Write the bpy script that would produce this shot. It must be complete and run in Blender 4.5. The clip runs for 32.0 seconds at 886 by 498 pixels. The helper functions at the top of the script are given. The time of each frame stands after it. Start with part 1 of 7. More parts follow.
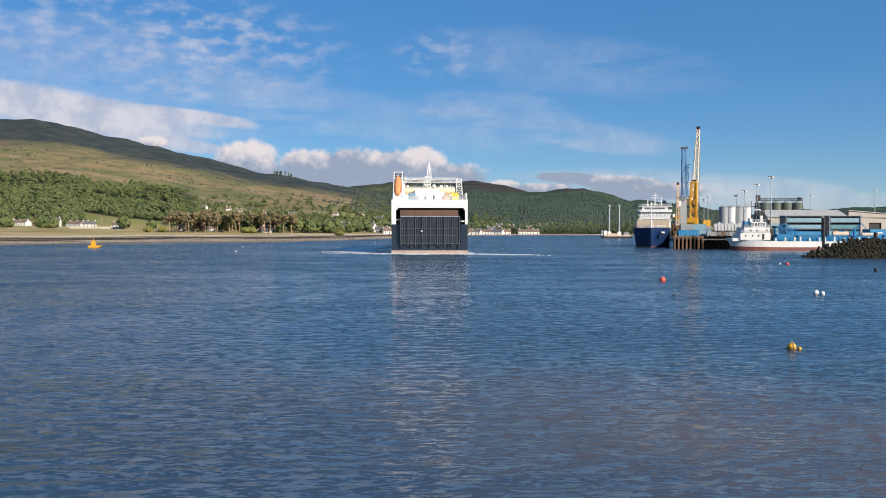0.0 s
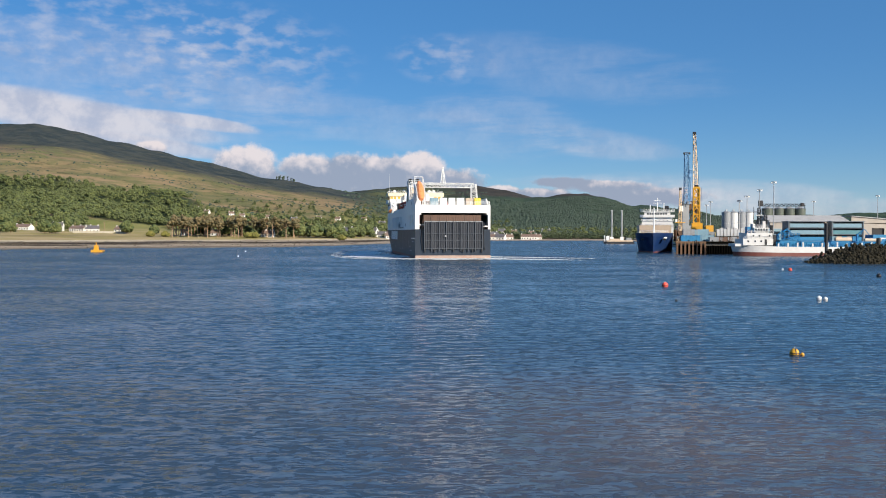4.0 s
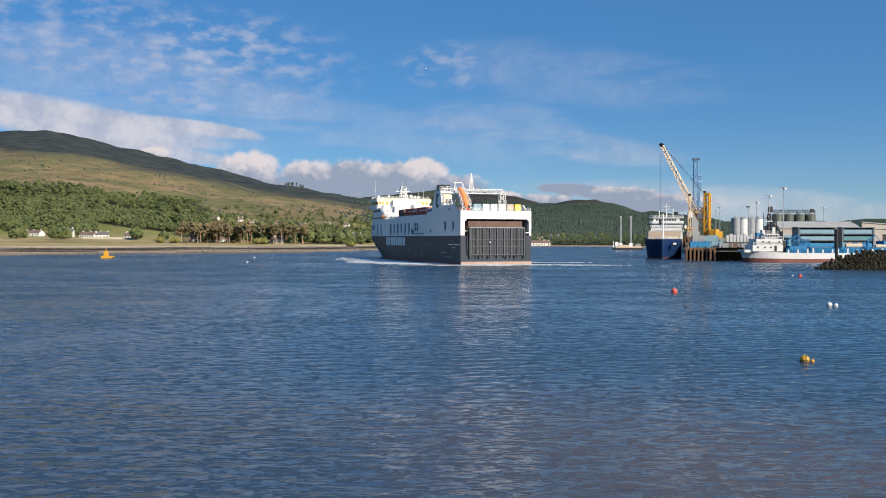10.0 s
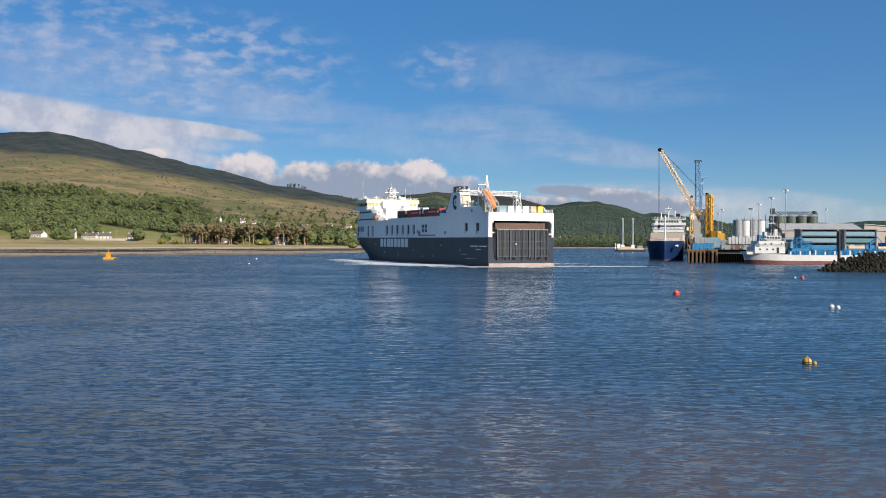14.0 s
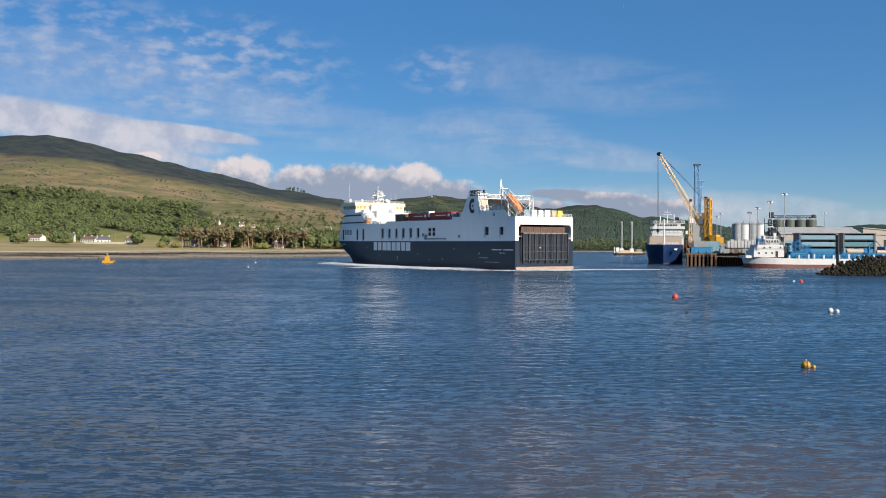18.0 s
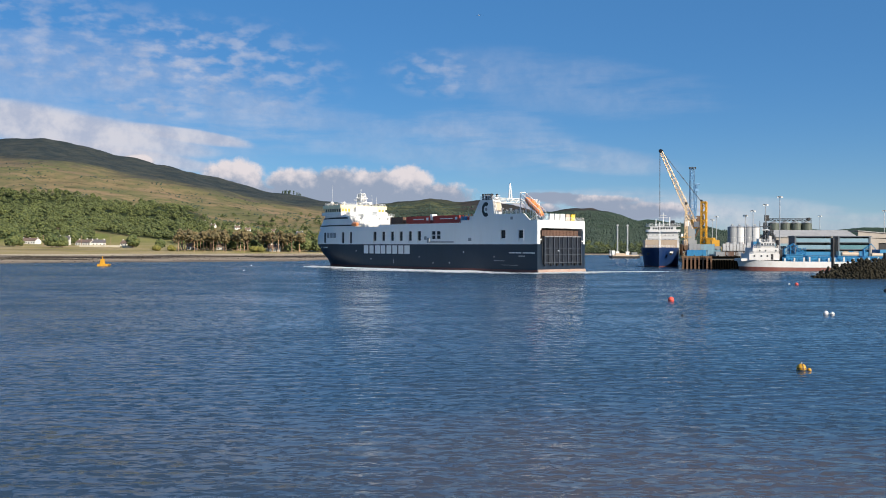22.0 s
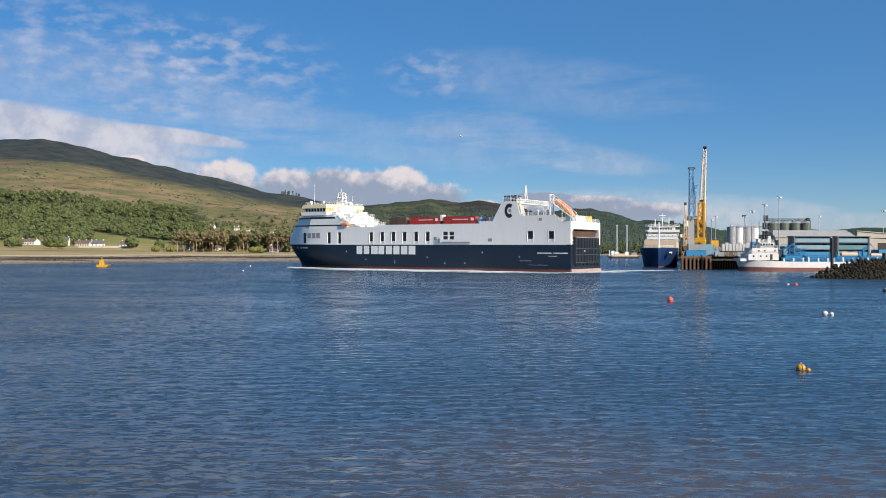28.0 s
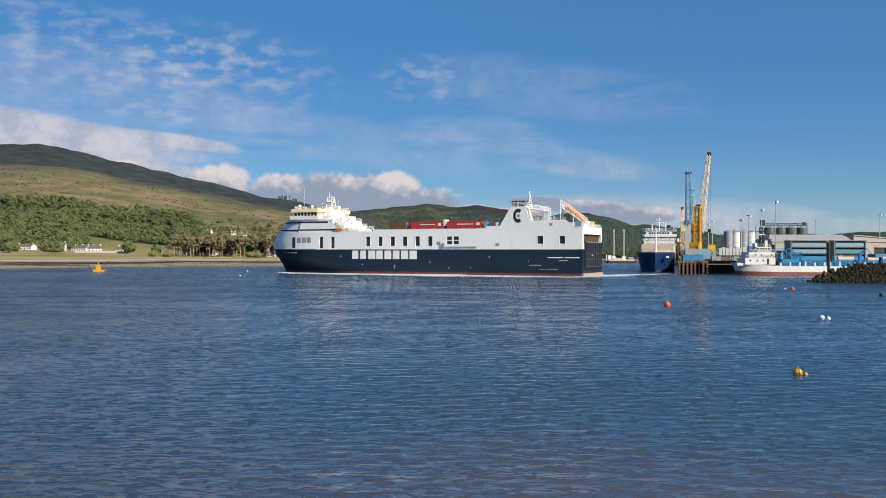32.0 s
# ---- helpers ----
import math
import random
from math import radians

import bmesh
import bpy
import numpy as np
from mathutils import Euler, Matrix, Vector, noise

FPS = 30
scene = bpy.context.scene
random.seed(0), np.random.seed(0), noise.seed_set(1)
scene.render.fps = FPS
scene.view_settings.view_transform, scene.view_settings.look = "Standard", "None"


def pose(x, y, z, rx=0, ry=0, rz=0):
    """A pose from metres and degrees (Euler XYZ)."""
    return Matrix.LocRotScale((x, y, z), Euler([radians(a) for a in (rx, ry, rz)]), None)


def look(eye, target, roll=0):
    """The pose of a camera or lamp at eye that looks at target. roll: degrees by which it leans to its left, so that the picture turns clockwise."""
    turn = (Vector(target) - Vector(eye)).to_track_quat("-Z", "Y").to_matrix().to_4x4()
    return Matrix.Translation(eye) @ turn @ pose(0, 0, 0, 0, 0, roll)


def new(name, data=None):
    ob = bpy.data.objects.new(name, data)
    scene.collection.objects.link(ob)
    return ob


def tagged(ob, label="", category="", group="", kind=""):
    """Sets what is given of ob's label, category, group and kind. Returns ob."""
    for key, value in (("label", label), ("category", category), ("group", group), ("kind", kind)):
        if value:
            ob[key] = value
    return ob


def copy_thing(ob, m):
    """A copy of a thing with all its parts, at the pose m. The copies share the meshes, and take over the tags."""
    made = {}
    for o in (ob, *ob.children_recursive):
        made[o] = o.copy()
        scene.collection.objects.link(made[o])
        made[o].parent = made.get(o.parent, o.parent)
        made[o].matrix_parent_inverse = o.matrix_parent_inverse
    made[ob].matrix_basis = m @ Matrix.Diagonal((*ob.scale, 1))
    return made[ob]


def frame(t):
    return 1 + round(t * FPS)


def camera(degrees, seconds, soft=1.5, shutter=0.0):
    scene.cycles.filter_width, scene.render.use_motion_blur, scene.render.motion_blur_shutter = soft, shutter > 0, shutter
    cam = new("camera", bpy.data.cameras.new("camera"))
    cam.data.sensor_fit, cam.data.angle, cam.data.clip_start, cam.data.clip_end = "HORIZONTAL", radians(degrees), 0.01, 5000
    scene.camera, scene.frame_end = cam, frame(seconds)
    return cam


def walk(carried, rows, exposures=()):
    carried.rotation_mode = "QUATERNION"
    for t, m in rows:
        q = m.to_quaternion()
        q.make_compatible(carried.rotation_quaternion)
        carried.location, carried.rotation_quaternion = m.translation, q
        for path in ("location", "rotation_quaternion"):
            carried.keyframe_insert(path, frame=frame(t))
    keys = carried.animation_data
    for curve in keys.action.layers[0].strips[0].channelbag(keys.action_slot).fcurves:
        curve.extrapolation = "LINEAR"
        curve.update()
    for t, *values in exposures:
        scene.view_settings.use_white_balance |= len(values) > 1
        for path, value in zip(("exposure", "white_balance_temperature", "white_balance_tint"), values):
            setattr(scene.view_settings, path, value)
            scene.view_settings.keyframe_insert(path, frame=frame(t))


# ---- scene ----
cam = camera(52.68, 32.0, soft=1.0)
EYE_Z = 8.64
TILT = 88.604


def aim(up, left, roll):
    """The standing camera, turned by so many degrees from its first line of sight."""
    return pose(0, 0, EYE_Z, TILT + up, 0, left) @ pose(0, 0, 0, 0, 0, roll)


walk(cam, [
    (0, aim(0.000, 0.000, 0.03)), (0.5, aim(0.026, -0.001, 0.04)), (1, aim(0.058, 0.004, 0.05)),
    (1.5, aim(0.088, 0.039, 0.07)), (2, aim(0.143, 0.045, 0.08)), (2.5, aim(0.184, 0.054, 0.09)),
    (3, aim(0.207, 0.064, 0.09)), (3.5, aim(0.270, 0.094, 0.10)), (5.5, aim(0.405, 0.371, 0.10)),
    (6, aim(0.433, 0.430, 0.09)), (6.5, aim(0.433, 0.486, 0.09)), (7, aim(0.439, 0.537, 0.09)),
    (7.5, aim(0.513, 0.592, 0.09)), (8, aim(0.514, 0.613, 0.10)), (8.5, aim(0.554, 0.653, 0.10)),
    (9, aim(0.606, 0.667, 0.10)), (9.5, aim(0.670, 0.698, 0.11)), (10, aim(0.710, 0.704, 0.11)),
    (10.5, aim(0.683, 0.719, 0.12)), (11, aim(0.688, 0.744, 0.13)), (11.5, aim(0.712, 0.759, 0.14)),
    (12, aim(0.692, 0.779, 0.15)), (12.5, aim(0.695, 0.800, 0.16)), (13, aim(0.745, 0.807, 0.16)),
    (13.5, aim(0.796, 0.818, 0.17)), (14, aim(0.813, 0.829, 0.17)), (14.5, aim(0.851, 0.843, 0.17)),
    (16.5, aim(0.884, 0.858, 0.18)), (17, aim(0.860, 0.869, 0.18)), (17.5, aim(0.862, 0.851, 0.18)),
    (18, aim(1.041, 0.767, 0.19)), (18.5, aim(1.098, 0.678, 0.19)), (19, aim(1.172, 0.630, 0.19)),
    (19.5, aim(1.278, 0.562, 0.19)), (20, aim(1.261, 0.562, 0.19)), (20.5, aim(1.294, 0.517, 0.19)),
    (21, aim(1.278, 0.514, 0.18)), (21.5, aim(1.248, 0.520, 0.17)), (22, aim(1.240, 0.505, 0.17)),
    (22.5, aim(1.233, 0.524, 0.16)), (23, aim(1.283, 0.505, 0.16)), (23.5, aim(1.307, 0.504, 0.15)),
    (24, aim(1.345, 0.487, 0.15)), (24.5, aim(1.355, 0.478, 0.15)), (25, aim(1.334, 0.492, 0.14)),
    (25.5, aim(1.334, 0.477, 0.14)), (27.5, aim(1.219, 0.502, 0.12)), (28, aim(1.269, 0.461, 0.12)),
    (28.5, aim(1.293, 0.436, 0.11)), (29, aim(1.352, 0.391, 0.10)), (29.5, aim(1.368, 0.383, 0.08)),
    (30, aim(1.400, 0.371, 0.08)), (30.5, aim(1.398, 0.378, 0.07)), (31, aim(1.470, 0.326, 0.07)),
    (31.5, aim(1.504, 0.302, 0.07)), (32, aim(1.569, 0.277, 0.07)),
], exposures=[(0, 0.53), (6, 0.52), (9, 0.52), (10, 0.44), (11, 0.43), (12, 0.42), (19, 0.43), (21, 0.46), (23, 0.48), (28, 0.47), (29, 0.40), (32, 0.37)])

# ---- world, sun ----
SUN_EL, SUN_SIDE = radians(27), radians(43.3)      # the sun stands behind the camera, to its right
world = bpy.data.worlds.new("world")
scene.world = world
world.use_nodes = True
wn = world.node_tree
sky = wn.nodes.new("ShaderNodeTexSky")
sky.sky_type, sky.sun_disc = "NISHITA", False
sky.sun_elevation, sky.sun_rotation = SUN_EL, math.pi - SUN_SIDE
sky.altitude, sky.air_density, sky.dust_density, sky.ozone_density = 1200, 1.0, 0.1, 4.0
back = wn.nodes["Background"]
back.inputs["Strength"].default_value = 0.071
clear = wn.nodes.new("ShaderNodeHueSaturation")
clear.inputs["Hue"].default_value = 0.506
clear.inputs["Saturation"].default_value = 1.36
wn.links.new(sky.outputs["Color"], clear.inputs["Color"])
veil = wn.nodes.new("ShaderNodeMix")             # a thin even haze over the whole sky
veil.data_type = "RGBA"
veil.inputs[0].default_value = 0.45
veil.inputs[7].default_value = (1.4, 3.2, 6.0, 1.0)
wn.links.new(clear.outputs["Color"], veil.inputs[6])
wn.links.new(veil.outputs[2], back.inputs["Color"])
sun_data = bpy.data.lights.new("sun", "SUN")
sun_data.energy, sun_data.angle, sun_data.color = 5.0, radians(0.55), (1.0, 0.9, 0.76)
sun = new("sun", sun_data)
to_sun = Vector((math.sin(SUN_SIDE) * math.cos(SUN_EL), -math.cos(SUN_SIDE) * math.cos(SUN_EL), math.sin(SUN_EL)))
sun.matrix_world = look(to_sun * 100, (0, 0, 0))


# ---- materials ----
def nodes_of(name):
    m = bpy.data.materials.new(name)
    m.use_nodes = True
    t = m.node_tree
    return m, t, t.nodes["Principled BSDF"]


def add(t, kind, **values):
    n = t.nodes.new(kind)
    for key, value in values.items():
        if key in n.inputs:
            n.inputs[key].default_value = value
    return n


def noise_of(t, vec, scale, detail=4.0, rough=0.6, stretch=None):
    if stretch:
        mp = add(t, "ShaderNodeMapping", Scale=stretch)
        t.links.new(vec, mp.inputs["Vector"])
        vec = mp.outputs["Vector"]
    n = add(t, "ShaderNodeTexNoise", Scale=scale, Detail=detail, Roughness=rough)
    t.links.new(vec, n.inputs["Vector"])
    return n.outputs["Fac"]


def math_of(t, op, a, b=0.0, c=0.0, clamp=False):
    n = t.nodes.new("ShaderNodeMath")
    n.operation, n.use_clamp = op, clamp
    for i, v in enumerate((a, b, c)):
        if hasattr(v, "is_linked"):
            t.links.new(v, n.inputs[i])
        else:
            n.inputs[i].default_value = v
    return n.outputs[0]


def smooth_of(t, v, lo, hi, a=0.0, b=1.0):
    n = t.nodes.new("ShaderNodeMapRange")
    n.interpolation_type = "SMOOTHSTEP"
    for i, x in zip((0, 1, 2, 3, 4), (v, lo, hi, a, b)):
        if hasattr(x, "is_linked"):
            t.links.new(x, n.inputs[i])
        else:
            n.inputs[i].default_value = x
    return n.outputs[0]


def mix_of(t, fac, a, b):
    n = t.nodes.new("ShaderNodeMix")
    n.data_type = "RGBA"
    for i, v in ((0, fac), (6, a), (7, b)):
        if hasattr(v, "is_linked"):
            t.links.new(v, n.inputs[i])
        elif i == 0:
            n.inputs[i].default_value = v
        else:
            n.inputs[i].default_value = (*v, 1)
    return n.outputs[2]


def object_space(t):
    return t.nodes.new("ShaderNodeTexCoord").outputs["Object"]


def surface(name, colour, rough=0.5, metal=0.0, worn=None, grain=2.0, amount=0.25, bump=0.0, streaks=False, vary=0.0):
    """A painted, stony or woody surface: a colour with grain at two scales, stains of a second colour and fine relief."""
    m, t, b = nodes_of(name)
    v = object_space(t)
    worn = worn or tuple(c * 0.6 for c in colour)
    big = noise_of(t, v, grain * 0.15, 5, 0.65, (1, 1, 0.25) if streaks else None)
    fine = noise_of(t, v, grain * 1.7, 4, 0.6, (1, 1, 0.12) if streaks else None)
    f = math_of(t, "MULTIPLY", math_of(t, "ADD", big, fine), 0.5)
    f = smooth_of(t, f, 0.42, 0.68, 0.0, min(1.0, amount * 2))
    col = mix_of(t, f, colour, worn)
    if vary:
        info = t.nodes.new("ShaderNodeObjectInfo")
        k = math_of(t, "MULTIPLY_ADD", info.outputs["Random"], vary, 1 - vary / 2)
        hsv = add(t, "ShaderNodeHueSaturation")
        t.links.new(k, hsv.inputs["Value"])
        t.links.new(col, hsv.inputs["Color"])
        col = hsv.outputs["Color"]
    t.links.new(col, b.inputs["Base Color"])
    t.links.new(math_of(t, "MULTIPLY_ADD", fine, 0.25, rough - 0.12, True), b.inputs["Roughness"])
    b.inputs["Metallic"].default_value = metal
    if bump:
        bp = add(t, "ShaderNodeBump", Strength=0.6, Distance=bump)
        t.links.new(fine, bp.inputs["Height"])
        t.links.new(bp.outputs["Normal"], b.inputs["Normal"])
    return m


def plain(name, colour, rough=0.5, metal=0.0):
    return surface(name, colour, rough, metal, amount=0.12)


WHITE = surface("white_paint", (0.735, 0.735, 0.72), 0.42, worn=(0.62, 0.585, 0.53), grain=0.5, amount=0.12, streaks=True)
NAVY = surface("navy_paint", (0.0028, 0.012, 0.028), 0.45, worn=(0.006, 0.015, 0.026), grain=0.5, amount=0.25, streaks=True)
NAVY.node_tree.nodes["Principled BSDF"].inputs["Specular IOR Level"].default_value = 0.55
BOOT = surface("red_boot_paint", (0.15, 0.04, 0.03), 0.6, worn=(0.24, 0.12, 0.09), grain=0.6, amount=0.22, streaks=True)
SHIP_WHITE = surface("weathered_white_paint", (0.6, 0.6, 0.59), 0.5, worn=(0.42, 0.37, 0.32), grain=0.5, amount=0.18)
# ramp navy in two tones: ribs lightened as sunlit, panel darkened as gaps
RIB = surface("ramp_navy_lit", (0.026, 0.034, 0.048), 0.46, worn=(0.055, 0.058, 0.062), grain=1.0, amount=0.3)
RIB.node_tree.nodes["Principled BSDF"].inputs["Specular IOR Level"].default_value = 0.9
RAMP = surface("ramp_navy_shaded", (0.006, 0.01, 0.02), 0.55, worn=(0.02, 0.02, 0.02), amount=0.3)
PALE_RUST = surface("pale_rust_paint", (0.38, 0.29, 0.24), 0.65, worn=(0.3, 0.14, 0.09), grain=0.7, amount=0.45)
RACK = plain("rack_steel", (0.1, 0.125, 0.15), 0.6)
# stands for the shade inside hollows, and colours some dark parts
DARK = plain("dark_parts_and_shade", (0.02, 0.02, 0.022), 0.7)
BLACK = plain("black_paint", (0.015, 0.015, 0.017), 0.5)
DECK = surface("deck_paint", (0.09, 0.11, 0.1), 0.7, worn=(0.15, 0.09, 0.06), grain=0.5, amount=0.3)
RUSTY = surface("brown_trailer", (0.13, 0.07, 0.045), 0.6, worn=(0.07, 0.045, 0.035), grain=1.0, amount=0.3, streaks=True)
RED = surface("red_container", (0.42, 0.035, 0.022), 0.5, worn=(0.28, 0.04, 0.03), grain=0.6, amount=0.25)
ORANGE = surface("orange_lifeboat", (0.78, 0.28, 0.1), 0.4, worn=(0.6, 0.2, 0.08), grain=1.0, amount=0.15)
BRIGHT_YELLOW = surface("bright_yellow_paint", (0.85, 0.58, 0.03), 0.45, worn=(0.7, 0.45, 0.05), amount=0.15)
YELLOW = surface("yellow_paint", (0.6, 0.31, 0.02), 0.45, worn=(0.5, 0.26, 0.04), grain=0.8, amount=0.25)
BRIDGE_CREAM = surface("cream_bridge_paint", (0.82, 0.7, 0.45), 0.45, worn=(0.7, 0.56, 0.32), grain=0.8, amount=0.2)
AMBER = surface("amber_band", (0.7, 0.4, 0.06), 0.4, worn=(0.55, 0.33, 0.08), grain=0.8, amount=0.15)
TEAL = surface("teal_paint", (0.07, 0.2, 0.235), 0.5, amount=0.25)
PALE_BLUE = surface("pale_blue_paint", (0.17, 0.29, 0.36), 0.5, amount=0.2)
BLUE = surface("blue_paint", (0.012, 0.165, 0.36), 0.45, worn=(0.03, 0.2, 0.32), grain=0.8, amount=0.25)
HULL_BLUE = surface("hull_blue_paint", (0.006, 0.026, 0.1), 0.42, worn=(0.03, 0.06, 0.12), grain=0.5, amount=0.3, streaks=True)
CREAM = surface("cream_paint", (0.5, 0.4, 0.3), 0.55, worn=(0.45, 0.33, 0.22), grain=0.6, amount=0.3, streaks=True)
GREY = surface("grey_steel", (0.25, 0.265, 0.28), 0.5, worn=(0.16, 0.16, 0.16), grain=0.7, amount=0.3)
GALV = surface("galvanised_steel", (0.42, 0.43, 0.44), 0.45, 0.3, amount=0.25)
LATTICE_BLUE = surface("blue_lattice_paint", (0.16, 0.32, 0.52), 0.5, amount=0.25)
PALE_LATTICE = surface("faded_orange_paint", (0.78, 0.58, 0.36), 0.5, worn=(0.62, 0.4, 0.2), amount=0.3)
GLASS = plain("dark_window_glass", (0.02, 0.03, 0.04), 0.12)
RUST_PILE = surface("rusty_piling", (0.125, 0.068, 0.036), 0.8, worn=(0.04, 0.028, 0.02), grain=0.8, amount=0.45, bump=0.05, streaks=True)
CONCRETE = surface("quay_concrete", (0.2, 0.185, 0.16), 0.8, worn=(0.12, 0.11, 0.09), grain=0.6, amount=0.4, bump=0.03)
SHED = surface("beige_shed_sheet", (0.37, 0.33, 0.285), 0.6, worn=(0.3, 0.265, 0.22), grain=0.2, amount=0.3, streaks=True)
SHED_ROOF = surface("grey_roof_sheet", (0.38, 0.375, 0.365), 0.6, worn=(0.29, 0.285, 0.275), grain=0.15, amount=0.35)
SILO_GREEN = surface("dull_green_silo", (0.08, 0.1, 0.08), 0.5, worn=(0.13, 0.13, 0.1), grain=0.4, amount=0.4, streaks=True)
RENDER_WALL = surface("white_house_render", (0.72, 0.7, 0.65), 0.8, worn=(0.6, 0.56, 0.48), grain=0.5, amount=0.25)
SLATE = surface("slate_roof", (0.1, 0.1, 0.11), 0.6, worn=(0.16, 0.12, 0.1), grain=0.6, amount=0.4)
TERRACOTTA = surface("brown_tile_roof", (0.19, 0.13, 0.1), 0.7, grain=0.6, amount=0.35)
BARK = surface("pine_bark", (0.34, 0.22, 0.14), 0.85, worn=(0.2, 0.13, 0.085), grain=1.5, amount=0.4, bump=0.05)
# near-black colour that stands for the shade lying on the quay face
QUAY_SHADE = surface("shaded_quay_black", (0.004, 0.004, 0.0035), 0.9, worn=(0.009, 0.008, 0.006), grain=0.8, amount=0.3)
QUAY_SHADE.node_tree.nodes["Principled BSDF"].inputs["Specular IOR Level"].default_value = 0.0
STONE_WALL = surface("pale_stone_wall", (0.5, 0.45, 0.36), 0.85, worn=(0.34, 0.3, 0.24), grain=1.2, amount=0.35)


def leaf_material(name, a, b, c):
    m, t, bs = nodes_of(name)
    v = object_space(t)
    geo = t.nodes.new("ShaderNodeNewGeometry")
    col = mix_of(t, geo.outputs["Random Per Island"], a, b)
    col = mix_of(t, smooth_of(t, noise_of(t, v, 0.02, 3), 0.45, 0.65), col, c)
    # tone varies by tree; dark mixes stand in for shaded gaps between crowns
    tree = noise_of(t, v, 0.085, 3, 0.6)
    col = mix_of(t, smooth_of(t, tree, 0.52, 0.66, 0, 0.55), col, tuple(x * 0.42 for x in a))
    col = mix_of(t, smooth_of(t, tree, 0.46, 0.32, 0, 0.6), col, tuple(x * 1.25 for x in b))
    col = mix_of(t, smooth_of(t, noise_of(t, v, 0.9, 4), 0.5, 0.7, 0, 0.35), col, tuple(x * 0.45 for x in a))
    t.links.new(col, bs.inputs["Base Color"])
    bs.inputs["Roughness"].default_value = 0.75
    bp = add(t, "ShaderNodeBump", Strength=1.0, Distance=0.7)
    t.links.new(noise_of(t, v, 0.8, 5, 0.7), bp.inputs["Height"])
    t.links.new(bp.outputs["Normal"], bs.inputs["Normal"])
    return m


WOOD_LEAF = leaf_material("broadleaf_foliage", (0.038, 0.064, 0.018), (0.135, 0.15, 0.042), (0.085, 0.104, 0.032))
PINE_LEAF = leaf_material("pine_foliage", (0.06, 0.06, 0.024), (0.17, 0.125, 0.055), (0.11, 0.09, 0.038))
# bluish, low-contrast greens: the haze of distance is mixed into the leaf colour
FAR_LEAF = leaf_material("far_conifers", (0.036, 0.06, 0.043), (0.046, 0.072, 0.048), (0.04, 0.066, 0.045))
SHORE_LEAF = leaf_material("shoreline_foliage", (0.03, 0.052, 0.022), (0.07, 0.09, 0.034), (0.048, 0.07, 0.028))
GORSE = leaf_material("yellow_bush", (0.12, 0.12, 0.022), (0.18, 0.16, 0.03), (0.1, 0.11, 0.03))


# ---- mesh tools ----
class Shape:
    """Vertices and faces of one mesh, gathered from simple solids."""

    def __init__(self):
        self.v, self.f = [], []

    def solid(self, verts, faces):
        n = len(self.v)
        self.v += [tuple(p) for p in verts]
        self.f += [tuple(i + n for i in q) for q in faces]
        return self

    def box(self, x0, x1, y0, y1, z0, z1):
        p = [(x, y, z) for z in (z0, z1) for x, y in ((x0, y0), (x1, y0), (x1, y1), (x0, y1))]
        return self.solid(p, [(0, 3, 2, 1), (4, 5, 6, 7), (0, 1, 5, 4), (1, 2, 6, 5), (2, 3, 7, 6), (3, 0, 4, 7)])

    def prism(self, poly, axis, a, b):
        """A polygon drawn in the two other axes, pushed from a to b along axis."""
        n = len(poly)
        p = []
        for w in (a, b):
            for q in poly:
                r = list(q)
                r.insert(axis, w)
                p.append(r)
        return self.solid(p, [tuple(range(n))[::-1], tuple(range(n, 2 * n))] + [(i, (i + 1) % n, n + (i + 1) % n, n + i) for i in range(n)])

    def rod(self, p, q, r, n=6, r2=None):
        p, q = Vector(p), Vector(q)
        d = q - p
        if d.length < 1e-6:
            return self
        a = d.orthogonal().normalized()
        b = d.normalized().cross(a)
        r2 = r if r2 is None else r2
        v = []
        for c, k in ((p, r), (q, r2)):
            for i in range(n):
                w = 2 * math.pi * (i + 0.5) / n
                v.append(c + k * (a * math.cos(w) + b * math.sin(w)))
        return self.solid(v, [tuple(range(n))[::-1], tuple(range(n, 2 * n))] + [(i, (i + 1) % n, n + (i + 1) % n, n + i) for i in range(n)])

    def turned(self, rings, n=16, c=(0, 0), arc=None):
        """A body of revolution about z: rings of (radius, z)."""
        v, k = [], len(rings)
        for r, z in rings:
            for i in range(n):
                w = 2 * math.pi * i / n
                v.append((c[0] + r * math.cos(w), c[1] + r * math.sin(w), z))
        f = [tuple(range(n))[::-1], tuple(range((k - 1) * n, k * n))]
        for j in range(k - 1):
            f += [(j * n + i, j * n + (i + 1) % n, (j + 1) * n + (i + 1) % n, (j + 1) * n + i) for i in range(n)]
        return self.solid(v, f)

    def lattice(self, p, q, half, r, bays, side=(1, 0, 0), half2=None):
        """A four-chord lattice girder from p to q, with zigzag bracing."""
        p, q = Vector(p), Vector(q)
        d = (q - p).normalized()
        s = Vector(side)
        s = (s - d * s.dot(d)).normalized()
        u = d.cross(s)
        half2 = half if half2 is None else half2
        ring = lambda k: [p.lerp(q, k) + (half + (half2 - half) * k) * (s * a + u * b) for a, b in ((1, 1), (-1, 1), (-1, -1), (1, -1))]
        ends = ring(0), ring(1)
        for a, b in zip(*ends):
            self.rod(a, b, r, 5)
        for i in range(bays):
            a, b = ring(i / bays), ring((i + 1) / bays)
            for j in range(4):
                k = (j + 1) % 4
                if i % 2:
                    self.rod(a[j], b[k], r * 0.6, 4)
                else:
                    self.rod(a[k], b[j], r * 0.6, 4)
                self.rod(b[j], b[k], r * 0.6, 4)
        return self

    def mesh(self, name, material, smooth=False):
        me = bpy.data.meshes.new(name)
        me.from_pydata(self.v, [], self.f)
        me.materials.append(material)
        bm = bmesh.new()
        bm.from_mesh(me)
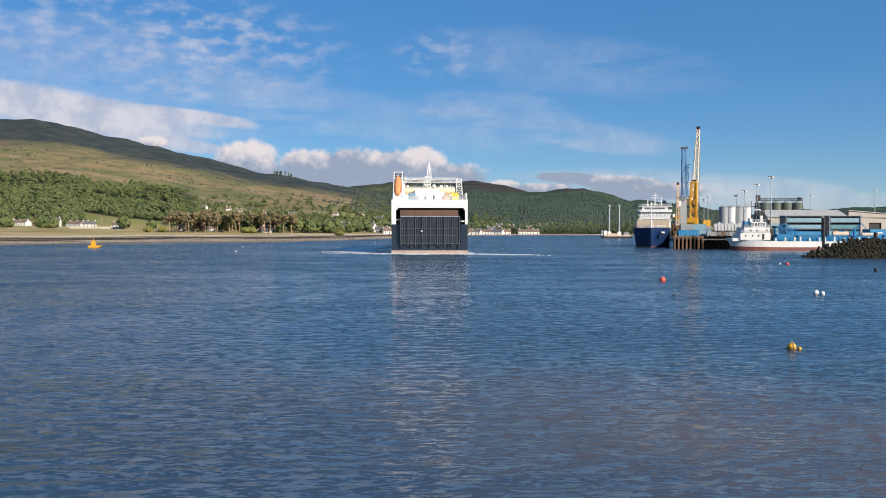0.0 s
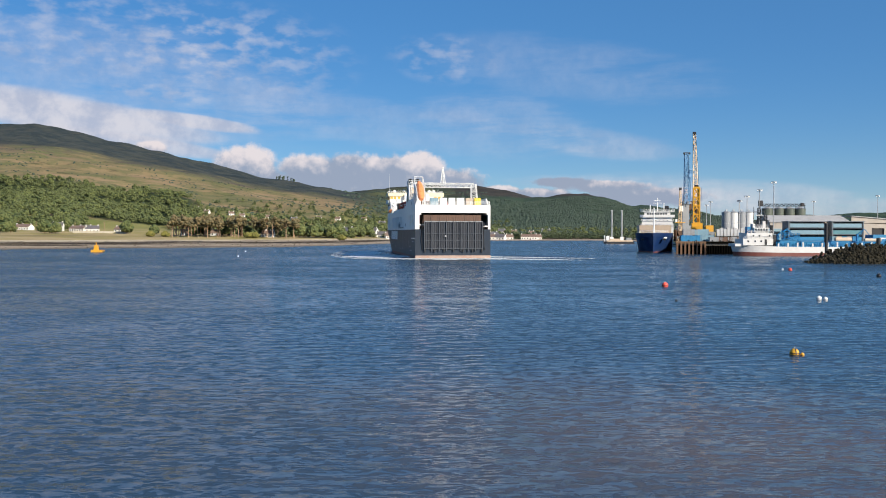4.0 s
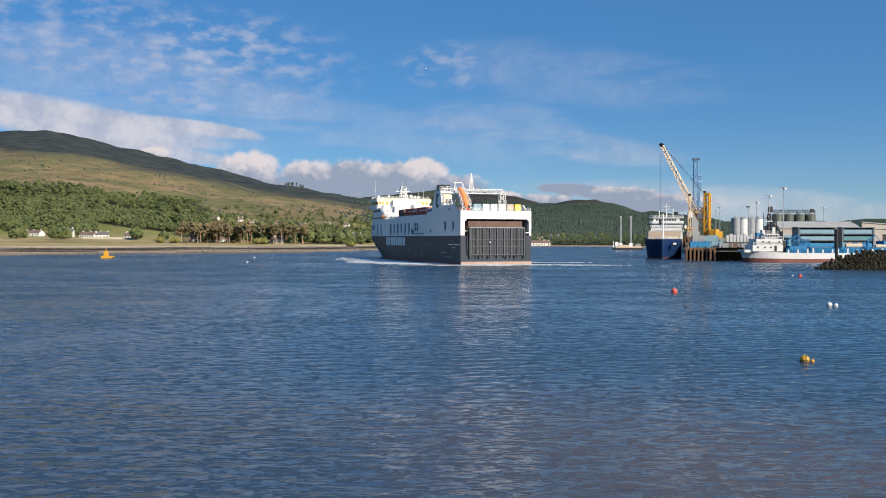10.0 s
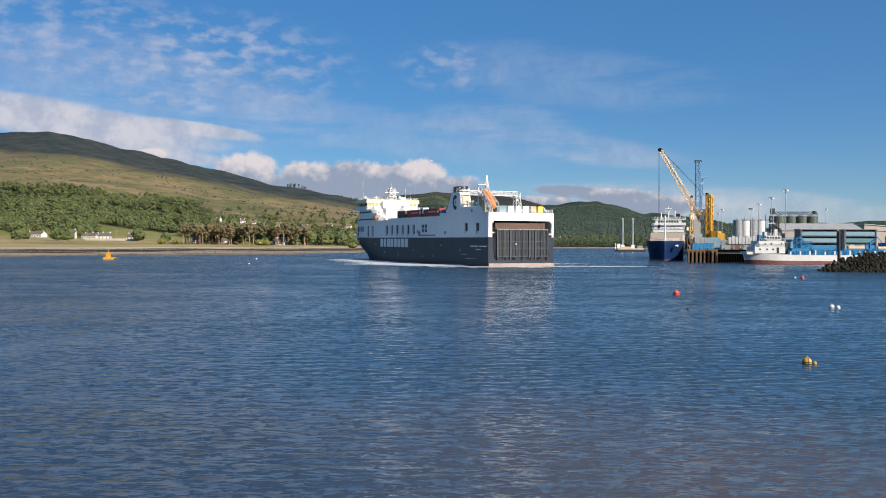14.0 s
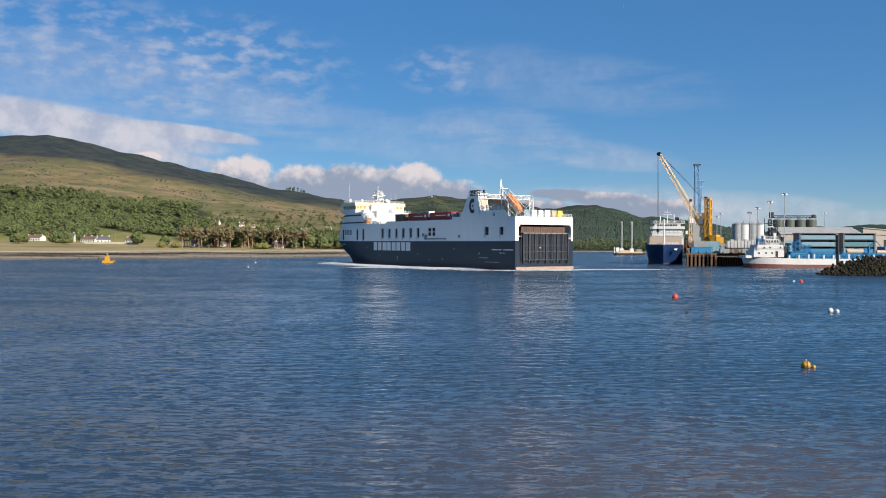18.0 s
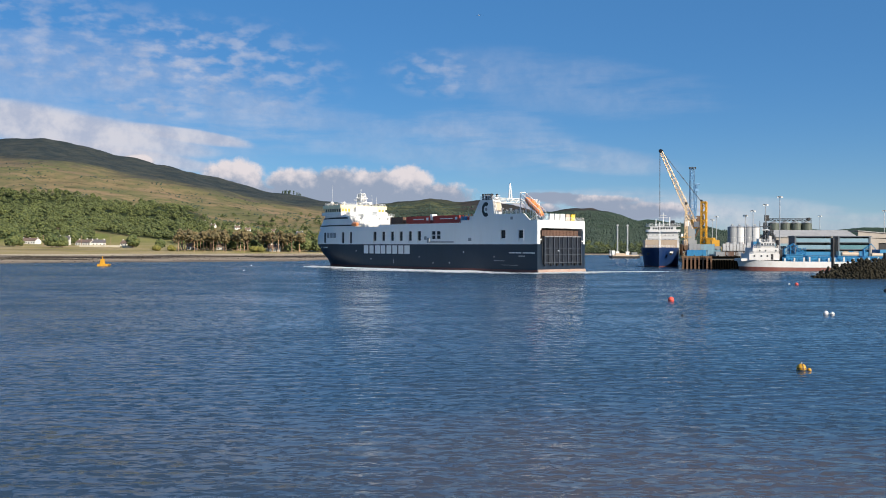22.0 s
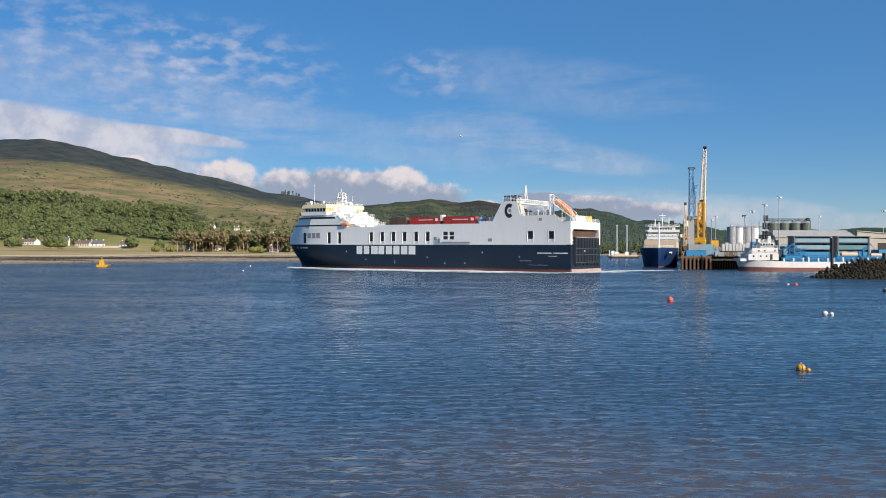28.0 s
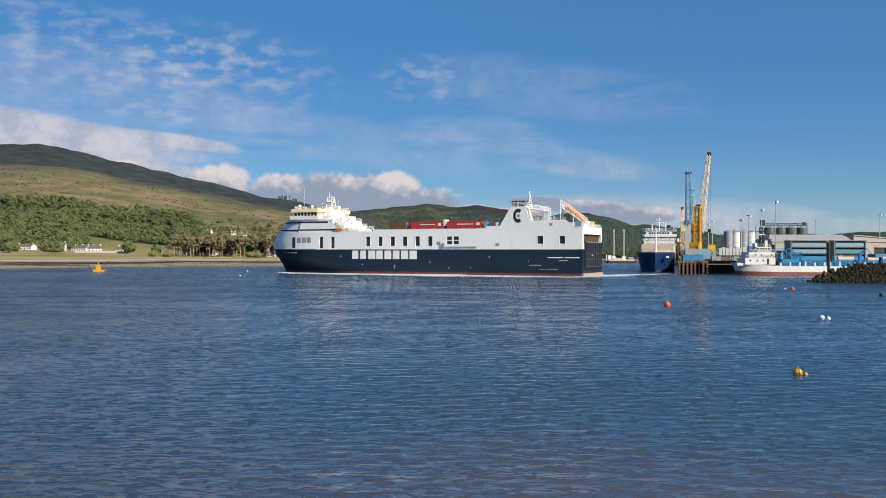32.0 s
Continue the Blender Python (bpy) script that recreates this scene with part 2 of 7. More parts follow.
        bmesh.ops.recalc_face_normals(bm, faces=bm.faces)
        bm.to_mesh(me)
        bm.free()
        if smooth:
            me.shade_smooth()
            me.set_sharp_from_angle(angle=radians(40))
        return me


def part(name, shape, material, parent, label="", smooth=False, at=None, kind=""):
    ob = new(name, shape.mesh(name, material, smooth) if isinstance(shape, Shape) else shape)
    ob.parent = parent
    if at is not None:
        ob.matrix_basis = at
    if label or kind:
        tagged(ob, label, kind=kind)
    return ob


def thing(name, label, category, m=None, group="", kind="", shape=None, material=None, smooth=False):
    ob = new(name, shape.mesh(name, material, smooth) if shape else None)
    ob.matrix_basis = m or Matrix()
    return tagged(ob, label, category, group, kind)


# ---- ground, hills and water ----
F_PX = 1583.6


def across(u, d):
    """The place across, at depth d, on the line of sight number u of the first view (0 to 1568 from its left to its right)."""
    return (u - 784) / F_PX * d


def level(v, d):
    """The height, at depth d, on the line of sight number v (0 to 882 from top to bottom)."""
    return EYE_Z + (402.4 - v) / F_PX * d


SHORE = ((-900, 330), (-400, 390), (0, 420), (330, 496), (500, 515), (600, 580), (680, 664), (830, 937), (1060, 960), (1130, 860), (1165, 620), (1200, 520), (2600, 500))
RIDGE_WEST = ((-900, 234), (-300, 208), (0, 205), (60, 209), (130, 220), (157, 226), (200, 238), (300, 259), (386, 280), (450, 295), (516, 308), (586, 320), (700, 345), (850, 395), (2600, 402))
RIDGE_MID = ((-900, 402), (560, 402), (600, 330), (660, 319), (746, 313), (800, 320), (840, 317), (900, 326), (940, 336), (1000, 352), (1060, 372), (1150, 398), (2600, 402))
RIDGE_EAST = ((-900, 402), (800, 402), (860, 360), (930, 339), (985, 333), (1035, 331), (1085, 339), (1115, 351), (1150, 350), (1185, 356), (1240, 364), (1290, 374), (1340, 377), (1400, 370), (1490, 364), (1568, 361), (1700, 358), (2600, 380))
FOOTHILL = ((-900, 312), (-200, 318), (0, 325), (50, 328), (100, 334), (150, 342), (200, 352), (260, 365), (330, 388), (380, 400), (2600, 402))


def line(points, u):
    return np.interp(u, [p[0] for p in points], [p[1] for p in points])


def fbm(x, y, scale, octaves=5, seed=0.0):
    return noise.fractal(Vector((x / scale + seed, y / scale - seed, seed)), 0.9, 2.1, octaves)


def ridge(points, u, d, start, crest, power):
    top = max(0.0, (402.4 - line(points, u)) / F_PX * crest)
    if d < start:
        return 0.0
    if d > crest:
        return top * max(0.0, 1 - ((d - crest) / 1400) ** 1.5)
    s = (d - start) / (crest - start)
    return top * (s ** power)


def land(x, d):
    """The height of the ground."""
    u = 784 + x / d * F_PX
    s = d - line(SHORE, u) + 22 * fbm(x, d, 130, 4, 3.0)
    if s < 0:
        return max(-4.0, s * 0.02)
    if u > 1175:
        z = min(4.6, s * 0.4)
        low = z + max(0, d - 760) * 0.01
    else:
        z = np.interp(s, (0, 60, 130, 190, 215, 330, 600, 1200), (0, 0.8, 1.5, 2.1, 3.2, 6.0, 14, 36))
        low = z
    near = np.clip((d - 800) / 500, 0, 1)
    hills = max(ridge(RIDGE_WEST, u, d, 1080, 2500, 1.1), ridge(RIDGE_MID, u, d, 1300, 3400, 1.25), ridge(RIDGE_EAST, u, d, 1250, 3000, 1.2), ridge(FOOTHILL, u, d, 760, 1480, 1.2))
    hills *= 1 + near * 0.025 * fbm(x, d, 420, 5, 7.0)
    hills += near * min(1, hills / 60) * 9 * fbm(x, d, 160, 4, 1.0)
    return max(low if hills < 1 else min(low, 40), hills)


def on_slope(u, v, start=700.0):
    """The first place, beyond start, where the line of sight (u, v) meets the ground."""
    d = start
    while d < 3000:
        x = across(u, d)
        if land(x, d) >= level(v, d):
            return x, d, land(x, d)
        d += 6
    return across(u, d), d, land(across(u, d), d)


def build_ground():
    us = np.concatenate([np.linspace(-900, -60, 30), np.linspace(-50, 1620, 400), np.linspace(1640, 2600, 34)])
    ds = 320 * (4750 / 320) ** (np.linspace(0, 1, 250))
    v = []
    for d in ds:
        for u in us:
            x = across(u, d)
            v.append((x, d, land(x, d)))
    n = len(us)
    f = [(j * n + i, j * n + i + 1, (j + 1) * n + i + 1, (j + 1) * n + i) for j in range(len(ds) - 1) for i in range(n - 1)]
    me = bpy.data.meshes.new("ground")
    me.from_pydata(v, [], f)
    me.shade_smooth()
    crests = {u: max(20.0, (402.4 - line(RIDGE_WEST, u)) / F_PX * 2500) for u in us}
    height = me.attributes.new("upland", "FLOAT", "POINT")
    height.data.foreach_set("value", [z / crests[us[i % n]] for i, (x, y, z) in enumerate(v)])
    m, t, b = nodes_of("coast_ground")
    v3 = object_space(t)
    sep = t.nodes.new("ShaderNodeSeparateXYZ")
    t.links.new(v3, sep.inputs[0])
    z = sep.outputs["Z"]
    big, mid, fine = noise_of(t, v3, 0.005, 5, 0.6), noise_of(t, v3, 0.022, 5, 0.65), noise_of(t, v3, 0.12, 5, 0.7)
    flat = noise_of(t, v3, 0.035, 6, 0.75, (0.3, 1.4, 1))
    zz = math_of(t, "ADD", z, math_of(t, "MULTIPLY_ADD", flat, 2.6, -1.3))
    sand = mix_of(t, smooth_of(t, fine, 0.4, 0.65), (0.42, 0.34, 0.25), (0.29, 0.23, 0.165))
    weed = mix_of(t, smooth_of(t, mid, 0.4, 0.6), (0.032, 0.023, 0.015), (0.075, 0.052, 0.03))
    shore = mix_of(t, smooth_of(t, zz, 0.15, 0.5), (0.19, 0.15, 0.11), sand)
    shore = mix_of(t, math_of(t, "MULTIPLY", smooth_of(t, zz, 0.85, 1.0), smooth_of(t, zz, 1.75, 1.5)), shore, weed)
    shore = mix_of(t, smooth_of(t, zz, 1.8, 2.0), shore, (0.56, 0.46, 0.33))
    grass = mix_of(t, smooth_of(t, mid, 0.4, 0.62), (0.31, 0.26, 0.1), (0.4, 0.31, 0.165))
    vor = add(t, "ShaderNodeTexVoronoi", Scale=0.006)
    t.links.new(v3, vor.inputs["Vector"])
    fields = mix_of(t, smooth_of(t, vor.outputs["Color"], 0.3, 0.7), (0.16, 0.185, 0.05), (0.235, 0.225, 0.075))
    pebbles = noise_of(t, v3, 0.45, 4, 0.8, (0.5, 1, 1))
    shore = mix_of(t, smooth_of(t, pebbles, 0.56, 0.68, 0, 0.8), shore, (0.44, 0.37, 0.3))
    shore = mix_of(t, smooth_of(t, pebbles, 0.44, 0.34, 0, 0.85), shore, (0.04, 0.03, 0.02))
    low = mix_of(t, smooth_of(t, z, 2.3, 2.8), shore, grass)
    low = mix_of(t, smooth_of(t, z, 7, 14), low, fields)
    streaky = noise_of(t, v3, 0.012, 6, 0.7, (0.4, 1.0, 1.6))
    tufts = noise_of(t, v3, 0.05, 5, 0.75, (0.5, 0.8, 1))
    moor = mix_of(t, smooth_of(t, big, 0.38, 0.62), (0.138, 0.14, 0.06), (0.24, 0.178, 0.094))
    moor = mix_of(t, smooth_of(t, mid, 0.44, 0.6, 0, 0.7), moor, (0.115, 0.122, 0.055))
    moor = mix_of(t, smooth_of(t, streaky, 0.49, 0.61, 0, 0.85), moor, (0.29, 0.2, 0.118))
    moor = mix_of(t, smooth_of(t, tufts, 0.55, 0.63, 0, 0.6), moor, (0.045, 0.048, 0.027))
    moor = mix_of(t, smooth_of(t, fine, 0.55, 0.75, 0, 0.35), moor, (0.27, 0.21, 0.115))
    # heather colour, darkened to paint in the cloud shadow on the upper slope
    shaded_heather = mix_of(t, smooth_of(t, mid, 0.4, 0.62), (0.028, 0.039, 0.042), (0.056, 0.063, 0.056))
    shaded_heather = mix_of(t, smooth_of(t, tufts, 0.54, 0.64, 0, 0.5), shaded_heather, (0.085, 0.08, 0.06))
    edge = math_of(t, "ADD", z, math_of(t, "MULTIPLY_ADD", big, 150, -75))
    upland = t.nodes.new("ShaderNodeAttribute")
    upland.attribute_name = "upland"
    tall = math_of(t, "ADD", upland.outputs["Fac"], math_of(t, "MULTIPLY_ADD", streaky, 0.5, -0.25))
    up = mix_of(t, smooth_of(t, tall, 0.57, 0.75), moor, shaded_heather)
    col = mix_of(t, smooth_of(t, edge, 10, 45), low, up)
    east = math_of(t, "DIVIDE", sep.outputs["X"], sep.outputs["Y"])
    # bluish greens, with the far hill's haze put into the colour
    pines = mix_of(t, smooth_of(t, mid, 0.4, 0.65), (0.032, 0.054, 0.038), (0.044, 0.068, 0.044))
    pasture = noise_of(t, v3, 0.006, 4, 0.6, (0.8, 1, 1))
    green = mix_of(t, smooth_of(t, mid, 0.42, 0.62), (0.075, 0.085, 0.045), (0.045, 0.055, 0.035))
    green = mix_of(t, smooth_of(t, pasture, 0.5, 0.58, 0, 0.8), green, (0.115, 0.12, 0.055))
    green = mix_of(t, smooth_of(t, noise_of(t, v3, 0.014, 5, 0.7, (0.5, 1, 1)), 0.5, 0.56, 0, 0.85), green, (0.024, 0.034, 0.023))
    green = mix_of(t, smooth_of(t, z, 150, 190, 0, 0.7), green, (0.04, 0.04, 0.036))
    col = mix_of(t, math_of(t, "MULTIPLY", smooth_of(t, east, -0.11, -0.07, 0, 0.95), smooth_of(t, z, 22, 60)), col, green)
    brown_top = mix_of(t, smooth_of(t, mid, 0.4, 0.6), (0.034, 0.033, 0.03), (0.06, 0.05, 0.042))
    col = mix_of(t, math_of(t, "MULTIPLY", smooth_of(t, east, 0.005, 0.03), smooth_of(t, z, 14, 26)), col, pines)
    col = mix_of(t, math_of(t, "MULTIPLY", smooth_of(t, east, 0.0, 0.02), smooth_of(t, z, 118, 132)), col, brown_top)
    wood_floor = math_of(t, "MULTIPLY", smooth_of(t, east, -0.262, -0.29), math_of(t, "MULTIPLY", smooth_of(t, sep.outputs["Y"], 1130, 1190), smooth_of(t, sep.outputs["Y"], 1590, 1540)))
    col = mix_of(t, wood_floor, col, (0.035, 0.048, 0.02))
    t.links.new(col, b.inputs["Base Color"])
    b.inputs["Roughness"].default_value = 0.9
    b.inputs["Specular IOR Level"].default_value = 0.1
    bp = add(t, "ShaderNodeBump", Strength=1.0, Distance=5.0)
    t.links.new(math_of(t, "ADD", mid, math_of(t, "MULTIPLY", fine, 0.35)), bp.inputs["Height"])
    t.links.new(bp.outputs["Normal"], b.inputs["Normal"])
    me.materials.append(m)
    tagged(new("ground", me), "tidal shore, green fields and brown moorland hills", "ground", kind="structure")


def spaced(lo, hi, step, far, grow):
    """Coordinates close together from lo to hi, and wider and wider out to far on both sides."""
    mid = list(np.arange(lo, hi, step))
    out, w, x = [], step, hi
    while x < far:
        out.append(x)
        w *= grow
        x += w
    down, w, x = [], step, lo
    while x > -far:
        w *= grow
        x -= w
        down.append(x)
    return down[::-1] + mid + out


def build_water():
    xs, ys = np.array(spaced(-42, 42, 0.32, 6000, 1.06)), np.array(spaced(12, 95, 0.3, 6000, 1.06))
    gx, gy = np.meshgrid(xs, ys)
    gz = np.zeros_like(gx)
    rng = np.random.default_rng(4)
    for k in range(34):
        wave = 0.7 * 3.0 ** rng.random()
        a = radians(96 + rng.normal() * 20)
        gz += 0.005 * wave * np.sin((gx * math.cos(a) + gy * math.sin(a)) * 2 * math.pi / wave + rng.random() * 6.28)
    fade = np.clip(1 - np.maximum(np.abs(gx) - 42, 0) / 25, 0, 1) * np.clip(1 - np.maximum(gy - 95, 0) / 40, 0, 1) * np.clip(1 - np.maximum(12 - gy, 0) / 8, 0, 1)
    gz *= fade * 0.35
    v = np.stack([gx, gy, gz], -1).reshape(-1, 3)
    ny, nx = gx.shape
    i = (np.arange(ny - 1)[:, None] * nx + np.arange(nx - 1)[None, :]).reshape(-1)
    f = np.stack([i, i + 1, i + nx + 1, i + nx], -1)
    me = bpy.data.meshes.new("water")
    me.from_pydata(v.tolist(), [], f.tolist())
    me.shade_smooth()
    m, t, b = nodes_of("estuary_water")
    v3 = object_space(t)
    streak = noise_of(t, v3, 0.014, 4, 0.55, (0.35, 1.5, 1))
    silt = noise_of(t, v3, 0.03, 4, 0.6, (0.5, 1.2, 1))
    far_out = t.nodes.new("ShaderNodeSeparateXYZ")
    t.links.new(v3, far_out.inputs[0])
    shoal = math_of(t, "MULTIPLY", smooth_of(t, far_out.outputs["Y"], 32, 75, 1.0, 0.0), smooth_of(t, math_of(t, "MULTIPLY_ADD", far_out.outputs["Y"], 0.25, far_out.outputs["X"]), -4, 24, 0.2, 1.0))
    col = mix_of(t, math_of(t, "MULTIPLY", smooth_of(t, silt, 0.36, 0.58), shoal), (0.023, 0.047, 0.078), (0.078, 0.071, 0.078))
    t.links.new(col, b.inputs["Base Color"])
    b.inputs["IOR"].default_value = 1.33
    b.inputs["Roughness"].default_value = 0.15
    calm = smooth_of(t, streak, 0.42, 0.62, 1.0, 0.75)
    sep = t.nodes.new("ShaderNodeSeparateXYZ")
    t.links.new(v3, sep.inputs[0])
    wander = math_of(t, "MULTIPLY_ADD", noise_of(t, v3, 0.03, 4, 0.6), 26, -13)
    off_line = math_of(t, "ADD", math_of(t, "ADD", math_of(t, "MULTIPLY", sep.outputs["X"], 0.93), math_of(t, "MULTIPLY_ADD", sep.outputs["Y"], -0.36, 56.5)), wander)
    seam = math_of(t, "MULTIPLY", smooth_of(t, math_of(t, "ABSOLUTE", off_line), 3.2, 0.4), smooth_of(t, sep.outputs["X"], 15, -6))
    calm = math_of(t, "MULTIPLY", calm, smooth_of(t, seam, 0, 1, 1.0, 0.45))
    gust = smooth_of(t, noise_of(t, v3, 0.02, 4, 0.6, (0.45, 1.0, 1)), 0.34, 0.66, 0.5, 1.5)
    # wind waves: long-crested facets of four sizes
    # added tilt of the normals towards the camera farther out, to mirror higher sky
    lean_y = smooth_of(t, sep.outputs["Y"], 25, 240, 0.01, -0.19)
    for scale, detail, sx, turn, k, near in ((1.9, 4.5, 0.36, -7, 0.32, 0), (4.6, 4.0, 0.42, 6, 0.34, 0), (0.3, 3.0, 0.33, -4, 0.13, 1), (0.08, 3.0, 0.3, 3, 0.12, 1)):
        n = t.nodes.new("ShaderNodeTexNoise")
        mp = add(t, "ShaderNodeMapping", Scale=(sx, 1.0, 1.0), Rotation=(0, 0, radians(turn)))
        t.links.new(v3, mp.inputs["Vector"])
        t.links.new(mp.outputs["Vector"], n.inputs["Vector"])
        n.inputs["Scale"].default_value, n.inputs["Detail"].default_value, n.inputs["Roughness"].default_value, n.inputs["Distortion"].default_value = scale, detail, 0.66, 0.3
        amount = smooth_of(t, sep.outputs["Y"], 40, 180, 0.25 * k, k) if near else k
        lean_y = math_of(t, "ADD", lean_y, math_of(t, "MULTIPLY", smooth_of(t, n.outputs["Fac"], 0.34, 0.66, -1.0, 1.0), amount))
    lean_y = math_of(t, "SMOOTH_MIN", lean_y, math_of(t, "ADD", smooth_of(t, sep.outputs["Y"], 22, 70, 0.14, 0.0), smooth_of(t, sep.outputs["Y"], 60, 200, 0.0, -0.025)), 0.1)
    side = math_of(t, "MULTIPLY_ADD", noise_of(t, v3, 1.3, 3, 0.6, (0.6, 1, 1)), 0.5, -0.25)
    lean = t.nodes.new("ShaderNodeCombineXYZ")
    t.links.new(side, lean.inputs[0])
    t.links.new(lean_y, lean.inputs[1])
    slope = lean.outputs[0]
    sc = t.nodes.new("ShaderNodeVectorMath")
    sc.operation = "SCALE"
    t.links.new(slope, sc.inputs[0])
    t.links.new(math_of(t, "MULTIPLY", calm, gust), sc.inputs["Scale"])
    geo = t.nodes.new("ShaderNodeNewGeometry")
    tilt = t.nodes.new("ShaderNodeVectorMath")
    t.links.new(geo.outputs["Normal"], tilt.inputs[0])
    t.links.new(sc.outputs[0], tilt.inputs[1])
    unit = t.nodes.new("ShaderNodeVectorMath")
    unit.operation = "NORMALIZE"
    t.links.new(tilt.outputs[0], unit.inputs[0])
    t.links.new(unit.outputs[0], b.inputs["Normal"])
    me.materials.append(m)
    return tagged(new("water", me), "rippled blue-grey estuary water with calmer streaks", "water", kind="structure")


build_ground()
water = build_water()


# ---- the ferry: x runs forward from the transom, y to port, z up from the waterline ----
def half_breadth(x, z):
    """Half the hull's breadth: full aft, drawn to a raked, flared stem forward."""
    k = np.clip(z / 9.6, -0.3, 1.0)
    stem = 135.7 + 5.2 * max(k, -0.1) if z <= 9.6 else 140.9 - max(0, z - 13.0) * 0.9
    full = 88 + 24 * max(k, 0.0)
    if x >= stem:
        return 0.02
    if x <= full:
        return 12.5
    s = (x - full) / (stem - full)
    return 12.5 * max(0.0, 1 - s ** (1.9 + 0.9 * max(k, 0))) ** (0.62 if z > 5 else 0.8)


def hull_band(x0, levels, n=64, close_top=False, close_stern=True):
    """A strip of hull plating between levels, both sides, closed at the transom."""
    s = Shape()
    cols = []
    for z in levels:
        stem = 135.7 + 5.2 * np.clip(z / 9.6, -0.1, 1) if z <= 9.6 else 140.9 - max(0, z - 13.0) * 0.9
        xs = [x0 + (stem - x0) * (1 - (1 - i / n) ** 1.6) for i in range(n + 1)]
        cols.append([(x, half_breadth(x, z) if i < n else 0.0, z) for i, x in enumerate(xs)])
    v = []
    for c in cols:
        v += c
        v += [(x, -y, z) for x, y, z in c]
    m = n + 1
    f = []
    for j in range(len(levels) - 1):
        a, b = j * 2 * m, (j + 1) * 2 * m
        for i in range(n):
            f.append((a + i, a + i + 1, b + i + 1, b + i))
            f.append((a + m + i + 1, a + m + i, b + m + i, b + m + i + 1))
        if close_stern:
            f.append((a, b, b + m, a + m))
    if close_top:
        a = (len(levels) - 1) * 2 * m
        f += [(a + i, a + i + 1, a + m + i + 1, a + m + i) for i in range(n)]
    return s.solid(v, f)


def plate(s, x0, x1, z0, z1, holes, y0, y1):
    """A flat side plate with rectangular openings cut through it."""
    holes = [h for h in holes if x0 <= h[0] and h[1] <= x1]
    xs = sorted({x0, x1, *[h[0] for h in holes], *[h[1] for h in holes]})
    for a, b in zip(xs, xs[1:]):
        cut = sorted((h[2], h[3]) for h in holes if h[0] < (a + b) / 2 < h[1])
        z = z0
        for c, d in cut + [(z1, z1)]:
            if c - z > 1e-4:
                s.box(a, b, y0, y1, z, c)
            z = d
    return s


def railing(s, pts, h=1.1, r=0.045, step=1.6, rails=3):
    for p, q in zip(pts, pts[1:]):
        p, q = Vector(p), Vector(q)
        n = max(1, round((q - p).length / step))
        for i in range(n + 1):
            a = p.lerp(q, i / n)
            s.rod(a, a + Vector((0, 0, h)), r, 4)
        for k in range(rails):
            up = Vector((0, 0, h * (k + 1) / rails))
            s.rod(p + up, q + up, r, 4)
    return s


def build_container(name, parent, x0, x1, y0, y1, z0, z1, material, label):
    """A ribbed box with corner posts, doors and lock rods."""
    ob = part(name, Shape().box(x0, x1, y0 + 0.06, y1 - 0.06, z0 + 0.08, z1 - 0.04), material, parent, label)
    s = Shape()
    n = max(4, int((x1 - x0) / 0.55))
    for i in range(n):
        a = x0 + 0.15 + (x1 - x0 - 0.3) * (i + 0.2) / n
        for y in (y0 + 0.02, y1 - 0.08):
            s.box(a, a + (x1 - x0) / n * 0.5, y, y + 0.06, z0 + 0.15, z1 - 0.12)
    part("ribs", s, material, ob, kind="stuff")
    s = Shape()
    for y in (y0, y1 - 0.14):
        s.box(x0 - 0.02, x1 + 0.02, y, y + 0.14, z0, z0 + 0.14).box(x0 - 0.02, x1 + 0.02, y, y + 0.14, z1 - 0.1, z1 + 0.01)
        for x in (x0 - 0.02, x1 - 0.14):
            s.box(x, x + 0.16, y, y + 0.14, z0, z1)
    part("corner_frame", s, material, ob)
    s = Shape()
    for k in (0.2, 0.42, 0.58, 0.8):
        y = y0 + (y1 - y0) * k
        s.rod((x0 - 0.07, y, z0 + 0.2), (x0 - 0.07, y, z1 - 0.2), 0.03, 5)
    part("lock_rods", s, GALV, ob, kind="stuff")
    return ob


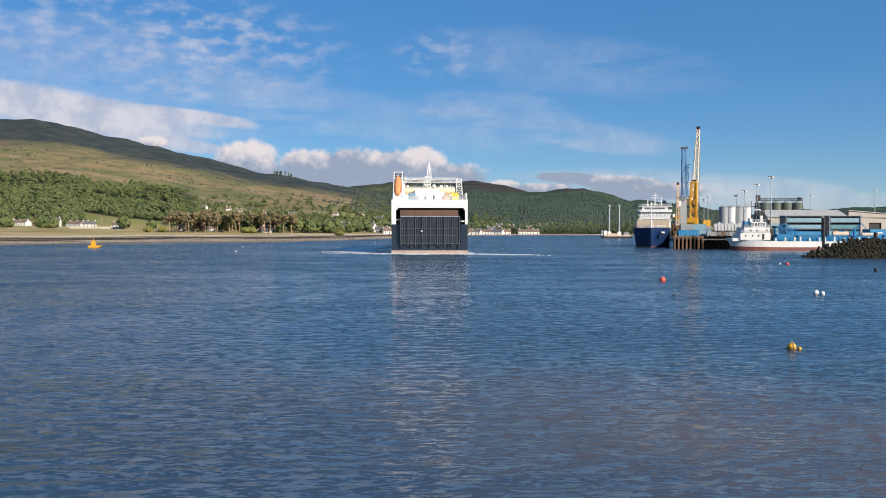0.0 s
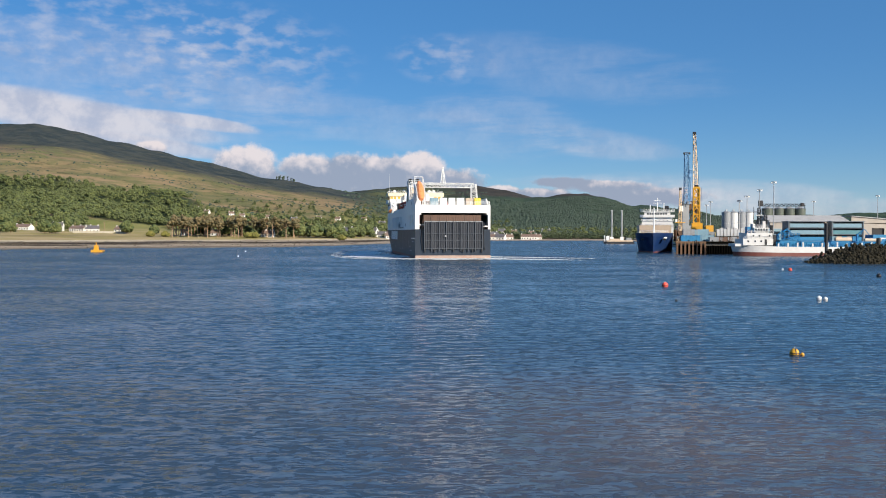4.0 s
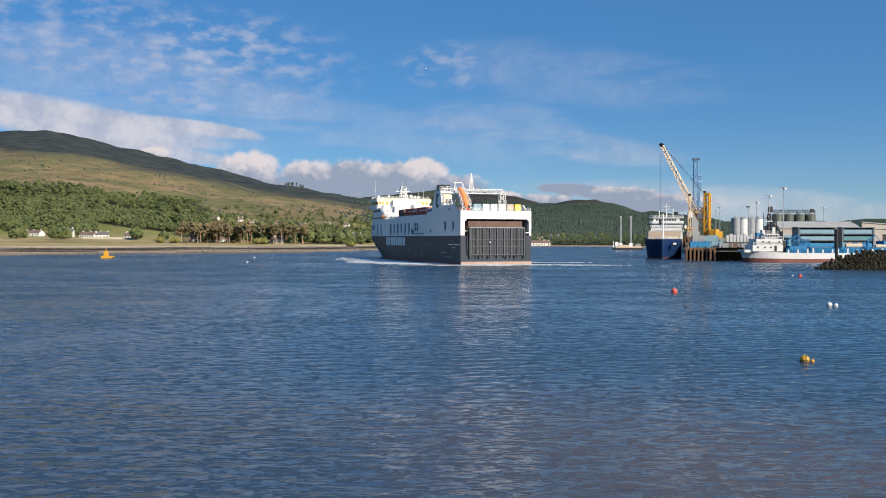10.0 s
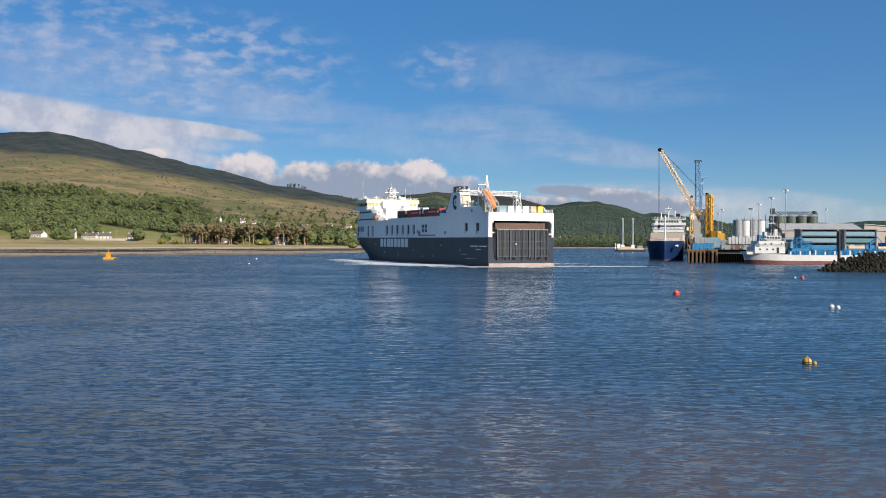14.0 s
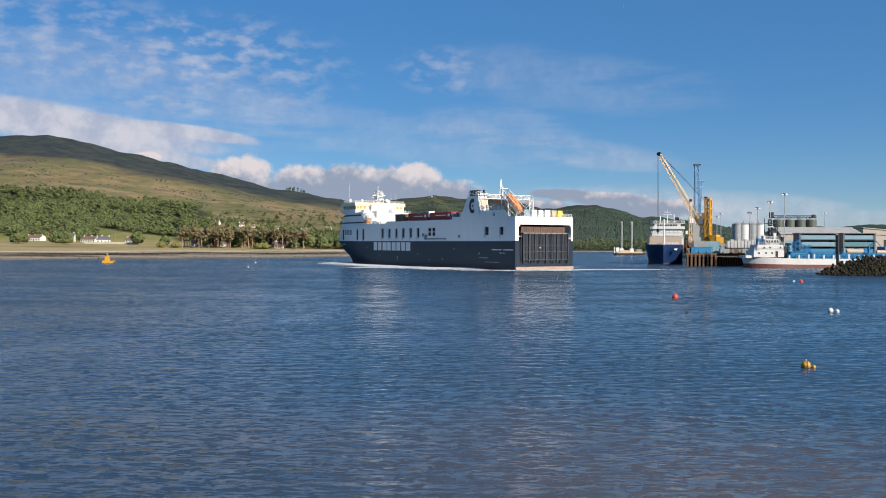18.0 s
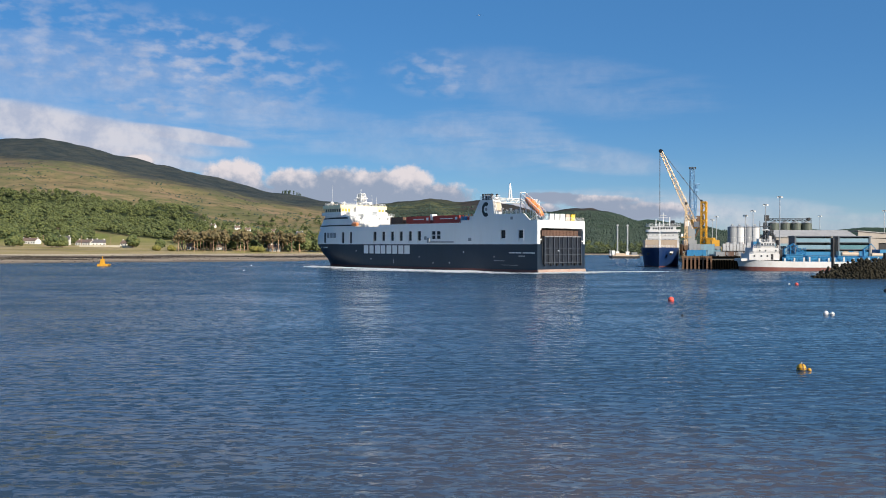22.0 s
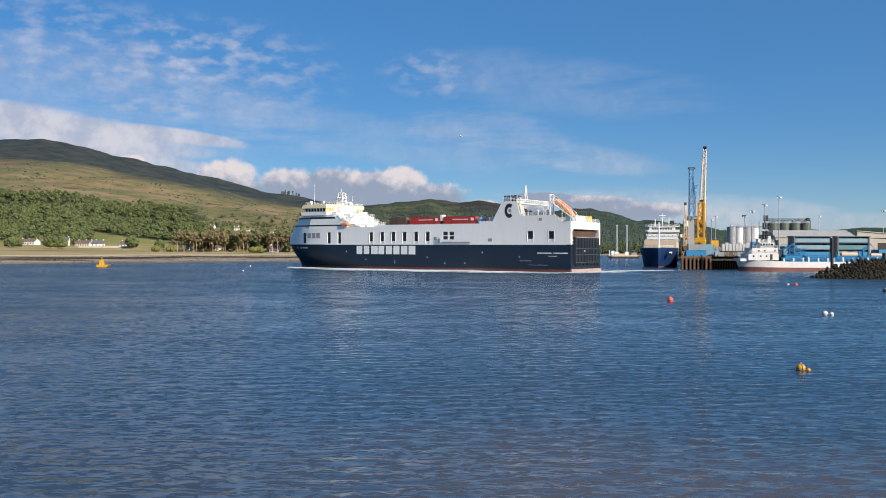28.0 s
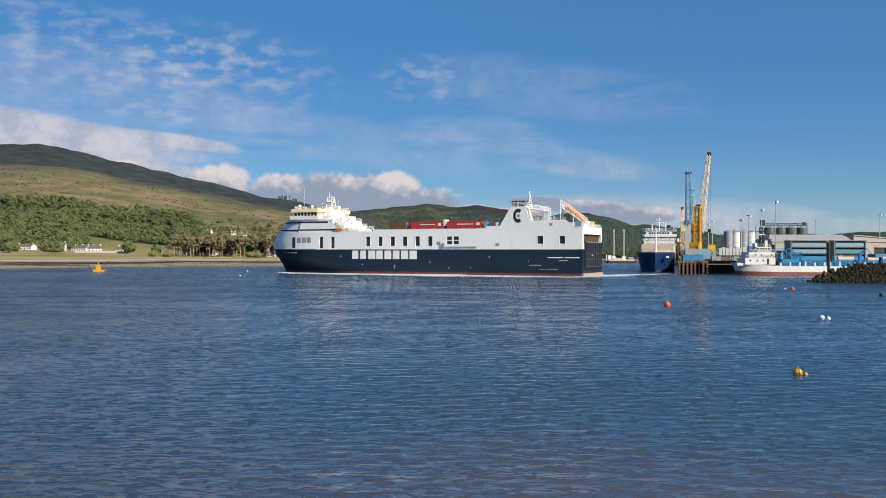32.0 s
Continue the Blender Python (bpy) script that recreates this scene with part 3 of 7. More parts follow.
def build_ferry():
    top = thing("ferry", "freight ferry with navy hull and white upperworks turning in the estuary", "ferry")
    part("boot_topping", hull_band(0, (-3.0, 0.0, 0.85), 48), BOOT, top, "salt-stained red boot topping")
    part("hull", hull_band(0, (0.85, 3, 5.2, 7.4, 9.6), 64), NAVY, top, "navy-blue painted steel hull", True)
    # white bow and side plating above the blue
    bow = hull_band(112, (9.6, 11, 12.5, 14, 15.4, 16.4), 40, True, False)
    part("bow_plating", bow, WHITE, top, "", True)
    tall = [(a, a + 1.95, 10.0, 14.5) for a in (59.1, 64.55, 70.05, 75.5, 81.0, 86.55)]
    doors = [(103.2, 104.9, 10.0, 14.6), (108.7, 110.5, 10.0, 14.6)]
    aft = [(6.4, 8.5, 10.7, 14.3), (14.6, 16.9, 10.7, 14.4)]
    quads = [(48.1, 50.3, 13.1, 14.4), (50.9, 53.1, 13.1, 14.4), (48.1, 50.3, 11.5, 12.8), (50.9, 53.1, 11.5, 12.8)]
    holes = tall + doors + aft + quads
    for side, name in ((1, "port"), (-1, "starboard")):
        s = Shape()
        y0, y1 = sorted((12.5 * side, 12.1 * side))
        plate(s, 37, 112, 9.6, 16.4, holes, y0, y1)
        plate(s, 1.4, 37, 9.6, 17.7, holes, y0, y1)
        s.box(37, 85, y0, y1, 16.4, 17.3)
        s.box(85, 102, y0, y1, 16.4, 16.7)
        s.box(31, 37, y0, y1, 17.7, 18.2)
        s.prism([(3.4, 17.7), (20.4, 17.7), (20.4, 20.0), (6.2, 20.0)], 1, y0, y1)
        part("side_plating", s, WHITE, top)
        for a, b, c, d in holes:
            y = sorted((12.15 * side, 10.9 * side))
            # dark block set behind each hole as the shade inside
            part("opening_shade", Shape().box(a - 0.1, b + 0.1, *y, c - 0.1, d + 0.1), DARK, top, "dark block painted as shade behind a cut-out in the side")
            if (a, b, c, d) in tall + aft:
                s = Shape()
                yy = sorted((12.3 * side, 12.6 * side))
                for x in (a - 0.12, b):
                    s.box(x, x + 0.12, *yy, c, d)
                s.box(a - 0.12, b + 0.12, *yy, d, d + 0.12)
                s.box(a, b, *sorted((12.2 * side, 12.35 * side)), c, c + 0.9)
                part("opening_frame", s, WHITE, top)
    # louvres near the bow, and a dark panel painted as a shaded mooring opening
    for x0, x1, z0, z1, mat, nm in ((114.6, 116.6, 12.2, 14.4, GREY, "louvre"), (117.1, 119.1, 12.2, 14.4, GREY, "louvre"), (119.7, 121.6, 12.2, 14.4, GREY, "louvre"), (122.6, 124.2, 10.1, 14.5, DARK, "bow_gap_shade")):
        for side in (1, -1):
            s = Shape()
            pts = []
            for x in (x0, x1):
                for z in (z0, z1):
                    pts.append((x, (half_breadth(x, 12.5) + 0.05) * side, z))
                    pts.append((x, (half_breadth(x, 12.5) - 0.3) * side, z))
            s.solid(pts, [(0, 4, 6, 2), (1, 3, 7, 5), (0, 2, 3, 1), (4, 5, 7, 6), (0, 1, 5, 4), (2, 6, 7, 3)])
            part(nm, s, mat, top)
    for side in (1, -1):
        y = half_breadth(131.0, 8.4)
        part("anchor", Shape().box(130.2, 131.6, *sorted(((y - 0.1) * side, (y + 0.3) * side)), 8.0, 8.4).rod((130.9, (y + 0.15) * side, 8.2), (130.9, (y + 0.25) * side, 9.4), 0.16), BLACK, top, "black stowed anchor")
    # white block shapes on the side
    w = (94.9 - 65.3) / 8
    wide = (0.86, 0.8, 0.98, 0.86, 0.9, 0.88, 0.92, 0.95)
    for i in range(8):
        x = 94.9 - w * i
        part("side_mark", Shape().box(x - w * wide[i] * 0.9, x, 12.5, 12.53, 5.75, 9.05), WHITE, top, "plain white block painted on the hull")
    for x0, x1, z0, z1 in ((7.3, 12.9, 6.4, 6.74), (1.1, 6.6, 6.4, 6.74), (5.4, 8.6, 5.4, 5.58), (15.3, 20.0, 3.7, 3.82), (9.0, 16.5, 2.3, 2.38), (122.0, 125.6, 7.95, 8.35), (126.2, 130.0, 7.95, 8.35)):
        y = 12.5 if x1 < 100 else half_breadth((x0 + x1) / 2, 8.2) - 0.7
        s = Shape().box(x0, x1, y, y + 0.03, z0, z1) if x1 < 100 else Shape().solid(
            [(x0, half_breadth(x0, z0) + 0.04, z0), (x1, half_breadth(x1, z0) + 0.04, z0), (x1, half_breadth(x1, z1) + 0.04, z1), (x0, half_breadth(x0, z1) + 0.04, z1)], [(0, 1, 2, 3)])
        part("name_bar", s, WHITE, top, "thin white bar of small painted marks")
    # draught marks and discharge spots
    s = Shape()
    for x, z in ((60, 4.5), (35.5, 6.5), (20, 5.0), (43, 2.5), (52, 2.3), (100, 6.6), (90, 3.4), (75.5, 3.0), (75.5, 2.2)):
        s.box(x, x + 0.35, 12.5, 12.54, z, z + 0.4)
    part("hull_marks", s, WHITE, top, kind="stuff")
    # rubbing bar, ladder rack and small panels
    part("fender_bar", Shape().box(40.8, 55.2, 12.5, 12.85, 10.1, 10.6).box(53.9, 55.0, 12.5, 13.1, 10.1, 11.9), GREY, top, "grey folded gangway along the side")
    part("small_panel", Shape().box(31.6, 33.2, 12.5, 12.56, 10.7, 11.8).box(31.9, 32.9, 12.55, 12.58, 11.0, 11.5), GREY, top)
    part("small_panel", Shape().box(55.9, 57.3, 12.5, 12.56, 11.2, 12.5), GREY, top)
    part("small_panel", Shape().box(11.2, 12.3, 12.5, 12.56, 18.0, 19.0), GREY, top)
    part("sheer_line", Shape().box(1.4, 112, 12.5, 12.56, 9.5, 9.7), WHITE, top)
    # decks
    part("weather_deck", Shape().box(37, 112, -12.1, 12.1, 16.0, 16.3), DECK, top, "dark painted open deck")
    part("aft_deck", Shape().box(4.2, 37, -12.1, 12.1, 17.3, 17.6), DECK, top)
    part("garage_deck", Shape().box(0.6, 60, -12.1, 12.1, 9.3, 9.55), DECK, top)
    # stern portal, ramp and the shaded cargo behind it
    s = Shape()
    s.box(0, 1.4, 11.1, 12.5, 9.6, 17.7).box(0, 1.4, -12.5, -11.7, 9.6, 17.7).box(0, 1.4, -11.7, 11.1, 15.0, 17.7)
    s.box(1.4, 4.2, -12.5, 12.5, 17.3, 17.7)
    s.box(0, 1.4, -11.7, -11.2, 14.4, 15.0).box(0, 1.4, 10.5, 11.1, 14.4, 15.0)
    s.box(0.1, 1.3, 9.7, 11.1, 10.9, 11.3).box(0.1, 1.3, -11.7, -10.0, 10.4, 10.8)
    part("stern_frame", s, WHITE, top, "white stern portal over the ramp")
    # dark wall standing in for the unlit depth of the garage
    part("garage_shade", Shape().box(14, 14.3, -12, 12, 9.5, 16.5), DARK, top)
    s = Shape()
    for i in range(7):
        y = -10.2 + i * 2.9
        s.box(4.5, 12, y, y + 2.5, 10.4, 14.35)
    part("garage_trailers", s, RUSTY, top, kind="stuff", label= "brown tarpaulin trailers parked in the shade")
    s = Shape()
    for i in range(26):
        y = -9.3 + i * 18.8 / 25
        s.box(0.5, 0.75, y - 0.12, y + 0.12, 12.3, 14.3)
    s.box(0.6, 0.8, -9.4, 9.6, 12.2, 14.3)
    part("ramp_flap", s, RUSTY, top, "rusty brown slatted ramp flap")
    ramp = part("stern_ramp", Shape().box(-0.25, 0.02, -9.9, 9.6, 2.9, 12.2), RAMP, top, "ribbed navy steel stern ramp, raised")
    for i in range(33):
        y = -9.8 + i * 19.3 / 32
        main = i % 4 == 0
        w = 0.14 if main else 0.07
        part("rib", Shape().box(-0.72 if main else -0.42, -0.25, y - w, y + w, 2.4 if main else 3.0, 12.2), RIB, ramp)
    for z in (12.15, 8.2, 6.0, 3.3):
        part("cross_beam", Shape().box(-0.62, -0.2, -9.9, 9.6, z - 0.14, z + 0.14), RIB if z < 12 else GREY, ramp)
    for i in range(7):
        y = -9.6 + i * 3.15
        part("ramp_toe", Shape().box(-0.8, -0.2, y - 0.2, y + 0.2, 2.2, 3.0), BLACK, ramp)
    for y in (10.2, -10.4):
        part("ramp_hose", Shape().rod((-0.2, y, 11.8), (-0.4, y + 0.25, 6), 0.12).rod((-0.4, y + 0.25, 6), (-0.3, y - 0.1, 2.8), 0.12), BLACK, top)
    part("stern_belt", Shape().box(-0.5, 0.05, -12.5, 12.5, 0.75, 1.0).box(-0.45, 0.0, -12.5, 12.5, -1.0, 0.75), PALE_RUST, top, "pale rust-stained belting at the waterline")
    part("stern_lamp", Shape().turned([(0.02, 7.1), (0.28, 7.2), (0.28, 7.5), (0.02, 7.6)], 8, (-0.75, 2.6)), WHITE, top)
    s = railing(Shape(), [(0.3, -12.2, 17.7), (0.3, 8.5, 17.7)], 1.1)
    railing(s, [(0.3, -12.3, 17.7), (20, -12.3, 17.7)], 1.1)
    part("stern_railing", s, WHITE, top)
    # lifeboat on its chute
    boat = Shape()
    rings = []
    for k in range(11):
        a = k / 10
        r = 1.35 * min(1, math.sin(math.pi * (0.06 + 0.88 * a)) ** 0.45)
        rings.append((r, a * 9.4))
    boat.turned(rings, 14)
    for x, z, dx in ((0.9, 5.6, 0.5), (0.9, 3.2, 0.5)):
        boat.box(x, x + dx, -0.5, 0.5, z - 0.7, z + 0.9)
    part("lifeboat", boat, ORANGE, top, "orange free-fall lifeboat tilted on its chute", True, pose(7.0, 10.5, 25.2) @ pose(0, 0, 0, 0, -129, 0))
    s = Shape()
    for y in (9.1, 11.9):
        s.rod((8.4, y, 24.9), (-0.8, y, 18.5), 0.17).rod((8.4, y, 27.2), (-0.4, y, 20.8), 0.12)
        s.rod((8.2, y, 17.7), (8.4, y, 27.2), 0.17).rod((3.6, y, 17.7), (3.6, y, 21.6), 0.13).rod((8.2, y, 20.5), (3.6, y, 17.7), 0.1).rod((0.4, y, 17.7), (0.2, y, 19.3), 0.13)
        for k in range(6):
            s.rod((8.4 - k * 1.75, y, 24.9 - k * 1.22), (8.4 - k * 1.75, y, 27.2 - k * 1.22), 0.08, 4)
            s.rod((8.4 - k * 1.75, y, 27.2 - k * 1.22), (8.4 - (k + 0.95) * 1.75, y, 24.9 - (k + 0.95) * 1.22), 0.06, 4)
    s.rod((8.4, 9.1, 27.2), (8.4, 11.9, 27.2), 0.14).rod((3.6, 9.1, 21.0), (3.6, 11.9, 21.0), 0.1).rod((8.3, 9.1, 21.0), (8.3, 11.9, 24.6), 0.1)
    part("lifeboat_davit", s, WHITE, top)
    # stern stores: a row of lockers
    cols = (PALE_BLUE, WHITE, WHITE, WHITE, CREAM, BRIGHT_YELLOW)
    edges = (7.6, 4.3, 1.4, -1.4, -4.4, -7.2, -9.9)
    for i in range(6):
        lk = part("locker", Shape().box(2.0, 4.2, edges[i + 1] + 0.34, edges[i] - 0.34, 17.7, 20.0), cols[i], top, ("pale blue", "white", "white", "white", "cream", "yellow")[i] + " deck container")
        s = Shape()
        for k in (0.3, 0.5, 0.7):
            y = edges[i + 1] + (edges[i] - edges[i + 1]) * k
            s.box(1.95, 2.0, y - 0.04, y + 0.04, 17.9, 19.8)
        part("door_bars", s, GALV, lk, kind="stuff")
    # funnel casing with gantry
    s = Shape().prism([(31.4, 18.2), (27.2, 25.2), (21.2, 25.2), (19.9, 20.0), (19.9, 17.6), (31.4, 17.6)], 1, 8.4, 12.5)
    fn = part("funnel", s, WHITE, top, "white sloped funnel casing with a dark ring mark")
    s = Shape()
    n = 40
    for k in range(n):
        a0, a1 = [radians(50 + 260 * q / n) for q in (k, k + 1)]
        p = []
        for a, r in ((a0, 1), (a1, 1), (a1, 0.48), (a0, 0.48)):
            p.append((24.3 - 1.9 * r * -math.cos(a) * -1, 21.8 + 2.6 * r * math.sin(a)))
        s.prism(p, 1, 12.5, 12.54)
    part("ring_mark", s, BLACK, fn, "dark painted open ring")
    part("ring_dot", Shape().prism([(24.1 + 0.6 * math.cos(q), 21.8 + 0.6 * math.sin(q)) for q in np.linspace(0, 5.6, 9)], 1, 12.5, 12.54), GREY, fn)
    for x, y in ((22.0, 9.2), (22.3, 11.6), (23.4, 10.2), (23.6, 11.8), (24.7, 9.4), (25.0, 11.7), (26.1, 10.0), (26.4, 11.7)):
        part("exhaust_pipe", Shape().turned([(0.4, 25.2), (0.4, 26.9), (0.46, 26.95), (0.46, 27.3), (0.34, 27.35)], 12, (x, y)), BLACK, fn, "sooty exhaust pipe", True)
    part("funnel_railing", railing(Shape(), [(21.2, 8.5, 25.2), (27.1, 8.5, 25.2), (27.1, 12.4, 25.2), (21.2, 12.4, 25.2), (21.2, 8.5, 25.2)], 1.5, 0.06, 1.3), WHITE, fn)
    part("funnel_louvre", Shape().prism([(19.85, 21.0), (20.95, 24.6), (20.85, 24.6), (19.75, 21.0)], 1, 8.9, 12.0), CREAM, fn)
    s = Shape().lattice((21.0, 12.2, 25.1), (21.0, -10.4, 25.1), 0.75, 0.14, 16, (1, 0, 0))
    s.lattice((21.0, -10.4, 25.6), (21.0, -10.8, 17.6), 0.85, 0.14, 6, (1, 0, 0), 1.15)
    s.lattice((21.0, 12.0, 25.2), (19.0, 11.9, 17.6), 0.4, 0.1, 6, (1, 0, 0))
    part("gantry", s, WHITE, top, "white lattice gantry across the after deck")
    s = Shape()
    for y in (-0.9, 0.9):
        s.rod((24.0, y, 25.6), (24.4, y * 0.15, 31.4), 0.16)
    for x in (23.4, 25.4):
        s.rod((x, 0, 25.6), (24.4, 0, 31.4), 0.12)
    for k in range(5):
        z = 26.4 + k
        w = 0.9 * (31.8 - z) / 6
        s.rod((24.2, -w, z), (24.2, w, z), 0.08, 4).rod((24.2, -w, z), (24.2, w * 0.8, z + 1), 0.06, 4)
    s.box(24.2, 24.6, -0.2, 0.2, 31.2, 31.7).box(23.0, 24.5, -9.0, 9.0, 25.4, 25.55)
    part("after_mast", s, WHITE, top)
    # small gear on the raised after deck
    for x, y, h, mat in ((9.2, 11.5, 1.3, GREY), (11.0, 11.0, 1.0, WHITE), (13.2, 11.4, 1.5, WHITE), (15.4, 11.2, 1.1, GREY), (17.2, 11.4, 1.6, GREY)):
        part("deck_vent", Shape().turned([(0.2, 19.2), (0.2, 20.0 + h), (0.45, 20.05 + h), (0.45, 20.4 + h), (0.1, 20.5 + h)], 10, (x, y)), mat, top)
    part("side_railing", railing(Shape(), [(6.4, 12.3, 20.0), (20, 12.3, 20.0)], 1.0, 0.05, 1.7), WHITE, top)
    # deck cargo
    for x0, x1, y0, mat, lab in ((39.3, 53.4, 8.9, RED, "red shipping container"), (55.3, 69.0, 8.9, RED, "red curtain-sided trailer box"), (71.2, 79.0, 8.9, RUSTY, "dark brown loaded trailer"),
                                 (40, 53.6, 5.0, RUSTY, "brown trailer box"), (55, 68.6, 5.0, RUSTY, "brown trailer box"), (70, 78.5, 5.0, RUSTY, "brown trailer box"),
                                 (40, 53.6, 1.9, RUSTY, "brown trailer box"), (55, 68.6, 1.9, GREY, "grey trailer box"), (70, 78, 1.9, RUSTY, "brown trailer box"), (41, 54.6, -3.9, RUSTY, "brown trailer box"), (56, 69.6, -3.9, RED, "red trailer box"), (40, 53.6, -10.4, RUSTY, "brown trailer box"), (56, 69.6, -10.4, RUSTY, "brown trailer box"), (42, 55.6, -1.0, GREY, "grey trailer box"), (57, 70.6, -1.0, RUSTY, "brown trailer box"), (44, 57.6, -7.0, RED, "red trailer box"), (60, 73.6, -7.0, GREY, "grey trailer box")):
        box = build_container("deck_container", top, x0, x1, y0, y0 + 2.6, 16.4, 20.2, mat, lab)
        if mat == RED and y0 > 8:
            part("painted_bar", Shape().box(x0 + 3.2, x1 - 4.0, y0 + 2.61, y0 + 2.63, 18.9, 19.2), WHITE, box, "faded white bar of marks")
            part("painted_patch", Shape().box(x0 + 0.7, x0 + 2.0, y0 + 2.61, y0 + 2.63, 18.6, 19.6), WHITE, box)
    for x, mat in ((37.6, PALE_BLUE), (35.6, BLUE), (34.0, RED), (32.9, WHITE)):
        part("deck_machine", Shape().box(x - 0.6, x + 0.6, 9.6, 11.6, 17.6, 19.6).rod((x, 10, 19.6), (x, 10, 20.6), 0.12), mat, top)
    part("pale_tilt", Shape().box(54.0, 55.0, 9.0, 11.4, 18.6, 20.9), WHITE, top)
    # white pipes along the deck edge
    s = Shape()
    for i in range(36):
        s.rod((38 + i * 1.3, 12.3, 17.3), (38 + i * 1.3, 12.3, 17.55), 0.06, 4)
    part("edge_stanchions", s, WHITE, top, kind="stuff")
    # accommodation: two tiers with dark window bands, sloped front
    rim = [(x, min(12.0, half_breadth(x, 14.5) * 0.97)) for x in np.linspace(102, 133.5, 22)]
    rim = [(x, y) for x, y in rim] + [(x, -y) for x, y in rim[::-1]]
    k = len(rim)
    tiers = [(x, y, 16.3) for x, y in rim] + [(102 + (x - 102) * 0.97, y, 17.6) for x, y in rim] + [(107 + (x - 102) * 0.69, y, 21.9) for x, y in rim]
    s = Shape().solid(tiers, [tuple(range(2 * k, 3 * k))] + [(j * k + i, j * k + (i + 1) % k, (j + 1) * k + (i + 1) % k, (j + 1) * k + i) for j in range(2) for i in range(k)])
    ac = part("accommodation", s, WHITE, top, "white accommodation block with two dark window bands")
    for side in (1, -1):
        s = Shape()
        part("deckhouse_side", Shape().prism([(102, 16.3), (121, 16.3), (119, 21.9), (107.4, 21.9), (102.4, 17.6)], 1, *sorted((11.9 * side, 12.2 * side))), WHITE, top)
        part("window_band", Shape().box(102.2, 120.8, *sorted((12.2 * side, 12.26 * side)), 17.2, 17.75), BLACK, ac, "dark window band")
        part("window_band", Shape().box(106.6, 119.6, *sorted((12.2 * side, 12.26 * side)), 20.3, 20.95), BLACK, ac, "dark window band")
    for z, k0, x0k in ((17.4, 0.975, 102), (20.55, 0.785, 105.45)):
        s = Shape()
        seg = [(x0k + (x - 102) * k0, y) for x, y in rim if x > 119 and y > 0] + [(x0k + (x - 102) * k0, y) for x, y in rim if x > 119 and y < 0]
        for (xa, ya), (xb, yb) in zip(seg, seg[1:]):
            s.solid([(xa + 0.12, ya * 1.012, z - 0.28), (xb + 0.12, yb * 1.012, z - 0.28), (xb + 0.02, yb * 1.012, z + 0.28), (xa + 0.02, ya * 1.012, z + 0.28)], [(0, 1, 2, 3)])
        part("window_band", s, BLACK, ac, "dark wrap-round window band")
    br = part("bridge", Shape().prism([(111.6, 21.9), (123.2, 21.9), (123.2, 23.3), (123.8, 25.0), (111.6, 25.0)], 1, -11.9, 11.9), WHITE, top, "white wheelhouse with amber-framed windows")
    part("roof_band", Shape().prism([(111.2, 24.75), (124.5, 24.75), (124.2, 25.9), (123.2, 26.3), (111.2, 26.3)], 1, -12.6, 12.6), BRIDGE_CREAM, br, "cream overhanging wheelhouse roof")
    part("wing_bulwark", Shape().prism([(110.8, 21.9), (124.6, 21.9), (125, 23.2), (110.8, 23.2)], 1, -12.7, -12.5).prism([(110.8, 21.9), (124.6, 21.9), (125, 23.2), (110.8, 23.2)], 1, 12.5, 12.7).prism([(124.6, 21.9), (124.8, 21.9), (125.2, 23.2), (125, 23.2)], 1, -12.5, 12.5).box(110.8, 124.6, -12.7, 12.7, 21.75, 21.9), WHITE, br)
    for y in (11.9, -11.96):
        part("window_trim", Shape().box(111.6, 123.6, y, y + 0.06, 23.2, 24.8), BRIDGE_CREAM, br, "amber window surround")
    for i in range(7):
        x = 112.1 + i * 1.62
        for y in (11.96, -12.02):
            part("window", Shape().prism([(x, 23.35), (x + 1.1, 23.35), (x + 1.25, 24.7), (x + 0.15, 24.7)], 1, y, y + 0.06), GLASS, br)
    part("front_trim", Shape().prism([(123.25, 23.2), (123.8, 24.85), (123.86, 24.85), (123.31, 23.2)], 1, -11.9, 11.9), BRIDGE_CREAM, br)
    for i in range(13):
        y = -11.7 + i * 1.82
        part("window", Shape().solid([(123.34, y, 23.35), (123.34, y + 1.4, 23.35), (123.86, y + 1.4, 24.75), (123.86, y, 24.75), (123.2, y, 23.35), (123.2, y + 1.4, 23.35), (123.7, y + 1.4, 24.75), (123.7, y, 24.75)],
                                     [(0, 1, 2, 3), (7, 6, 5, 4), (0, 3, 7, 4), (1, 5, 6, 2), (0, 4, 5, 1), (3, 2, 6, 7)]), GLASS, br)
    for y in (-11.2, -9.4, 7.2, 9.0, 10.5):
        part("window", Shape().box(111.54, 111.6, y, y + 1.2, 23.5, 24.7), AMBER, br)
    part("bridge_railing", railing(Shape(), [(111.6, 12.2, 26.3), (123, 12.2, 26.3), (123, -12.2, 26.3), (111.6, -12.2, 26.3), (111.6, 12.2, 26.3)], 0.9, 0.04, 1.8), WHITE, br)
    # after end of the house: stepped decks, stairs, boats
    part("mast_house", Shape().box(109.5, 115, -5.5, 5.5, 21.9, 25.6), WHITE, top, "white mast house behind the bridge")
    tiers = Shape().box(105.0, 110.0, -11.8, 10.8, 16.3, 21.6).box(102.4, 105.0, -11.0, 10.2, 16.3, 19.4).box(99.0, 102.4, -10.0, 9.0, 16.3, 18.2)
    part("aft_house", tiers, WHITE, top, "white stepped after wall of the accommodation")
    for y in (9.0, 6.5, 2.0, -4.0, -8.5):
        part("port_light", Shape().box(104.94, 105.0, y, y + 0.6, 20.2, 20.9), GLASS, top)
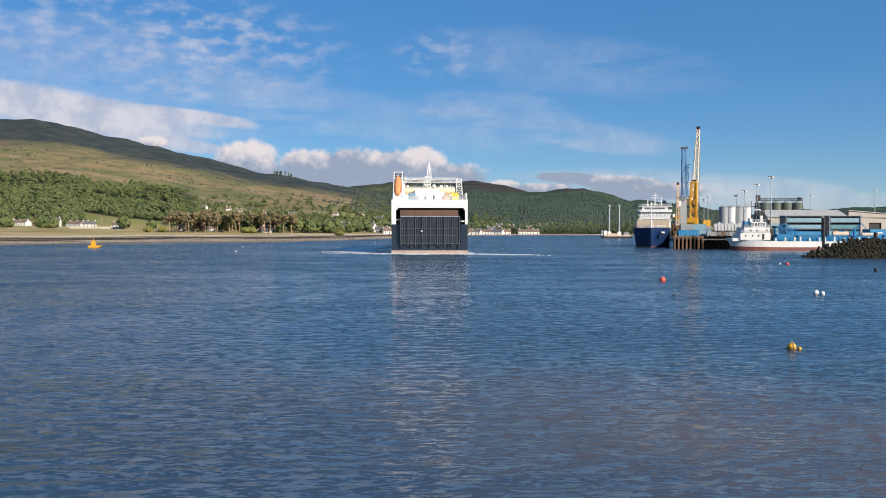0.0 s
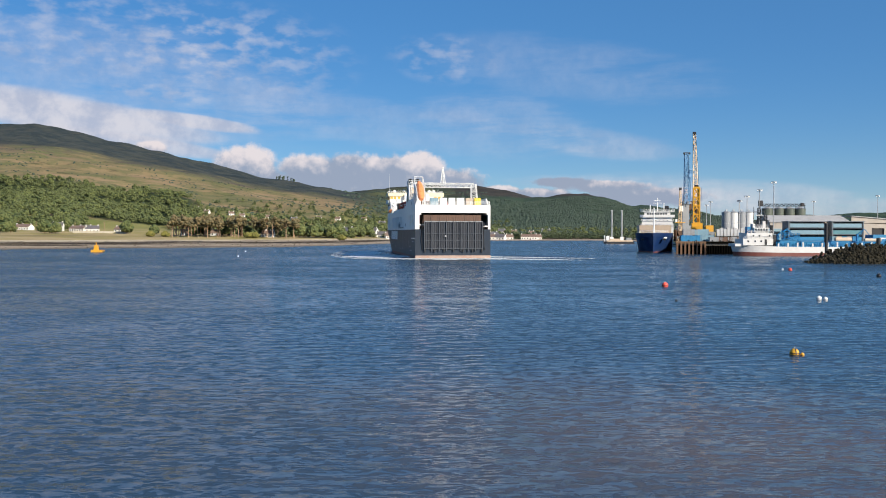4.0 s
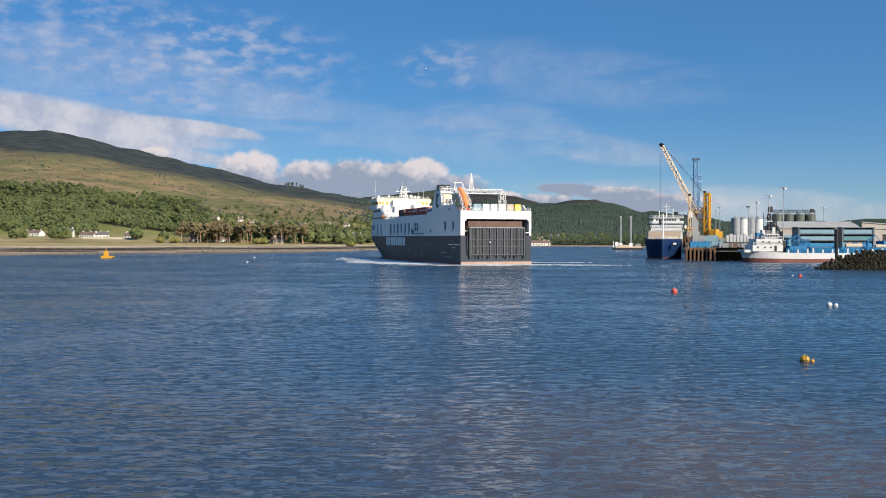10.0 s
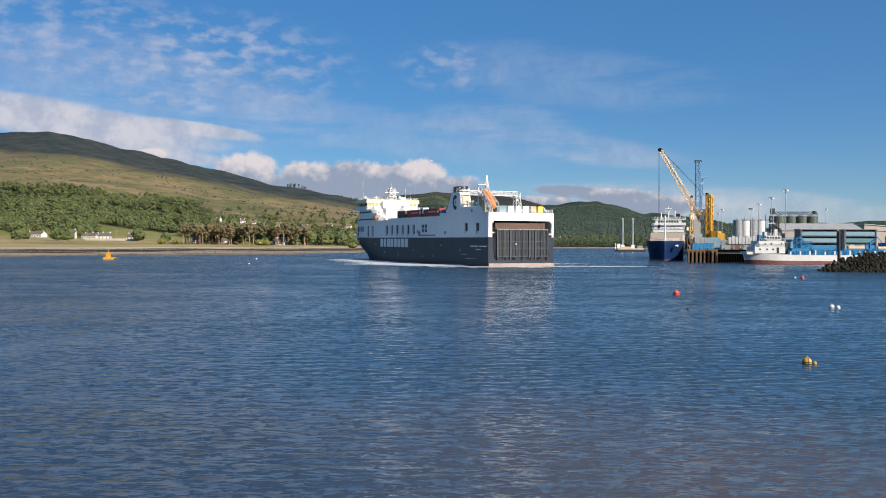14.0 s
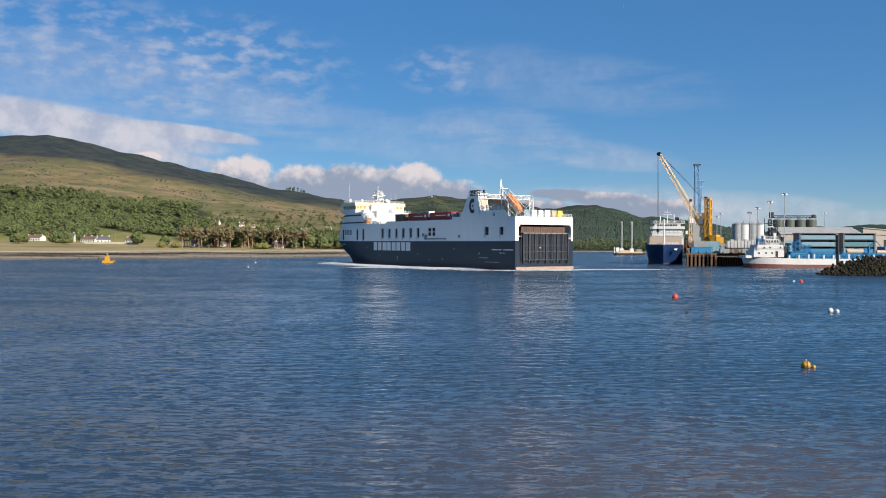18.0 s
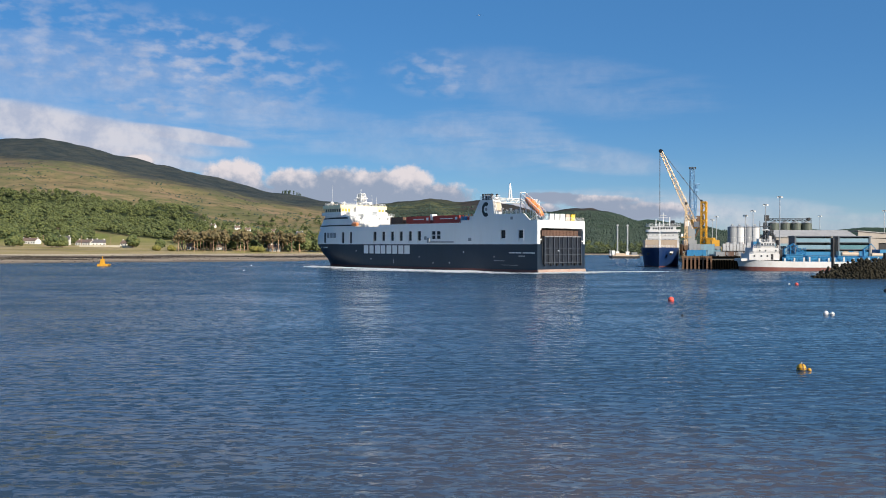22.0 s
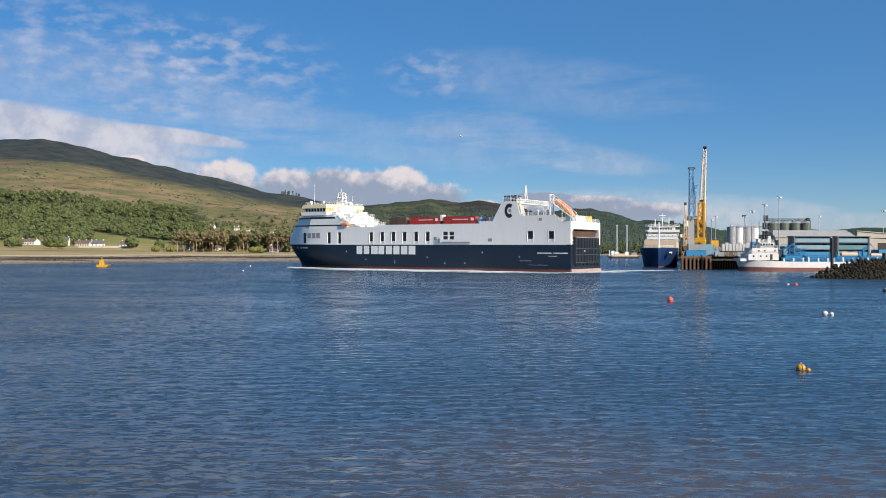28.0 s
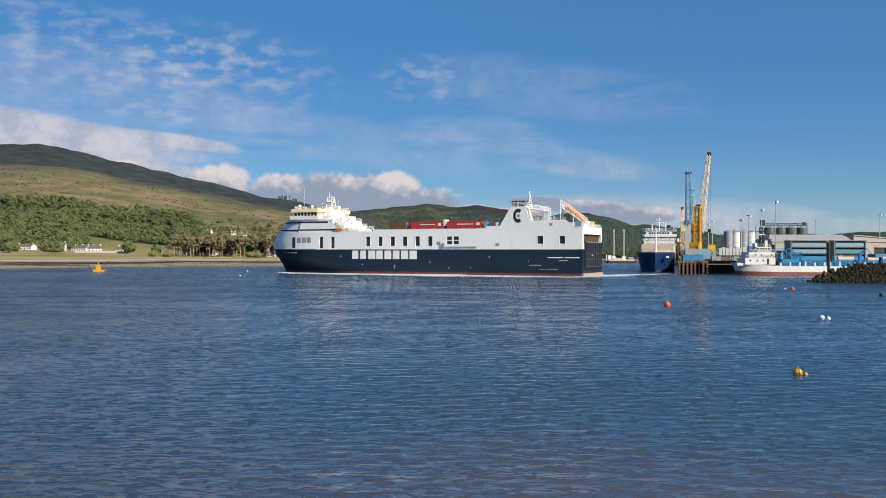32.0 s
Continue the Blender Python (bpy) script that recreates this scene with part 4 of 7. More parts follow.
    for y, z in ((8.6, 17.0), (6.8, 17.0), (1.0, 17.0), (-5.0, 17.0)):
        part("port_light", Shape().box(98.94, 99.0, y, y + 0.7, z, z + 0.7), GLASS, top)
    for x0, x1, y0, y1, z0, z1 in ((103.2, 107, 2.0, 6.5, 19.4, 22.4), (106.0, 110, -8.5, -3.0, 21.6, 23.4), (107.4, 110, 7.4, 10.4, 21.6, 23.0)):
        part("stair_tower", Shape().box(x0, x1, y0, y1, z0, z1).box(x0 - 0.12, x1 + 0.1, y0 - 0.12, y1 + 0.12, z1, z1 + 0.1), WHITE, top, "white stair head")
    s = Shape()
    for z, x in ((18.2, 98.6), (19.4, 102.0), (21.6, 104.6)):
        s.box(x, x + 0.9, -11.5, 12.2, z - 0.12, z + 0.03)
        railing(s, [(x + 4, 12.1, z), (x, 12.1, z), (x, -11.4, z)], 1.1, 0.05, 1.3)
        for y in (-11, -4, 4.4, 11.9):
            s.rod((x + 0.2, y, 16.3), (x + 0.2, y, z), 0.13)
    railing(s, [(91.0, 12.2, 16.7), (102, 12.2, 16.7)], 1.1, 0.06, 1.2)
    for x0, z0 in ((94.6, 16.4), (99.4, 18.2), (102.6, 19.4)):
        for dy in (11.2, 12.0):
            s.rod((x0, dy, z0), (x0 + 3.4, dy, z0 + 2.3), 0.09, 5).rod((x0, dy, z0 + 1.0), (x0 + 3.4, dy, z0 + 3.3), 0.06, 5)
        for i in range(8):
            s.box(x0 + i * 0.43, x0 + 0.35 + i * 0.43, 11.2, 12.0, z0 + 0.2 + i * 0.28, z0 + 0.26 + i * 0.28)
    part("open_stairs", s, WHITE, top)
    for x, y in ((96.0, 9.6), (97.6, 9.6), (103.4, 11.0), (100.4, 10.4)):
        z = 16.3 if x < 99 else 18.2 if x < 102 else 19.4
        part("life_raft", Shape().rod((x - 0.6, y, z + 0.85), (x + 0.6, y, z + 0.85), 0.42, 10).box(x - 0.4, x - 0.3, y - 0.35, y + 0.35, z, z + 0.6).box(x + 0.3, x + 0.4, y - 0.35, y + 0.35, z, z + 0.6), WHITE, top, "white life raft canister on its cradle")
    part("rescue_boat", Shape().turned([(0.1, 0), (0.75, 0.6), (0.8, 3.2), (0.5, 4.2)], 10), ORANGE, top, "orange rescue boat in its cradle", True, pose(98.6, 12.6, 17.8, 0, 90, 0))
    part("rescue_davit", Shape().rod((99.5, 12.0, 16.4), (99.5, 12.6, 21.5), 0.16).rod((99.5, 12.6, 21.5), (101.5, 13.2, 21.0), 0.12).rod((101.0, 9, 18.2), (101.0, 9, 20.6), 0.3, 8).rod((101.0, 9, 20.4), (96.2, 10.4, 22.4), 0.2, 6, 0.12).rod((96.2, 10.4, 22.4), (96.2, 10.4, 20.9), 0.05, 4).rod((101.0, 9, 20.6), (97.8, 10.0, 21.8), 0.08, 5), WHITE, top)
    # lattice mast, radars, domes, whips
    s = Shape().lattice((113.0, 0, 25.4), (113.0, 0, 31.6), 1.7, 0.19, 5, (1, 0, 0), 1.0)
    s.rod((113.6, 0, 31.6), (113.6, 0, 33.6), 0.09).rod((113, -3.2, 29.6), (113, 3.2, 29.6), 0.2).rod((113, -1.7, 31.4), (113, 1.7, 31.4), 0.12)
    for y in (-2.4, 2.4):
        s.rod((113, y, 29.6), (113, y, 31.0), 0.09, 5)
    s.rod((116, -2.2, 28.8), (116.1, 2.0, 28.9), 0.16).rod((116, 0, 25.5), (116, 0, 28.8), 0.22).rod((110, -1.5, 27.6), (110, 1.5, 27.6), 0.14)
    s.box(111.6, 114.4, -1.6, 1.6, 29.4, 29.55).box(112.0, 114.0, -1.2, 1.2, 31.5, 31.65)
    part("signal_mast", s, WHITE, top, "white lattice mast with radar bars")
    for x, y, z, r in ((122.5, 9.0, 27.4, 0.75), (119, 5.0, 27.6, 0.6), (116.5, -6.5, 27.2, 0.75), (111.0, -3.0, 27.2, 0.9), (119.5, -9.0, 27.4, 0.7)):
        part("radome", Shape().turned([(0.25, 25.4), (0.25, z - r * 0.7), (r * 0.75, z - r * 0.6), (r, z), (r * 0.75, z + r * 0.7), (0.05, z + r)], 14, (x, y)), WHITE, top, "", True)
    for x, y, z in ((118.5, 11.5, 35.0), (116.0, -8.0, 31.5), (116.0, -10.5, 31.0)):
        part("whip_aerial", Shape().rod((x, y, 25.5), (x, y, z), 0.07, 5, 0.035), WHITE, top)
    s = Shape()
    for side in (1, -1):
        for x in (126, 129, 132):
            s.rod((x, 8 * side, 16.4), (x, 8 * side, 17.0), 0.2)
    part("mooring_bollards", s, GREY, top, kind="stuff")
    return top


ferry = build_ferry()


# ---- the harbour ----
QUAY_Z = 4.9


def lit_mast(x, d, top, base=QUAY_Z, heads=4, group="tall harbour lights"):
    """A tall tapered mast with a ring of floodlights."""
    ob = thing("harbour_light", "tall galvanised harbour light mast on the quay", "light mast", pose(x, d, base), group)
    h = top - base
    part("mast", Shape().rod((0, 0, 0), (0, 0, h), 0.28, 8, 0.14), GALV, ob)
    part("foot", Shape().box(-0.5, 0.5, -0.5, 0.5, 0, 0.5), CONCRETE, ob)
    part("head_frame", Shape().turned([(0.3, h - 0.3), (1.3, h - 0.2), (1.3, h), (0.3, h + 0.1)], 10), GALV, ob)
    for i in range(heads):
        a = 2 * math.pi * i / heads + 0.4
        c, s = math.cos(a), math.sin(a)
        part("floodlight", Shape().box(1.1 * c - 0.3, 1.1 * c + 0.3, 1.1 * s - 0.3, 1.1 * s + 0.3, h - 0.75, h - 0.25), WHITE, ob)
    return ob


def build_quay():
    x0, x1 = across(1194, 356), across(1297, 356)
    q = thing("quay", "concrete quay on rusty steel sheet piles", "quay", kind="structure")
    part("deck", Shape().prism([(x0, 358), (420, 358), (420, 560), (x0 + 56, 560)], 2, 3.6, QUAY_Z), CONCRETE, q)
    xm = across(1247, 356)
    part("deck_edge", Shape().box(x0 - 0.3, xm, 357.3, 358, 4.3, QUAY_Z + 0.25), RUST_PILE, q)
    # the quay's shaded stretch: edge, wall and fenders take the painted shade
    part("deck_edge", Shape().box(xm + 0.01, x1, 357.3, 358, 4.3, QUAY_Z + 0.25), QUAY_SHADE, q)
    part("sheet_wall", Shape().box(x0 + 0.3, 420, 358.6, 359.2, -4, 4.2), QUAY_SHADE, q, "quay wall coloured near-black for the shade on it")
    part("side_wall", Shape().prism([(x0 + 0.3, 359), (x0 + 1.2, 359), (x0 + 56.8, 560), (x0 + 55.9, 560)], 2, -4, 4.2), RUST_PILE, q)
    n = 8
    for i in range(n):
        x = x0 + 0.4 + (xm - x0 - 0.8) * i / (n - 1)
        part("pile", Shape().box(x - 0.36, x + 0.36, 357.2, 357.6, -4, 4.5).box(x - 0.1, x + 0.1, 357.6, 358.5, -4, 4.4), RUST_PILE, q, "" if i else "rusty steel fender pile")
    for i in range(12):
        x = xm + 0.5 + (x1 - xm) * i / 11
        part("timber_fender", Shape().box(x - 0.2, x + 0.2, 358.1, 358.6, -3, 4.3), QUAY_SHADE, q)
    for i in range(7):
        x = x0 + 2 + i * 3.2
        part("bollard", Shape().turned([(0.25, QUAY_Z), (0.22, QUAY_Z + 0.5), (0.36, QUAY_Z + 0.6), (0.3, QUAY_Z + 0.75)], 8, (x, 358.8)), BLACK, q)


def build_cargo_ship():
    """A blue coaster seen bow on: x to the right of the stem, y aft from it."""
    ob = thing("cargo_ship", "blue cargo ship with cream hatches moored at the quay", "cargo ship", pose(across(1152, 386), 386, 0, 0, 0, -14.5))
    hb, length = 8.1, 92.0

    def half(y, z):
        k = np.clip(z / 8.2, 0, 1)
        s0 = -2.4 * k
        s = np.clip((y - s0) / (26 - 9 * k), 0, 1)
        return hb * (0.9 + 0.12 * k) * (1 - (1 - s) ** (1.25 + 1.0 * k)) ** (1.0 - 0.12 * k)

    def band(levels):
        s = Shape()
        n, v, f = 24, [], []
        for z in levels:
            k = np.clip(z / 8.2, 0, 1)
            ys = [-2.4 * k + 27 * (i / n) ** 1.7 for i in range(n)] + [length]
            top = z
            v += [(-half(y, z), y, top) for y in ys] + [(half(y, z), y, top) for y in ys]
        m = n + 1
        for j in range(len(levels) - 1):
            a, b = j * 2 * m, (j + 1) * 2 * m
            for i in range(n):
                f += [(a + i, a + i + 1, b + i + 1, b + i), (a + m + i + 1, a + m + i, b + m + i, b + m + i + 1)]
            f.append((a + n, a + m + n, b + m + n, b + n))
        a = (len(levels) - 1) * 2 * m
        f += [(a + i, a + i + 1, a + m + i + 1, a + m + i) for i in range(n)]
        return s.solid(v, f)

    part("hull", band((0.45, 2, 3.5, 6, 7.2)), HULL_BLUE, ob, "scuffed blue steel hull", True)
    part("boot_topping", band((-3, -0.5, 0.45)), BOOT, ob)
    s = Shape()
    for side in (-1, 1):
        ys = [-2.4 + 17 * (i / 20) ** 1.7 for i in range(21)]
        for a, b in zip(ys, ys[1:]):
            ha, hb2 = half(a, 8.2) * side, half(b, 8.2) * side
            ha7, hb7 = half(a, 7.2) * side, half(b, 7.2) * side
            s.solid([(ha7, a, 7.1), (hb7, b, 7.1), (hb2, b, 8.5), (ha, a, 8.5), (ha7 * 0.97, a + 0.2, 7.1), (hb7 * 0.97, b + 0.2, 7.1), (hb2 * 0.97, b + 0.2, 8.5), (ha * 0.97, a + 0.2, 8.5)],
                    [(0, 1, 2, 3), (7, 6, 5, 4), (3, 2, 6, 7), (0, 4, 5, 1)])
    part("bulwark", s, HULL_BLUE, ob)
    part("bow_mark", Shape().solid([(half(3.2, 6.6) + 0.05, 3.2, 6.0), (half(5.6, 6.6) + 0.05, 5.6, 6.0), (half(5.6, 7.0) + 0.07, 5.6, 6.8), (half(3.2, 7.0) + 0.07, 3.2, 6.8)], [(0, 1, 2, 3)]), WHITE, ob, "white painted bar")
    for x in (-5.2, 4.2):
        part("hawse", Shape().box(x, x + 1, 1.1, 2.4, 5.3, 6.2), BLACK, ob)
    for i in range(3):
        y = 14 + i * 18
        part("hatch", Shape().box(-6.6, 6.6, y, y + 17, 7.1, 10.2).box(-6.9, 6.9, y - 0.3, y + 17.3, 10.2, 11.0), CREAM, ob, "cream hatch coaming and cover")
        s = Shape()
        for k in range(9):
            s.box(-6.6 + k * 1.6, -6.4 + k * 1.6, y - 0.2, y, 7.1, 10.6)
        part("coaming_stays", s, CREAM, ob, kind="stuff")
    part("breakwater", Shape().box(-7.4, 7.4, 10.4, 10.8, 7.1, 11.9), CREAM, ob)
    part("foremast", Shape().rod((0, 6, 7.1), (0, 6, 19.6), 0.45, 8, 0.28).rod((-1.3, 6, 17.5), (1.3, 6, 17.5), 0.1).rod((-1.3, 6, 17.5), (-1.3, 6, 18.6), 0.08), WHITE, ob, "white foremast", True)
    part("bow_railing", railing(Shape(), [(-6.2, 6, 8.5), (-3, 0.5, 8.5), (0, -2.2, 8.5), (3, 0.5, 8.5), (6.2, 6, 8.5)], 1.0, 0.05, 1.4), WHITE, ob)
    part("windlass", Shape().rod((-2.8, 4.4, 8.2), (-1.0, 4.4, 8.2), 0.6, 10).rod((1.0, 4.4, 8.2), (2.8, 4.4, 8.2), 0.6, 10), GREY, ob)
    part("superstructure", Shape().box(-8.0, 8.0, 74.6, 88, 7.1, 12.0).box(-7.6, 7.6, 74.5, 88, 12.0, 14.6).box(-7.2, 7.2, 74.3, 88, 14.6, 17.0).box(-6.4, 6.4, 73.8, 87, 17.0, 19.4), WHITE, ob, "white stepped bridge block")
    for x, z in ((8.3, 11.9), (8.0, 14.5)):
        part("deck_ledge", railing(Shape().box(-x, x, 74.2, 88, z, z + 0.2), [(-x, 74.3, z + 0.2), (x, 74.3, z + 0.2)], 1.0, 0.07, 1.6), WHITE, ob)
    part("bridge_wing", Shape().box(-8.6, 8.6, 73.4, 78, 16.4, 17.7).box(-8.6, 8.6, 73.4, 80, 19.2, 19.5), WHITE, ob)
    for i in range(8):
        part("bridge_window", Shape().box(-5.1 + i * 1.3, -4.2 + i * 1.3, 73.74, 73.8, 17.8, 18.7), GLASS, ob)
    for i in range(6):
        for z in (9.5, 12.2, 14.6):
            part("port_light", Shape().box(-5.2 + i * 2.0, -4.85 + i * 2.0, 74.2, 75.9, z, z + 0.5), GLASS, ob)
    s = railing(Shape(), [(-8.5, 73.5, 19.5), (8.5, 73.5, 19.5)], 1.1, 0.07, 1.5)
    s.rod((0, 77, 19.5), (0, 77, 26.4), 0.3, 6, 0.15).rod((-2.2, 77, 23.8), (2.2, 77, 23.8), 0.12).rod((3.2, 77, 19.5), (3.2, 77, 24), 0.2).rod((-3.6, 77, 19.5), (-3.6, 77, 23), 0.25).rod((-1.6, 76, 25), (1.6, 76.4, 25), 0.16)
    part("radar_mast", s, WHITE, ob)
    part("funnel", Shape().box(3.6, 5.6, 84, 87, 19.2, 22.6), BLACK, ob)


def build_barge():
    d = 700
    ob = thing("work_barge", "low work barge with two tall pale spud legs", "barge", pose(across(1090, d), d, 0))
    part("hull", Shape().prism([(-11.5, 1.6), (-10, 0.0), (-10, -1.5), (11.5, -1.5), (11.5, 1.6)], 1, -5, 5), BLACK, ob, "dark steel hull")
    part("deck_house", Shape().box(-9.5, 10.5, -4, 4, 1.6, 2.6).box(-7, 1, -3, 3, 2.6, 3.8), CREAM, ob)
    for x in (-5.2, 2.6):
        part("spud_leg", Shape().rod((x, 0, -3), (x, 0, 25.6), 0.62, 8).box(x - 0.8, x + 0.8, -0.8, 0.8, 25.2, 26.2), GALV, ob, "pale steel leg", True)
        part("leg_guide", Shape().box(x - 1.2, x + 1.2, -1.2, 1.2, 1.6, 5.2), WHITE, ob)
    part("wheelhouse", Shape().box(-9.6, -7.2, -1.4, 1.4, 2.6, 6.0), WHITE, ob)
    part("marker_post", Shape().rod((-11.5, -3, 1.6), (-11.5, -3, 6.5), 0.35, 6), WHITE, ob)
    part("cabin", Shape().box(6.0, 10.0, -2, 2, 2.6, 4.6), GREY, ob)


def build_harbour_crane():
    """The yellow mobile crane: the upper works slew on the chassis."""
    d = 420
    ob = thing("harbour_crane", "yellow mobile harbour crane with pale lattice boom, slewing over the ship", "crane", pose(across(1227.5, d), d, QUAY_Z))
    part("chassis", Shape().box(-5.5, 5.5, -3.2, 3.2, 1.2, 3.0), YELLOW, ob, "yellow chassis")
    for i in range(5):
        for y in (-2.9, 2.9):
            part("wheel", Shape().rod((-4.4 + i * 2.2, y - 0.35, 0.75), (-4.4 + i * 2.2, y + 0.35, 0.75), 0.75, 12), BLACK, ob)
    for x in (-6.5, 6.5):
        for y in (-5.5, 5.5):
            part("outrigger", Shape().box(min(x, x * 0.6), max(x, x * 0.6), y - 0.4, y + 0.4, 0.9, 1.7).box(x - 0.9, x + 0.9, y - 0.9, y + 0.9, 0, 0.4).rod((x, y, 0.4), (x, y, 1.2), 0.25), YELLOW, ob)
            part("outrigger_arm", Shape().rod((x * 0.6, math.copysign(3.0, y), 1.7), (x * 0.9, y, 1.4), 0.4), YELLOW, ob)
    part("slew_ring", Shape().turned([(2.1, 3.0), (2.1, 3.6)], 20), BLACK, ob)
    top = part("upper_works", Shape().box(-2.3, 2.3, -2.6, 5.0, 3.6, 5.0).box(-2.4, 2.4, 2.4, 5.6, 5.0, 8.2), YELLOW, ob, "yellow machinery house")
    h = 24.8
    s = Shape()
    for x in (-1.35, 1.35):
        for y in (-0.3, 1.8):
            s.box(x - 0.26, x + 0.26, y - 0.26, y + 0.26, 5.0, h)
    for z in (5.2, 8.0, 12.0, 16.0, 20.0, h - 0.5):
        s.box(-1.61, 1.61, -0.58, -0.1, z, z + 0.5).box(-1.61, 1.61, 1.6, 2.08, z, z + 0.5)
        s.box(-1.6, -1.15, -0.5, 2.0, z, z + 0.5).box(1.15, 1.6, -0.5, 2.0, z, z + 0.5)
    for i, z in enumerate((5.6, 9.8, 13.8, 17.8, 21.3)):
        for x in (-1.4, 1.4):
            s.rod((x, -0.3, z), (x, 1.8, z + 3.4), 0.17, 4)
        for y in (-0.3, 1.8):
            s.rod((-1.3, y, z), (1.3, y, z + 3.4), 0.17, 4).rod((1.3, y, z), (-1.3, y, z + 3.4), 0.17, 4)
    s.box(-1.5, -0.2, 1.3, 1.5, 5.0, h)
    part("tower", s, YELLOW, top, "yellow box-frame tower")
    part("cab", Shape().box(-1.5, 1.5, -3.6, -1.0, 13.2, 15.8), GREY, top, "operator's cab")
    part("cab_window", Shape().box(-1.3, 1.3, -3.68, -3.6, 13.8, 15.4), GLASS, top)
    part("tower_head", Shape().box(-1.3, 1.3, -0.5, 1.9, h, h + 0.4), YELLOW, top)
    part("head_sheaves", Shape().rod((-0.9, -0.4, h + 0.8), (0.9, -0.4, h + 0.8), 0.5, 10), BLACK, top)
    # the boom lies along x of its own space, and luffs about its foot
    boom = part("boom", Shape().lattice((0, 0, 0), (40, 0, 0), 1.25, 0.15, 24, (0, 1, 0), 0.6), PALE_LATTICE, top, "pale faded lattice boom")
    part("boom_foot", Shape().rod((-0.4, 0, 0), (4.2, 0, 0), 0.9, 6), YELLOW, boom)
    part("boom_head", Shape().rod((40.3, -0.8, 0), (40.3, 0.8, 0), 0.9, 12), BLACK, boom, "dark boom head sheaves")
    part("stay_ropes", Shape().rod((39.6, -0.6, 0.5), (9.0, -1.1, 7.5), 0.07, 4).rod((39.6, 0.6, 0.5), (9.0, 1.1, 7.5), 0.07, 4), BLACK, boom, kind="stuff")
    ropes = part("hoist_ropes", Shape().rod((-0.6, 0, 0), (-0.6, 0, -36), 0.06, 4).rod((0.6, 0, 0), (0.6, 0, -36), 0.06, 4), BLACK, top, kind="stuff")
    part("hook_block", Shape().box(-0.7, 0.7, -0.4, 0.4, -37.6, -36).rod((0, 0, -37.6), (0, 0, -38.6), 0.2), BLACK, ropes, "dark hook block")
    part("counterweight", Shape().box(-2.2, 2.2, 5.0, 6.4, 3.8, 7.0), YELLOW, top)
    part("ladder", railing(Shape(), [(-2.1, 1.0, 5), (-2.1, 1.0, 5.01)], h - 5, 0.08, 1), GALV, top)
    return ob, top, boom, ropes


def build_second_crane():
    d = 436
    ob = thing("harbour_crane", "grey harbour crane with raised blue lattice boom, standing on the quay", "crane", pose(across(1207.5, d), d, QUAY_Z))
    part("chassis", Shape().box(-4.5, 4.5, -3, 3, 0.8, 3.2), GREY, ob)
    for i in range(4):
        for y in (-2.7, 2.7):
            part("wheel", Shape().rod((-3.4 + i * 2.2, y - 0.35, 0.75), (-3.4 + i * 2.2, y + 0.35, 0.75), 0.75, 12), BLACK, ob)
    part("tower", Shape().box(-1.6, 1.6, -1.6, 1.6, 3.2, 19.0).box(-2.2, 2.6, -2.0, 2.0, 17.6, 18.6), GREY, ob, "grey plated tower")
    part("machine_house", Shape().box(-2.6, 2.6, -1, 6.0, 3.2, 7.2), GREY, ob)
    part("cab", Shape().box(-3.4, -1.6, -2.6, 0, 14.0, 16.6), WHITE, ob)
    z1 = level(264, d) - QUAY_Z
    part("boom", Shape().lattice((0.2, -2.0, 17.5), (-0.5, -4.0, z1), 1.15, 0.17, 16, (1, 0, 0), 0.85), LATTICE_BLUE, ob, "blue lattice boom")
    part("boom_head", Shape().box(-2.0, 1.2, -4.6, -3.4, z1 - 0.4, z1 + 0.5), BLACK, ob)
    zt = level(291, d) - QUAY_Z
    part("jib", Shape().lattice((2.2, 2.0, 10.0), (3.4, 2.5, zt), 0.45, 0.13, 14, (1, 0, 0), 0.35).rod((2.2, 2.5, zt), (5.0, 2.5, zt + 0.3), 0.35, 6).box(2.4, 4.2, 1.9, 3.1, zt - 3.4, zt - 2.2), LATTICE_BLUE, ob)
    part("brace", Shape().box(2.0, 6.2, -0.5, 2.0, 14.5, 19.0).rod((2.0, 0, 9), (5.0, 0, 15), 0.4), RUST_PILE, ob)


def build_portal():
    d = 405
    ob = thing("ship_loader", "slender orange lattice loader frame beside the moored ship", "loader", pose(across(1199, d), d, QUAY_Z))
    z = level(326, d) - QUAY_Z
    part("mast", Shape().lattice((0, 0, 0), (0, 0, z), 0.8, 0.09, 16, (1, 0, 0), 0.3), PALE_LATTICE, ob)
    part("head", Shape().box(-0.5, 0.5, -0.5, 0.5, z - 0.3, z + 0.8), BLACK, ob)
    part("hopper", Shape().prism([(-1.8, 4.6), (1.8, 4.6), (0.8, 2.0), (-0.8, 2.0)], 1, -2, 2).box(-2.3, -2.0, -2, 2, 0, 5.2).box(2.0, 2.3, -2, 2, 0, 5.2), RUST_PILE, ob)
    part("walkway", Shape().box(-2.2, 2.2, -0.7, 0.7, 8.2, 8.5), YELLOW, ob)
    part("lamp_box", Shape().box(-2.2, -1.4, -0.5, 0.5, 8.5, 9.8), WHITE, ob)


